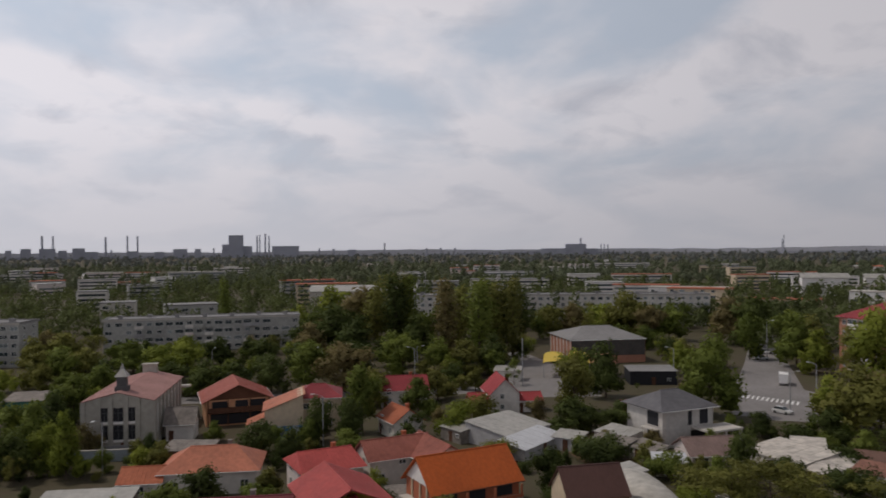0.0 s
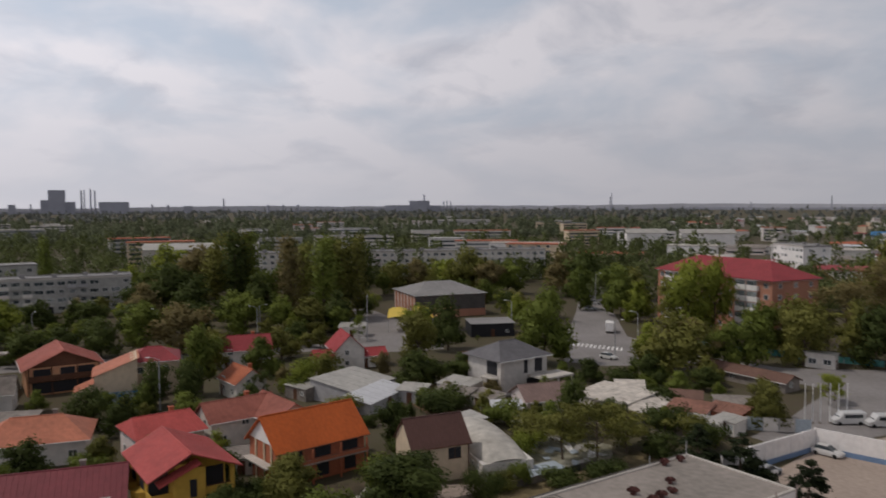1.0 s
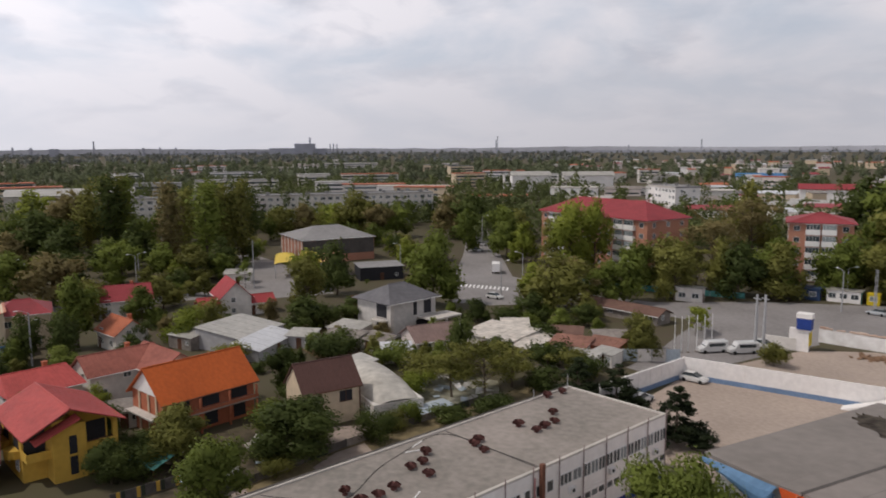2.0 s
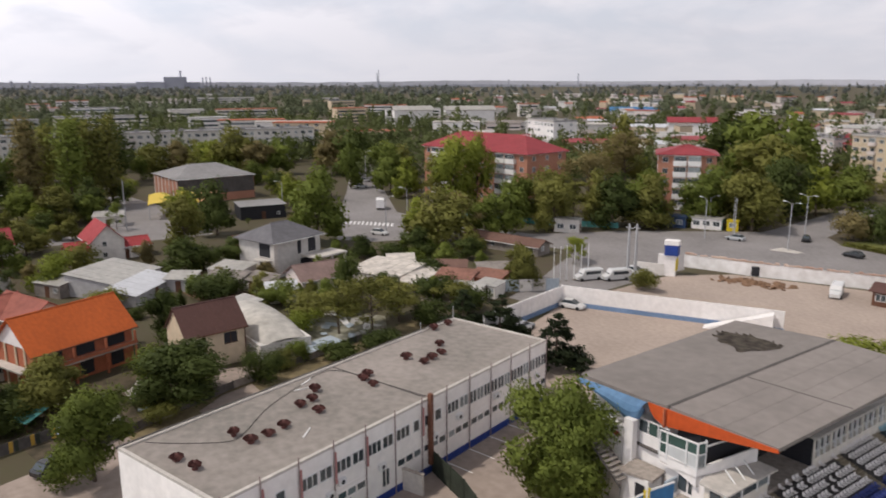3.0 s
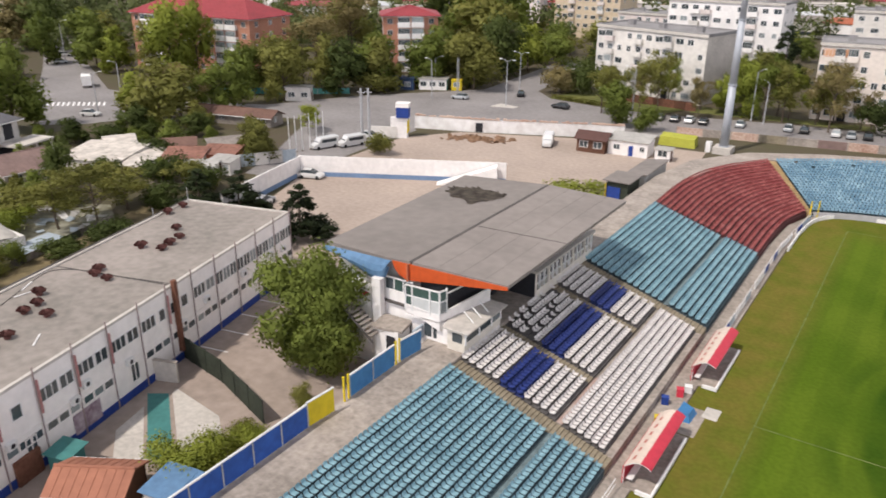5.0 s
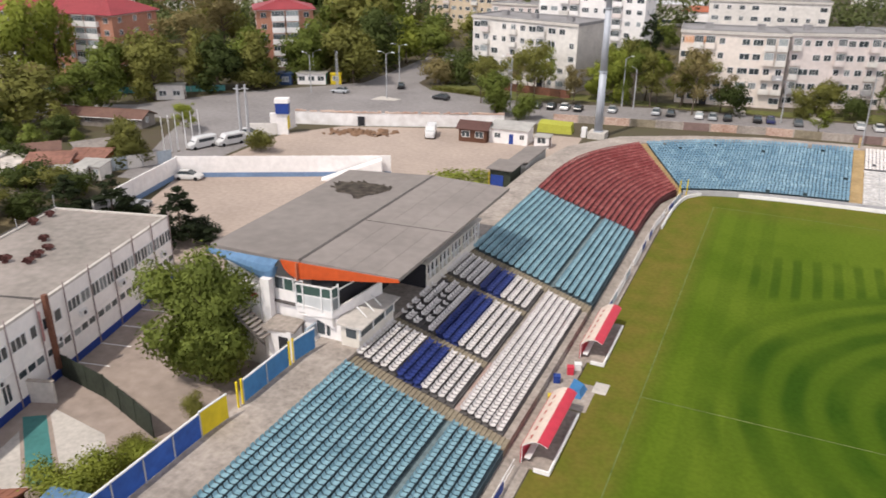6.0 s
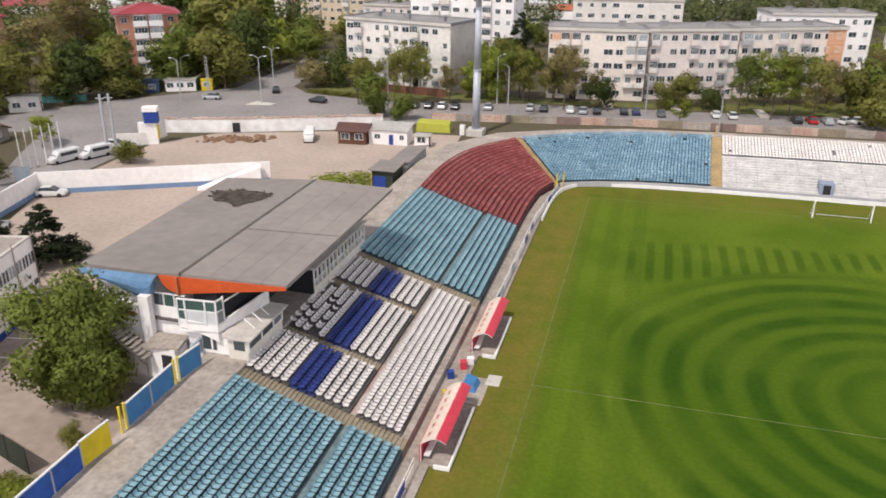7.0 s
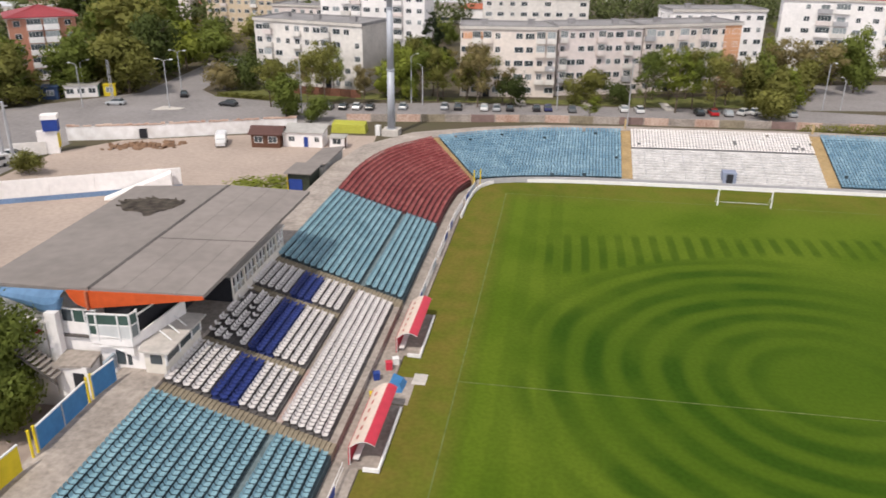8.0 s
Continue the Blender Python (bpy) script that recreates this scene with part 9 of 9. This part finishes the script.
t = thing("tarp_heap", pose(-33.0, 32.5, 0, 0, 0, 5), "yellow-green tarpaulin stretched over a stack", "cover")
M["lime"] = material("lime", (0.36, 0.36, 0.05), 0.7, 0.15)
part("tarp", Shape().add([(-3.4, -1.4, 0), (3.4, -1.4, 0), (3.4, 1.4, 0), (-3.4, 1.4, 0), (-3.2, -1.2, 1.7), (3.1, -1.1, 1.5), (3.2, 1.2, 1.9), (-3.1, 1.2, 2.0)], [(4, 5, 6, 7), (0, 1, 5, 4), (1, 2, 6, 5), (2, 3, 7, 6), (3, 0, 4, 7)]), M["lime"], t)
tank = thing("advertising_tower", pose(-78.5, 8.0, 0, 0, 0, 25), "white block tower topped by a blue tank", "tower")
part("base", Shape().box(-2.6, -0.5, -0.2, 0.6, 0.5, 4.0), M["white_wall"], tank)
part("tank", Shape().box(-1.4, -0.9, 4.0, 1.0, 0.9, 6.0), M["deep_blue"], tank, "blue tank")
part("lid", Shape().box(-1.5, -1.0, 6.0, 1.1, 1.0, 6.8), M["white_wall"], tank)
part("sign", Shape().box(0.62, -0.45, 1.0, 0.7, 1.6, 3.4), M["yellow_paint"], tank, "yellow board")
long_wall([(-84.5, 4.5), (-79.5, 7.0)], 2.2, "old_white", None, None, "short white wall by the tower")
M["spoil"] = material("spoil", (0.20, 0.12, 0.075), 0.95, 0.35, 1.5, 0.6)
spoil = Shape()
_r = random.Random(12)
for _i in range(90):
    _x, _y = _r.gauss(0, 3.4), _r.gauss(0, 1.1)
    _h = max(0.15, 1.0 - abs(_x) / 9 - abs(_y) / 3)
    spoil.tube((_x, _y, -0.1), (_x + _r.uniform(-0.3, 0.3), _y + _r.uniform(-0.3, 0.3), _h * _r.uniform(0.5, 1.1)), _r.uniform(0.5, 1.0), 0.15, 6)
place("spoil_heap", spoil.mesh("spoil_heap", M["spoil"]), None, pose(-66.5, 14.5, 0, 0, 0, 18), "heap of brown rubble and earth in the lot", category="rubble", kind="stuff")
for i, (x, y) in enumerate(((-88.6, -12.8), (-88.2, -11.6), (-87.8, -10.4), (-87.4, -8.8), (-87.0, -7.4), (-86.6, -6.0))):
    f = thing("flagpole", pose(x, y, 0), "bare white flagpole by the street wall", "pole", "flagpoles")
    part("base", Shape().box(-0.2, -0.2, 0, 0.2, 0.2, 0.25), M["concrete"], f)
    part("pole", Shape().tube((0, 0, 0.2), (0, 0, 6.6), 0.1, 0.06, 8), M["frame_white"], f)
for x, y in ((-81.9, -0.6), (-81.0, 0.4)):
    f = thing("concrete_pole", pose(x, y, 0), "stout concrete power pole", "pole", "power poles")
    part("pole", Shape().tube((0, 0, -0.2), (0, 0, 10.4), 0.3, 0.2, 8), M["pole"], f)
    part("crossarm", Shape().box(-0.8, -0.06, 9.6, 0.8, 0.06, 9.75), M["pole"], f)
M["kiosk_blue"] = material("kiosk_blue", (0.03, 0.055, 0.12), 0.6, 0.2)
kiosk(-109.0, 49.5, 20, 6.0, 3.4, 2.8, "kiosk_blue", "kiosk_blue", "dark blue kiosk by the street", 0.2, False)
kiosk(-102.5, 53.5, 25, 7.0, 3.0, 2.7, "white_wall", "tin", "white shop kiosk by the street", 0.3, False)
kiosk(-97.0, 56.0, 25, 2.6, 2.4, 2.4, "yellow_paint", "yellow_paint", "yellow kiosk by the street", 0.1, False)
kiosk(-120.5, 23.5, 30, 6.0, 2.6, 3.2, "old_white", "tin", "white stall with a bus shelter", 0.3, False)
kiosk(-100.0, 54.8, 25, 1.8, 2.2, 2.6, "green_paint", "green_paint", "green kiosk by the street", 0.1, False)
panel_fence([(-150.0, 14.0), (-128.0, 26.5), (-115.5, 36.0)], 1.5, 0, ["green_paint"], "green street fence in front of the trees", 2.6, None)
panel_fence([(-93.6, -33.0), (-89.0, -24.0), (-84.0, -16.0)], 2.2, 0, ["pale_concrete", "pale_blue", "old_white"], "patched fence behind the sheds", 2.6, None)
panel_fence([(-69.5, -96.5), (-76.5, -78.0), (-83.5, -52.0)], 1.0, 0, ["felt_dark", "screen", "felt_dark", "asbestos"], "dark patched fence along the weeds", 3.0, None, post="felt_dark")
panel_fence([(-73.5, -104.5), (-75.2, -97.5)], 1.2, 0, ["felt_dark", "yellow_wall", "screen", "felt_dark"], "dark garden fence with a few yellow boards", 0.5, None, post="felt_dark")
cover = thing("teal_cover", pose(-80.5, -99.8, 0, 0, 0, 30), "teal tarpaulin over a garden frame", "cover")
part("tarp", Shape().slab([(-2.6, -1.5, 1.2), (2.6, -1.5, 1.3), (2.5, 1.4, 2.0), (-2.5, 1.4, 1.9)], 0.05), M["green_paint"], cover)
for xx, yy, h in ((-2.4, -1.4, 1.2), (2.4, -1.4, 1.2), (2.4, 1.3, 1.9), (-2.4, 1.3, 1.9)):
    part("post", Shape().tube((xx, yy, 0), (xx, yy, h), 0.05, n=6), M["wood"], cover)
canopy = thing("market_awning", pose(-200.0, -42.5, 0, 0, 0, 75) @ Matrix.Scale(1.6, 4), "yellow and salmon market awnings on posts", "awning")
for i, mat in enumerate(("yellow_awning", "yellow_awning", "peach")):
    if mat not in M:
        M[mat] = material(mat, (0.62, 0.45, 0.08), 0.7, 0.12)
    dome, mid_x = Shape(), -4.0 + 4.2 * i
    for k in range(9):
        u = math.pi * k / 8
        for drop in (0.0, 0.06):
            dome.v += [(mid_x - 2.0 * math.cos(u), -3, 2.5 + 0.4 * math.sin(u) - drop), (mid_x - 1.7 * math.cos(u), 2.5, 3.3 + 0.55 * math.sin(u) - drop)]
    for k in range(8):
        q = 4 * k
        dome.f += [(q, q + 4, q + 5, q + 1), (q + 3, q + 7, q + 6, q + 2), (q, q + 2, q + 6, q + 4), (q + 1, q + 5, q + 7, q + 3)]
    dome.f += [(0, 1, 3, 2), (32, 34, 35, 33)]
    dome.m = [0] * len(dome.f)
    part("awning", dome, M[mat], canopy)
    for x in (-5.8 + 4.2 * i, -2.2 + 4.2 * i):
        part("post", Shape().tube((x, -2.8, 0), (x, -2.8, 2.5), 0.06, n=6), M["pole"], canopy)

# stands' back-of-house clutter
box = thing("turnstile_hut", pose(-27.0, -12.0, 0), "dark steel turnstile hut with a yellow and blue gate", "hut")
part("wall", Shape().box(-1.6, -2.2, 0, 1.4, 2.2, 5.8), M["screen"], box)
part("roof", Shape().box(-2.0, -2.6, 5.8, 1.8, 2.6, 5.95), M["felt_old"], box)
part("gate", Shape().box(-1.7, -2.3, 3.4, -1.6, -0.6, 5.4), M["yellow_paint"], box)
part("gate", Shape().box(-1.4, -2.32, 3.2, 0.4, -2.22, 5.0), M["deep_blue"], box)
shelter = thing("shelter", pose(-26.6, -4.5, 0), "long grey lean-to along the stand's back", "shelter")
part("wall", Shape().box(-1.2, -4.2, 0, 1.4, 5.0, 5.2), M["block_grey"], shelter)
part("roof", Shape().slab([(-1.8, -4.6, 5.3), (1.8, -4.6, 5.8), (1.8, 5.4, 5.8), (-1.8, 5.4, 5.3)], 0.12), M["felt_old"], shelter)
bench_roof = thing("walk_wall", pose(-25.2, -64.0, 5.0), "pale blue low wall beside the grandstand door", "wall")
part("panel", Shape().box(0, 0, 0, 0.2, 2.6, 1.2), M["pale_blue"], bench_roof)

# ---- vehicles ----
CAR_COLOURS = {"white": (0.62, 0.61, 0.60), "silver": (0.36, 0.37, 0.38), "grey": (0.13, 0.135, 0.14), "black": (0.018, 0.018, 0.02), "navy": (0.03, 0.035, 0.11), "red": (0.42, 0.015, 0.02)}
M["tyre"] = material("tyre", (0.02, 0.02, 0.02), 0.9)
for _k, _c in CAR_COLOURS.items():
    M["car_" + _k] = material("car_" + _k, _c, 0.25, 0.05, 1.0, 0.3, metal=0.1, spec=0.6)


def loft(sections):
    """A closed body through cross-sections of equal counts."""
    s, n = Shape(), len(sections[0])
    for sec in sections:
        s.v += [tuple(p) for p in sec]
    for i in range(len(sections) - 1):
        for j in range(n):
            s.f.append((i * n + j, i * n + (j + 1) % n, (i + 1) * n + (j + 1) % n, (i + 1) * n + j))
    s.f += [tuple(range(n - 1, -1, -1)), tuple(range((len(sections) - 1) * n, len(sections) * n))]
    s.m = [0] * len(s.f)
    return s


def car_body():
    def sec(x, w, z0, z1):
        return [(x, -w, z0), (x, w, z0), (x, w + 0.03, (z0 + z1) / 2), (x, w - 0.06, z1), (x, -w + 0.06, z1), (x, -w - 0.03, (z0 + z1) / 2)]

    return loft([sec(-2.1, 0.7, 0.35, 0.75), sec(-2.0, 0.82, 0.25, 0.9), sec(-1.0, 0.86, 0.22, 0.95), sec(0.9, 0.86, 0.22, 0.92), sec(1.8, 0.82, 0.24, 0.8), sec(2.1, 0.7, 0.32, 0.62)])


def car_cabin(grow=0.0):
    def sec(x, w, z0, z1):
        return [(x, -w, z0), (x, w, z0), (x, w - 0.02, z1), (x, -w + 0.02, z1)]

    g = grow
    return loft([sec(-1.75 + g, 0.74, 0.88, 0.92), sec(-1.3 + g * 0.3, 0.66 - g, 0.88, 1.40), sec(0.1, 0.66 - g, 0.88, 1.45), sec(1.0 - g, 0.74, 0.88, 0.92)])


WHEEL = Shape().tube((0, -0.1, 0), (0, 0.1, 0), 0.31, n=12).mesh("wheel", M["tyre"])
CAR = {k: (car_body().mesh("body", M["car_" + k]), Shape().box(-1.3, -0.6, 1.39, 0.12, 0.6, 1.46).mesh("roof", M["car_" + k])) for k in CAR_COLOURS}
CABIN, LAMP = car_cabin().mesh("cabin_glass", M["glass"]), Shape().box(-0.03, -0.16, -0.07, 0.03, 0.16, 0.07).mesh("headlamp", M["frame_white"])


def car(x, y, turn, colour):
    c = thing("car", pose(x, y, 0.03, 0, 0, turn), f"{colour} car standing on the asphalt", "car", "cars")
    place("body", CAR[colour][0], c)
    place("roof", CAR[colour][1], c)
    place("cabin_glass", CABIN, c, label="dark car glass")
    for xx in (-1.3, 1.3):
        for yy in (-0.78, 0.78):
            place("wheel", WHEEL, c, pose(xx, yy, 0.31))
    for yy in (-0.55, 0.55):
        place("headlamp", LAMP, c, pose(2.07, yy, 0.6))
    return c


def van(x, y, turn, label, long=5.2, high=2.1, box=False):
    v = thing("van", pose(x, y, 0.03, 0, 0, turn), label, "van", "vans")

    def sec(xx, w, z0, z1):
        return [(xx, -w, z0), (xx, w, z0), (xx, w, z1 - 0.15), (xx, w - 0.15, z1), (xx, -w + 0.15, z1), (xx, -w, z1 - 0.15)]

    L = long / 2
    if box:
        part("box", Shape().box(-L, -1.1, 0.7, L - 1.7, 1.1, 3.0), M["white_paint"], v)
        part("cab", loft([sec(L - 1.6, 0.95, 0.4, 2.1), sec(L - 0.5, 0.95, 0.4, 2.0), sec(L, 0.9, 0.4, 1.1)]), M["white_paint"], v)
    else:
        part("body", loft([sec(-L, 0.9, 0.35, high), sec(L - 1.5, 0.92, 0.3, high), sec(L - 0.9, 0.9, 0.3, 1.25), sec(L, 0.8, 0.35, 0.9)]), M["car_white"], v)
        part("side_window", Shape().box(-L + 0.5, -0.935, 1.2, L - 1.7, 0.935, 1.75), M["glass"], v)
        part("rear_window", Shape().box(-L - 0.02, -0.7, 1.2, -L + 0.02, 0.7, 1.8), M["glass"], v)
    part("windscreen", Shape().slab([(L - 0.95, -0.75, 1.33), (L - 0.95, 0.75, 1.33), (L - 1.42, 0.75, 1.95), (L - 1.42, -0.75, 1.95)], 0.03), M["glass"], v)
    for xx in (-L + 0.9, L - 0.9):
        for yy in (-0.85, 0.85):
            place("wheel", WHEEL, v, pose(xx, yy, 0.34))
    return v


van(-53.1, 18.6, 290, "white van parked on the gravel lot")
van(-86.0, -6.6, 252, "white minibus parked behind the wall")
van(-82.9, -2.6, 248, "white minibus parked behind the wall")
van(-177.0, 5.5, 148, "white box lorry on the street", 6.5, 3.0, True)


def street_lamp(x, y, high, arms):
    s = thing("street_lamp", pose(x, y, 0, 0, 0, (x * 37 + y * 11) % 360), "grey concrete street lamp post" if arms else "bare grey wooden pole", "street lamp" if arms else "pole", "street lamps" if arms else "poles")
    part("pole", Shape().tube((0, 0, -0.1), (0, 0, high), 0.15, 0.09, 8), M["pole"], s)
    for k in range(arms):
        e = 1 if k == 0 else -1
        arm = part("arm", Shape().tube((0, 0, high - 0.1), (e * 0.9, 0, high + 0.35), 0.05, n=6).tube((e * 0.9, 0, high + 0.35), (e * 1.7, 0, high + 0.42), 0.045, n=6), M["pole"], s)
        part("lamp_head", Shape().box(min(e * 1.5, e * 2.2), -0.14, high + 0.36, max(e * 1.5, e * 2.2), 0.14, high + 0.5), M["frame_white"], arm)
    if not arms:
        part("crossarm", Shape().box(-0.5, -0.04, high - 0.6, 0.5, 0.04, high - 0.5), M["pole"], s)
    return s


car(-42.9, 51.6, 95, "grey")
car(-39.8, 52.2, 95, "black")
car(-36.9, 52.8, 95, "white")
car(-34.0, 52.8, 95, "black")
car(-27.0, 54.8, 95, "silver")
car(-18.1, 56.6, 95, "silver")
car(-15.1, 56.6, 95, "black")
car(-9.4, 57.1, 95, "white")
car(-6.7, 57.1, 95, "silver")
car(-3.8, 57.7, 95, "black")
car(1.9, 58.8, 95, "black")
car(4.4, 59.3, 95, "navy")
car(9.6, 59.2, 95, "grey")
car(20.8, 61.5, 95, "white")
car(24.1, 61.5, 95, "white")
car(36.7, 61.2, 95, "black")
car(39.7, 61.8, 95, "red")
car(42.7, 61.9, 95, "silver")
car(46.5, 63.2, 50, "white")
car(49.1, 64.3, 50, "white")
car(56.2, 64.0, 95, "silver")
car(-90.0, 46.2, 190, "silver")
car(-79.7, 57.9, 115, "black")
car(-65.4, 50.0, 175, "black")
car(-75.2, -21.9, 20, "white")
car(-71.5, -36.6, 100, "white")
car(-83.5, 3.8, 20, "white")
car(-144.9, -14.7, 25, "white")
car(-230.6, 32.6, 60, "white")
car(-217.3, 23.3, 60, "silver")
car(-71.9, -35.6, 100, "silver")
car(-67.7, -99.0, 118, "black")
car(84.4, 105.9, 20, "black")
car(83.2, 108.9, 20, "white")
street_lamp(-76.9, 45.3, 10.1, 2)
street_lamp(-81.1, 59.7, 9.8, 2)
street_lamp(-95.7, 42.7, 9.0, 1)
street_lamp(-95.7, 54.0, 8.5, 0)
street_lamp(-46.5, 44.1, 11.5, 1)
street_lamp(-26.4, 61.0, 10.4, 1)
street_lamp(-23.6, 59.7, 8.5, 1)
street_lamp(6.3, 59.7, 8.3, 1)
street_lamp(20.6, 47.0, 12.5, 0)
street_lamp(57.6, 73.7, 3.8, 0)
street_lamp(64.5, 70.8, 10.3, 1)
street_lamp(68.8, 72.3, 6.6, 1)
street_lamp(-144.6, -13.1, 8.6, 2)
street_lamp(-192.1, -17.6, 7.9, 1)
street_lamp(-160.6, 3.7, 7.6, 1)
street_lamp(-220.1, 26.6, 11.7, 1)
street_lamp(-94.2, 52.3, 8.7, 0)
street_lamp(-102.0, 53.6, 7.7, 1)
street_lamp(-187.3, -61.3, 12.5, 0)
street_lamp(-134.5, -111.7, 9.1, 1)
street_lamp(-200.3, -88.2, 8.7, 1)
street_lamp(-210.7, -113.3, 8.1, 1)
street_lamp(-205.7, -87.0, 8.4, 1)
street_lamp(-122.6, -146.7, 8.4, 1)
street_lamp(-222.0, -183.2, 6.4, 1)
street_lamp(-224.8, -145.6, 6.6, 1)
street_lamp(-252.7, 44.3, 9.3, 1)

# crossing and lane marks
for i in range(13):
    x, y = -165.4 + 0.92 * i, -13.9 + 0.68 * i
    flat("crossing_stripe", [(x + 1.98, y - 1.12), (x + 2.38, y - 0.83), (x - 1.14, y + 1.81), (x - 1.54, y + 1.52)], 0.02, 0.045, M["white_paint"], "white stripe of a pedestrian crossing")
flat("traffic_island", [(-79.5, 42.6), (-74.0, 44.0), (-73.5, 45.6), (-79.0, 46.8)], 0.0, 0.16, M["pale_concrete"], "pale kerbed traffic island")
M["verge"] = material("verge", (0.10, 0.12, 0.03), 0.95, 0.35, 0.8, 0.15, tint=(0.17, 0.17, 0.05))
flat("verge", [(-73, 59.5), (-45, 56.5), (-40, 68), (-70, 76)], -0.1, 0.1, M["verge"], "grassy verge at the junction")
flat("verge_b", [(-40, 63.0), (22, 67.5), (60, 72), (60, 88), (28, 78), (5, 70.5), (-16, 68.5), (-39, 70)], -0.1, 0.1, M["verge"], "grassy strip in front of the blocks of flats")
for x in (-3.0, 12.0, 30.0):
    flat("entry_path", [(x, 63.8), (x + 2.4, 64), (x + 1.2, 72), (x - 0.8, 72)], 0.0, 0.13, M["pale_concrete"], "pale path to a block entrance")
M["garden"] = material("garden", (0.19, 0.17, 0.10), 0.95, 0.3, 0.8, 0.3, tint=(0.34, 0.33, 0.27))
flat("garden_patch", [(-98, -66), (-84, -62.5), (-83, -52), (-90, -48), (-99, -54)], -0.1, 0.02, M["garden"], "pale littered garden ground under thin trees")
flat("garden_patch_b", [(-87, -86), (-79, -84), (-77.5, -73), (-82, -72.5)], -0.1, 0.02, M["yard"], "bare trodden yard beside the cream house")
flat("garden_patch_c", [(-90, -104), (-71, -100), (-76, -84), (-88, -86)], -0.1, 0.02, M["soil_shaded"], "garden earth before the brick house, darkened for weeds and shade")
flat("garden_patch_d", [(-112, -30), (-100, -20), (-90, -22), (-88, -34), (-100, -44), (-113, -42)], -0.1, 0.02, M["yard"], "dusty yard between the sheds")
flat("garden_patch_e", [(-135, -70), (-112, -68), (-112, -50), (-136, -54)], -0.1, 0.02, M["spoil"], "brown trodden earth between the sheds")
low = thing("brown_wall", pose(-57, 66.6, 0, 0, 0, -8), "rusty brown low wall before the white flats", "wall")
for i in range(7):
    part("panel", Shape().box(2.6 * i + 0.03, -0.1, -0.2, 2.6 * i + 2.57, 0.1, 1.9), M["wood" if i % 2 else "rust"], low)
heap = thing("covered_heap", pose(-81.8, -87.2, 0), "heap under a pale grey sheet in the garden", "cover")
part("sheet", Shape().add([(-1.3, -1.1, 0), (1.2, -1.3, 0), (1.4, 1.0, 0), (-1.1, 1.3, 0), (0.1, -0.1, 1.9)], [(0, 1, 4), (1, 2, 4), (2, 3, 4), (3, 0, 4), (3, 2, 1, 0)]), M["tarp"], heap)
part("rim", Shape().box(-1.7, -1.5, -0.1, 1.7, 1.5, 0.06), M["pale_concrete"], heap)
flat("garden_path", [(-88, -98.5), (-80, -93), (-72, -91.5), (-72, -90.6), (-80.4, -91.8), (-88.6, -97.4)], 0.0, 0.04, M["pale_concrete"], "pale garden path behind the brick house")
rng = random.Random(17)
for k in range(44):
    x, y = (rng.uniform(-97, -84), rng.uniform(-64, -51)) if k < 30 else (rng.uniform(-88, -73), rng.uniform(-100, -86))
    r = thing("junk_sheet", pose(x, y, 0.05, rng.uniform(-8, 8), rng.uniform(-8, 8), rng.uniform(0, 180)), "pale crumpled plastic sheet lying in the garden", "rubbish", "garden rubbish")
    w = rng.uniform(0.4, 1.2)
    part("sheet", Shape().slab([(-w, -0.4, 0.1), (w, -0.5, 0.2), (w * 0.9, 0.5, 0.35), (-w, 0.4, 0.15)], 0.06), M[rng.choice(("white_paint", "pale_blue", "tin", "asbestos"))], r)
flat("side_parking", [(58, 70), (110, 78), (110, 112), (64, 102), (58, 88)], -0.1, 0.06, M["asphalt"], "asphalt parking beside the blocks of flats")
hedge_rng = random.Random(4)
for x0, y0, x1, y1, w, h in ((54, 47.5, 82, 52.0, 2.2, 1.6), (-72, 60, -52, 57.0, 1.4, 1.0)):
    s = Shape()
    n = int(math.hypot(x1 - x0, y1 - y0) * 60)
    for _ in range(n):
        t = hedge_rng.random()
        p = Vector((x0 + (x1 - x0) * t, y0 + (y1 - y0) * t, 0)) + Vector((hedge_rng.uniform(-w, w) / 2, hedge_rng.uniform(-w, w) / 2, hedge_rng.uniform(0.1, h)))
        u = Vector((hedge_rng.gauss(0, 1), hedge_rng.gauss(0, 1), hedge_rng.gauss(0, 1))).normalized()
        v = u.orthogonal().normalized()
        s.add([p - u * 0.2, p - v * 0.15, p + u * 0.2, p + v * 0.15], [(0, 1, 2, 3)])
    place("hedge", s.mesh("hedge", M["leaf_olive"]), None, None, "clipped olive green hedge", category="hedge", kind="stuff")
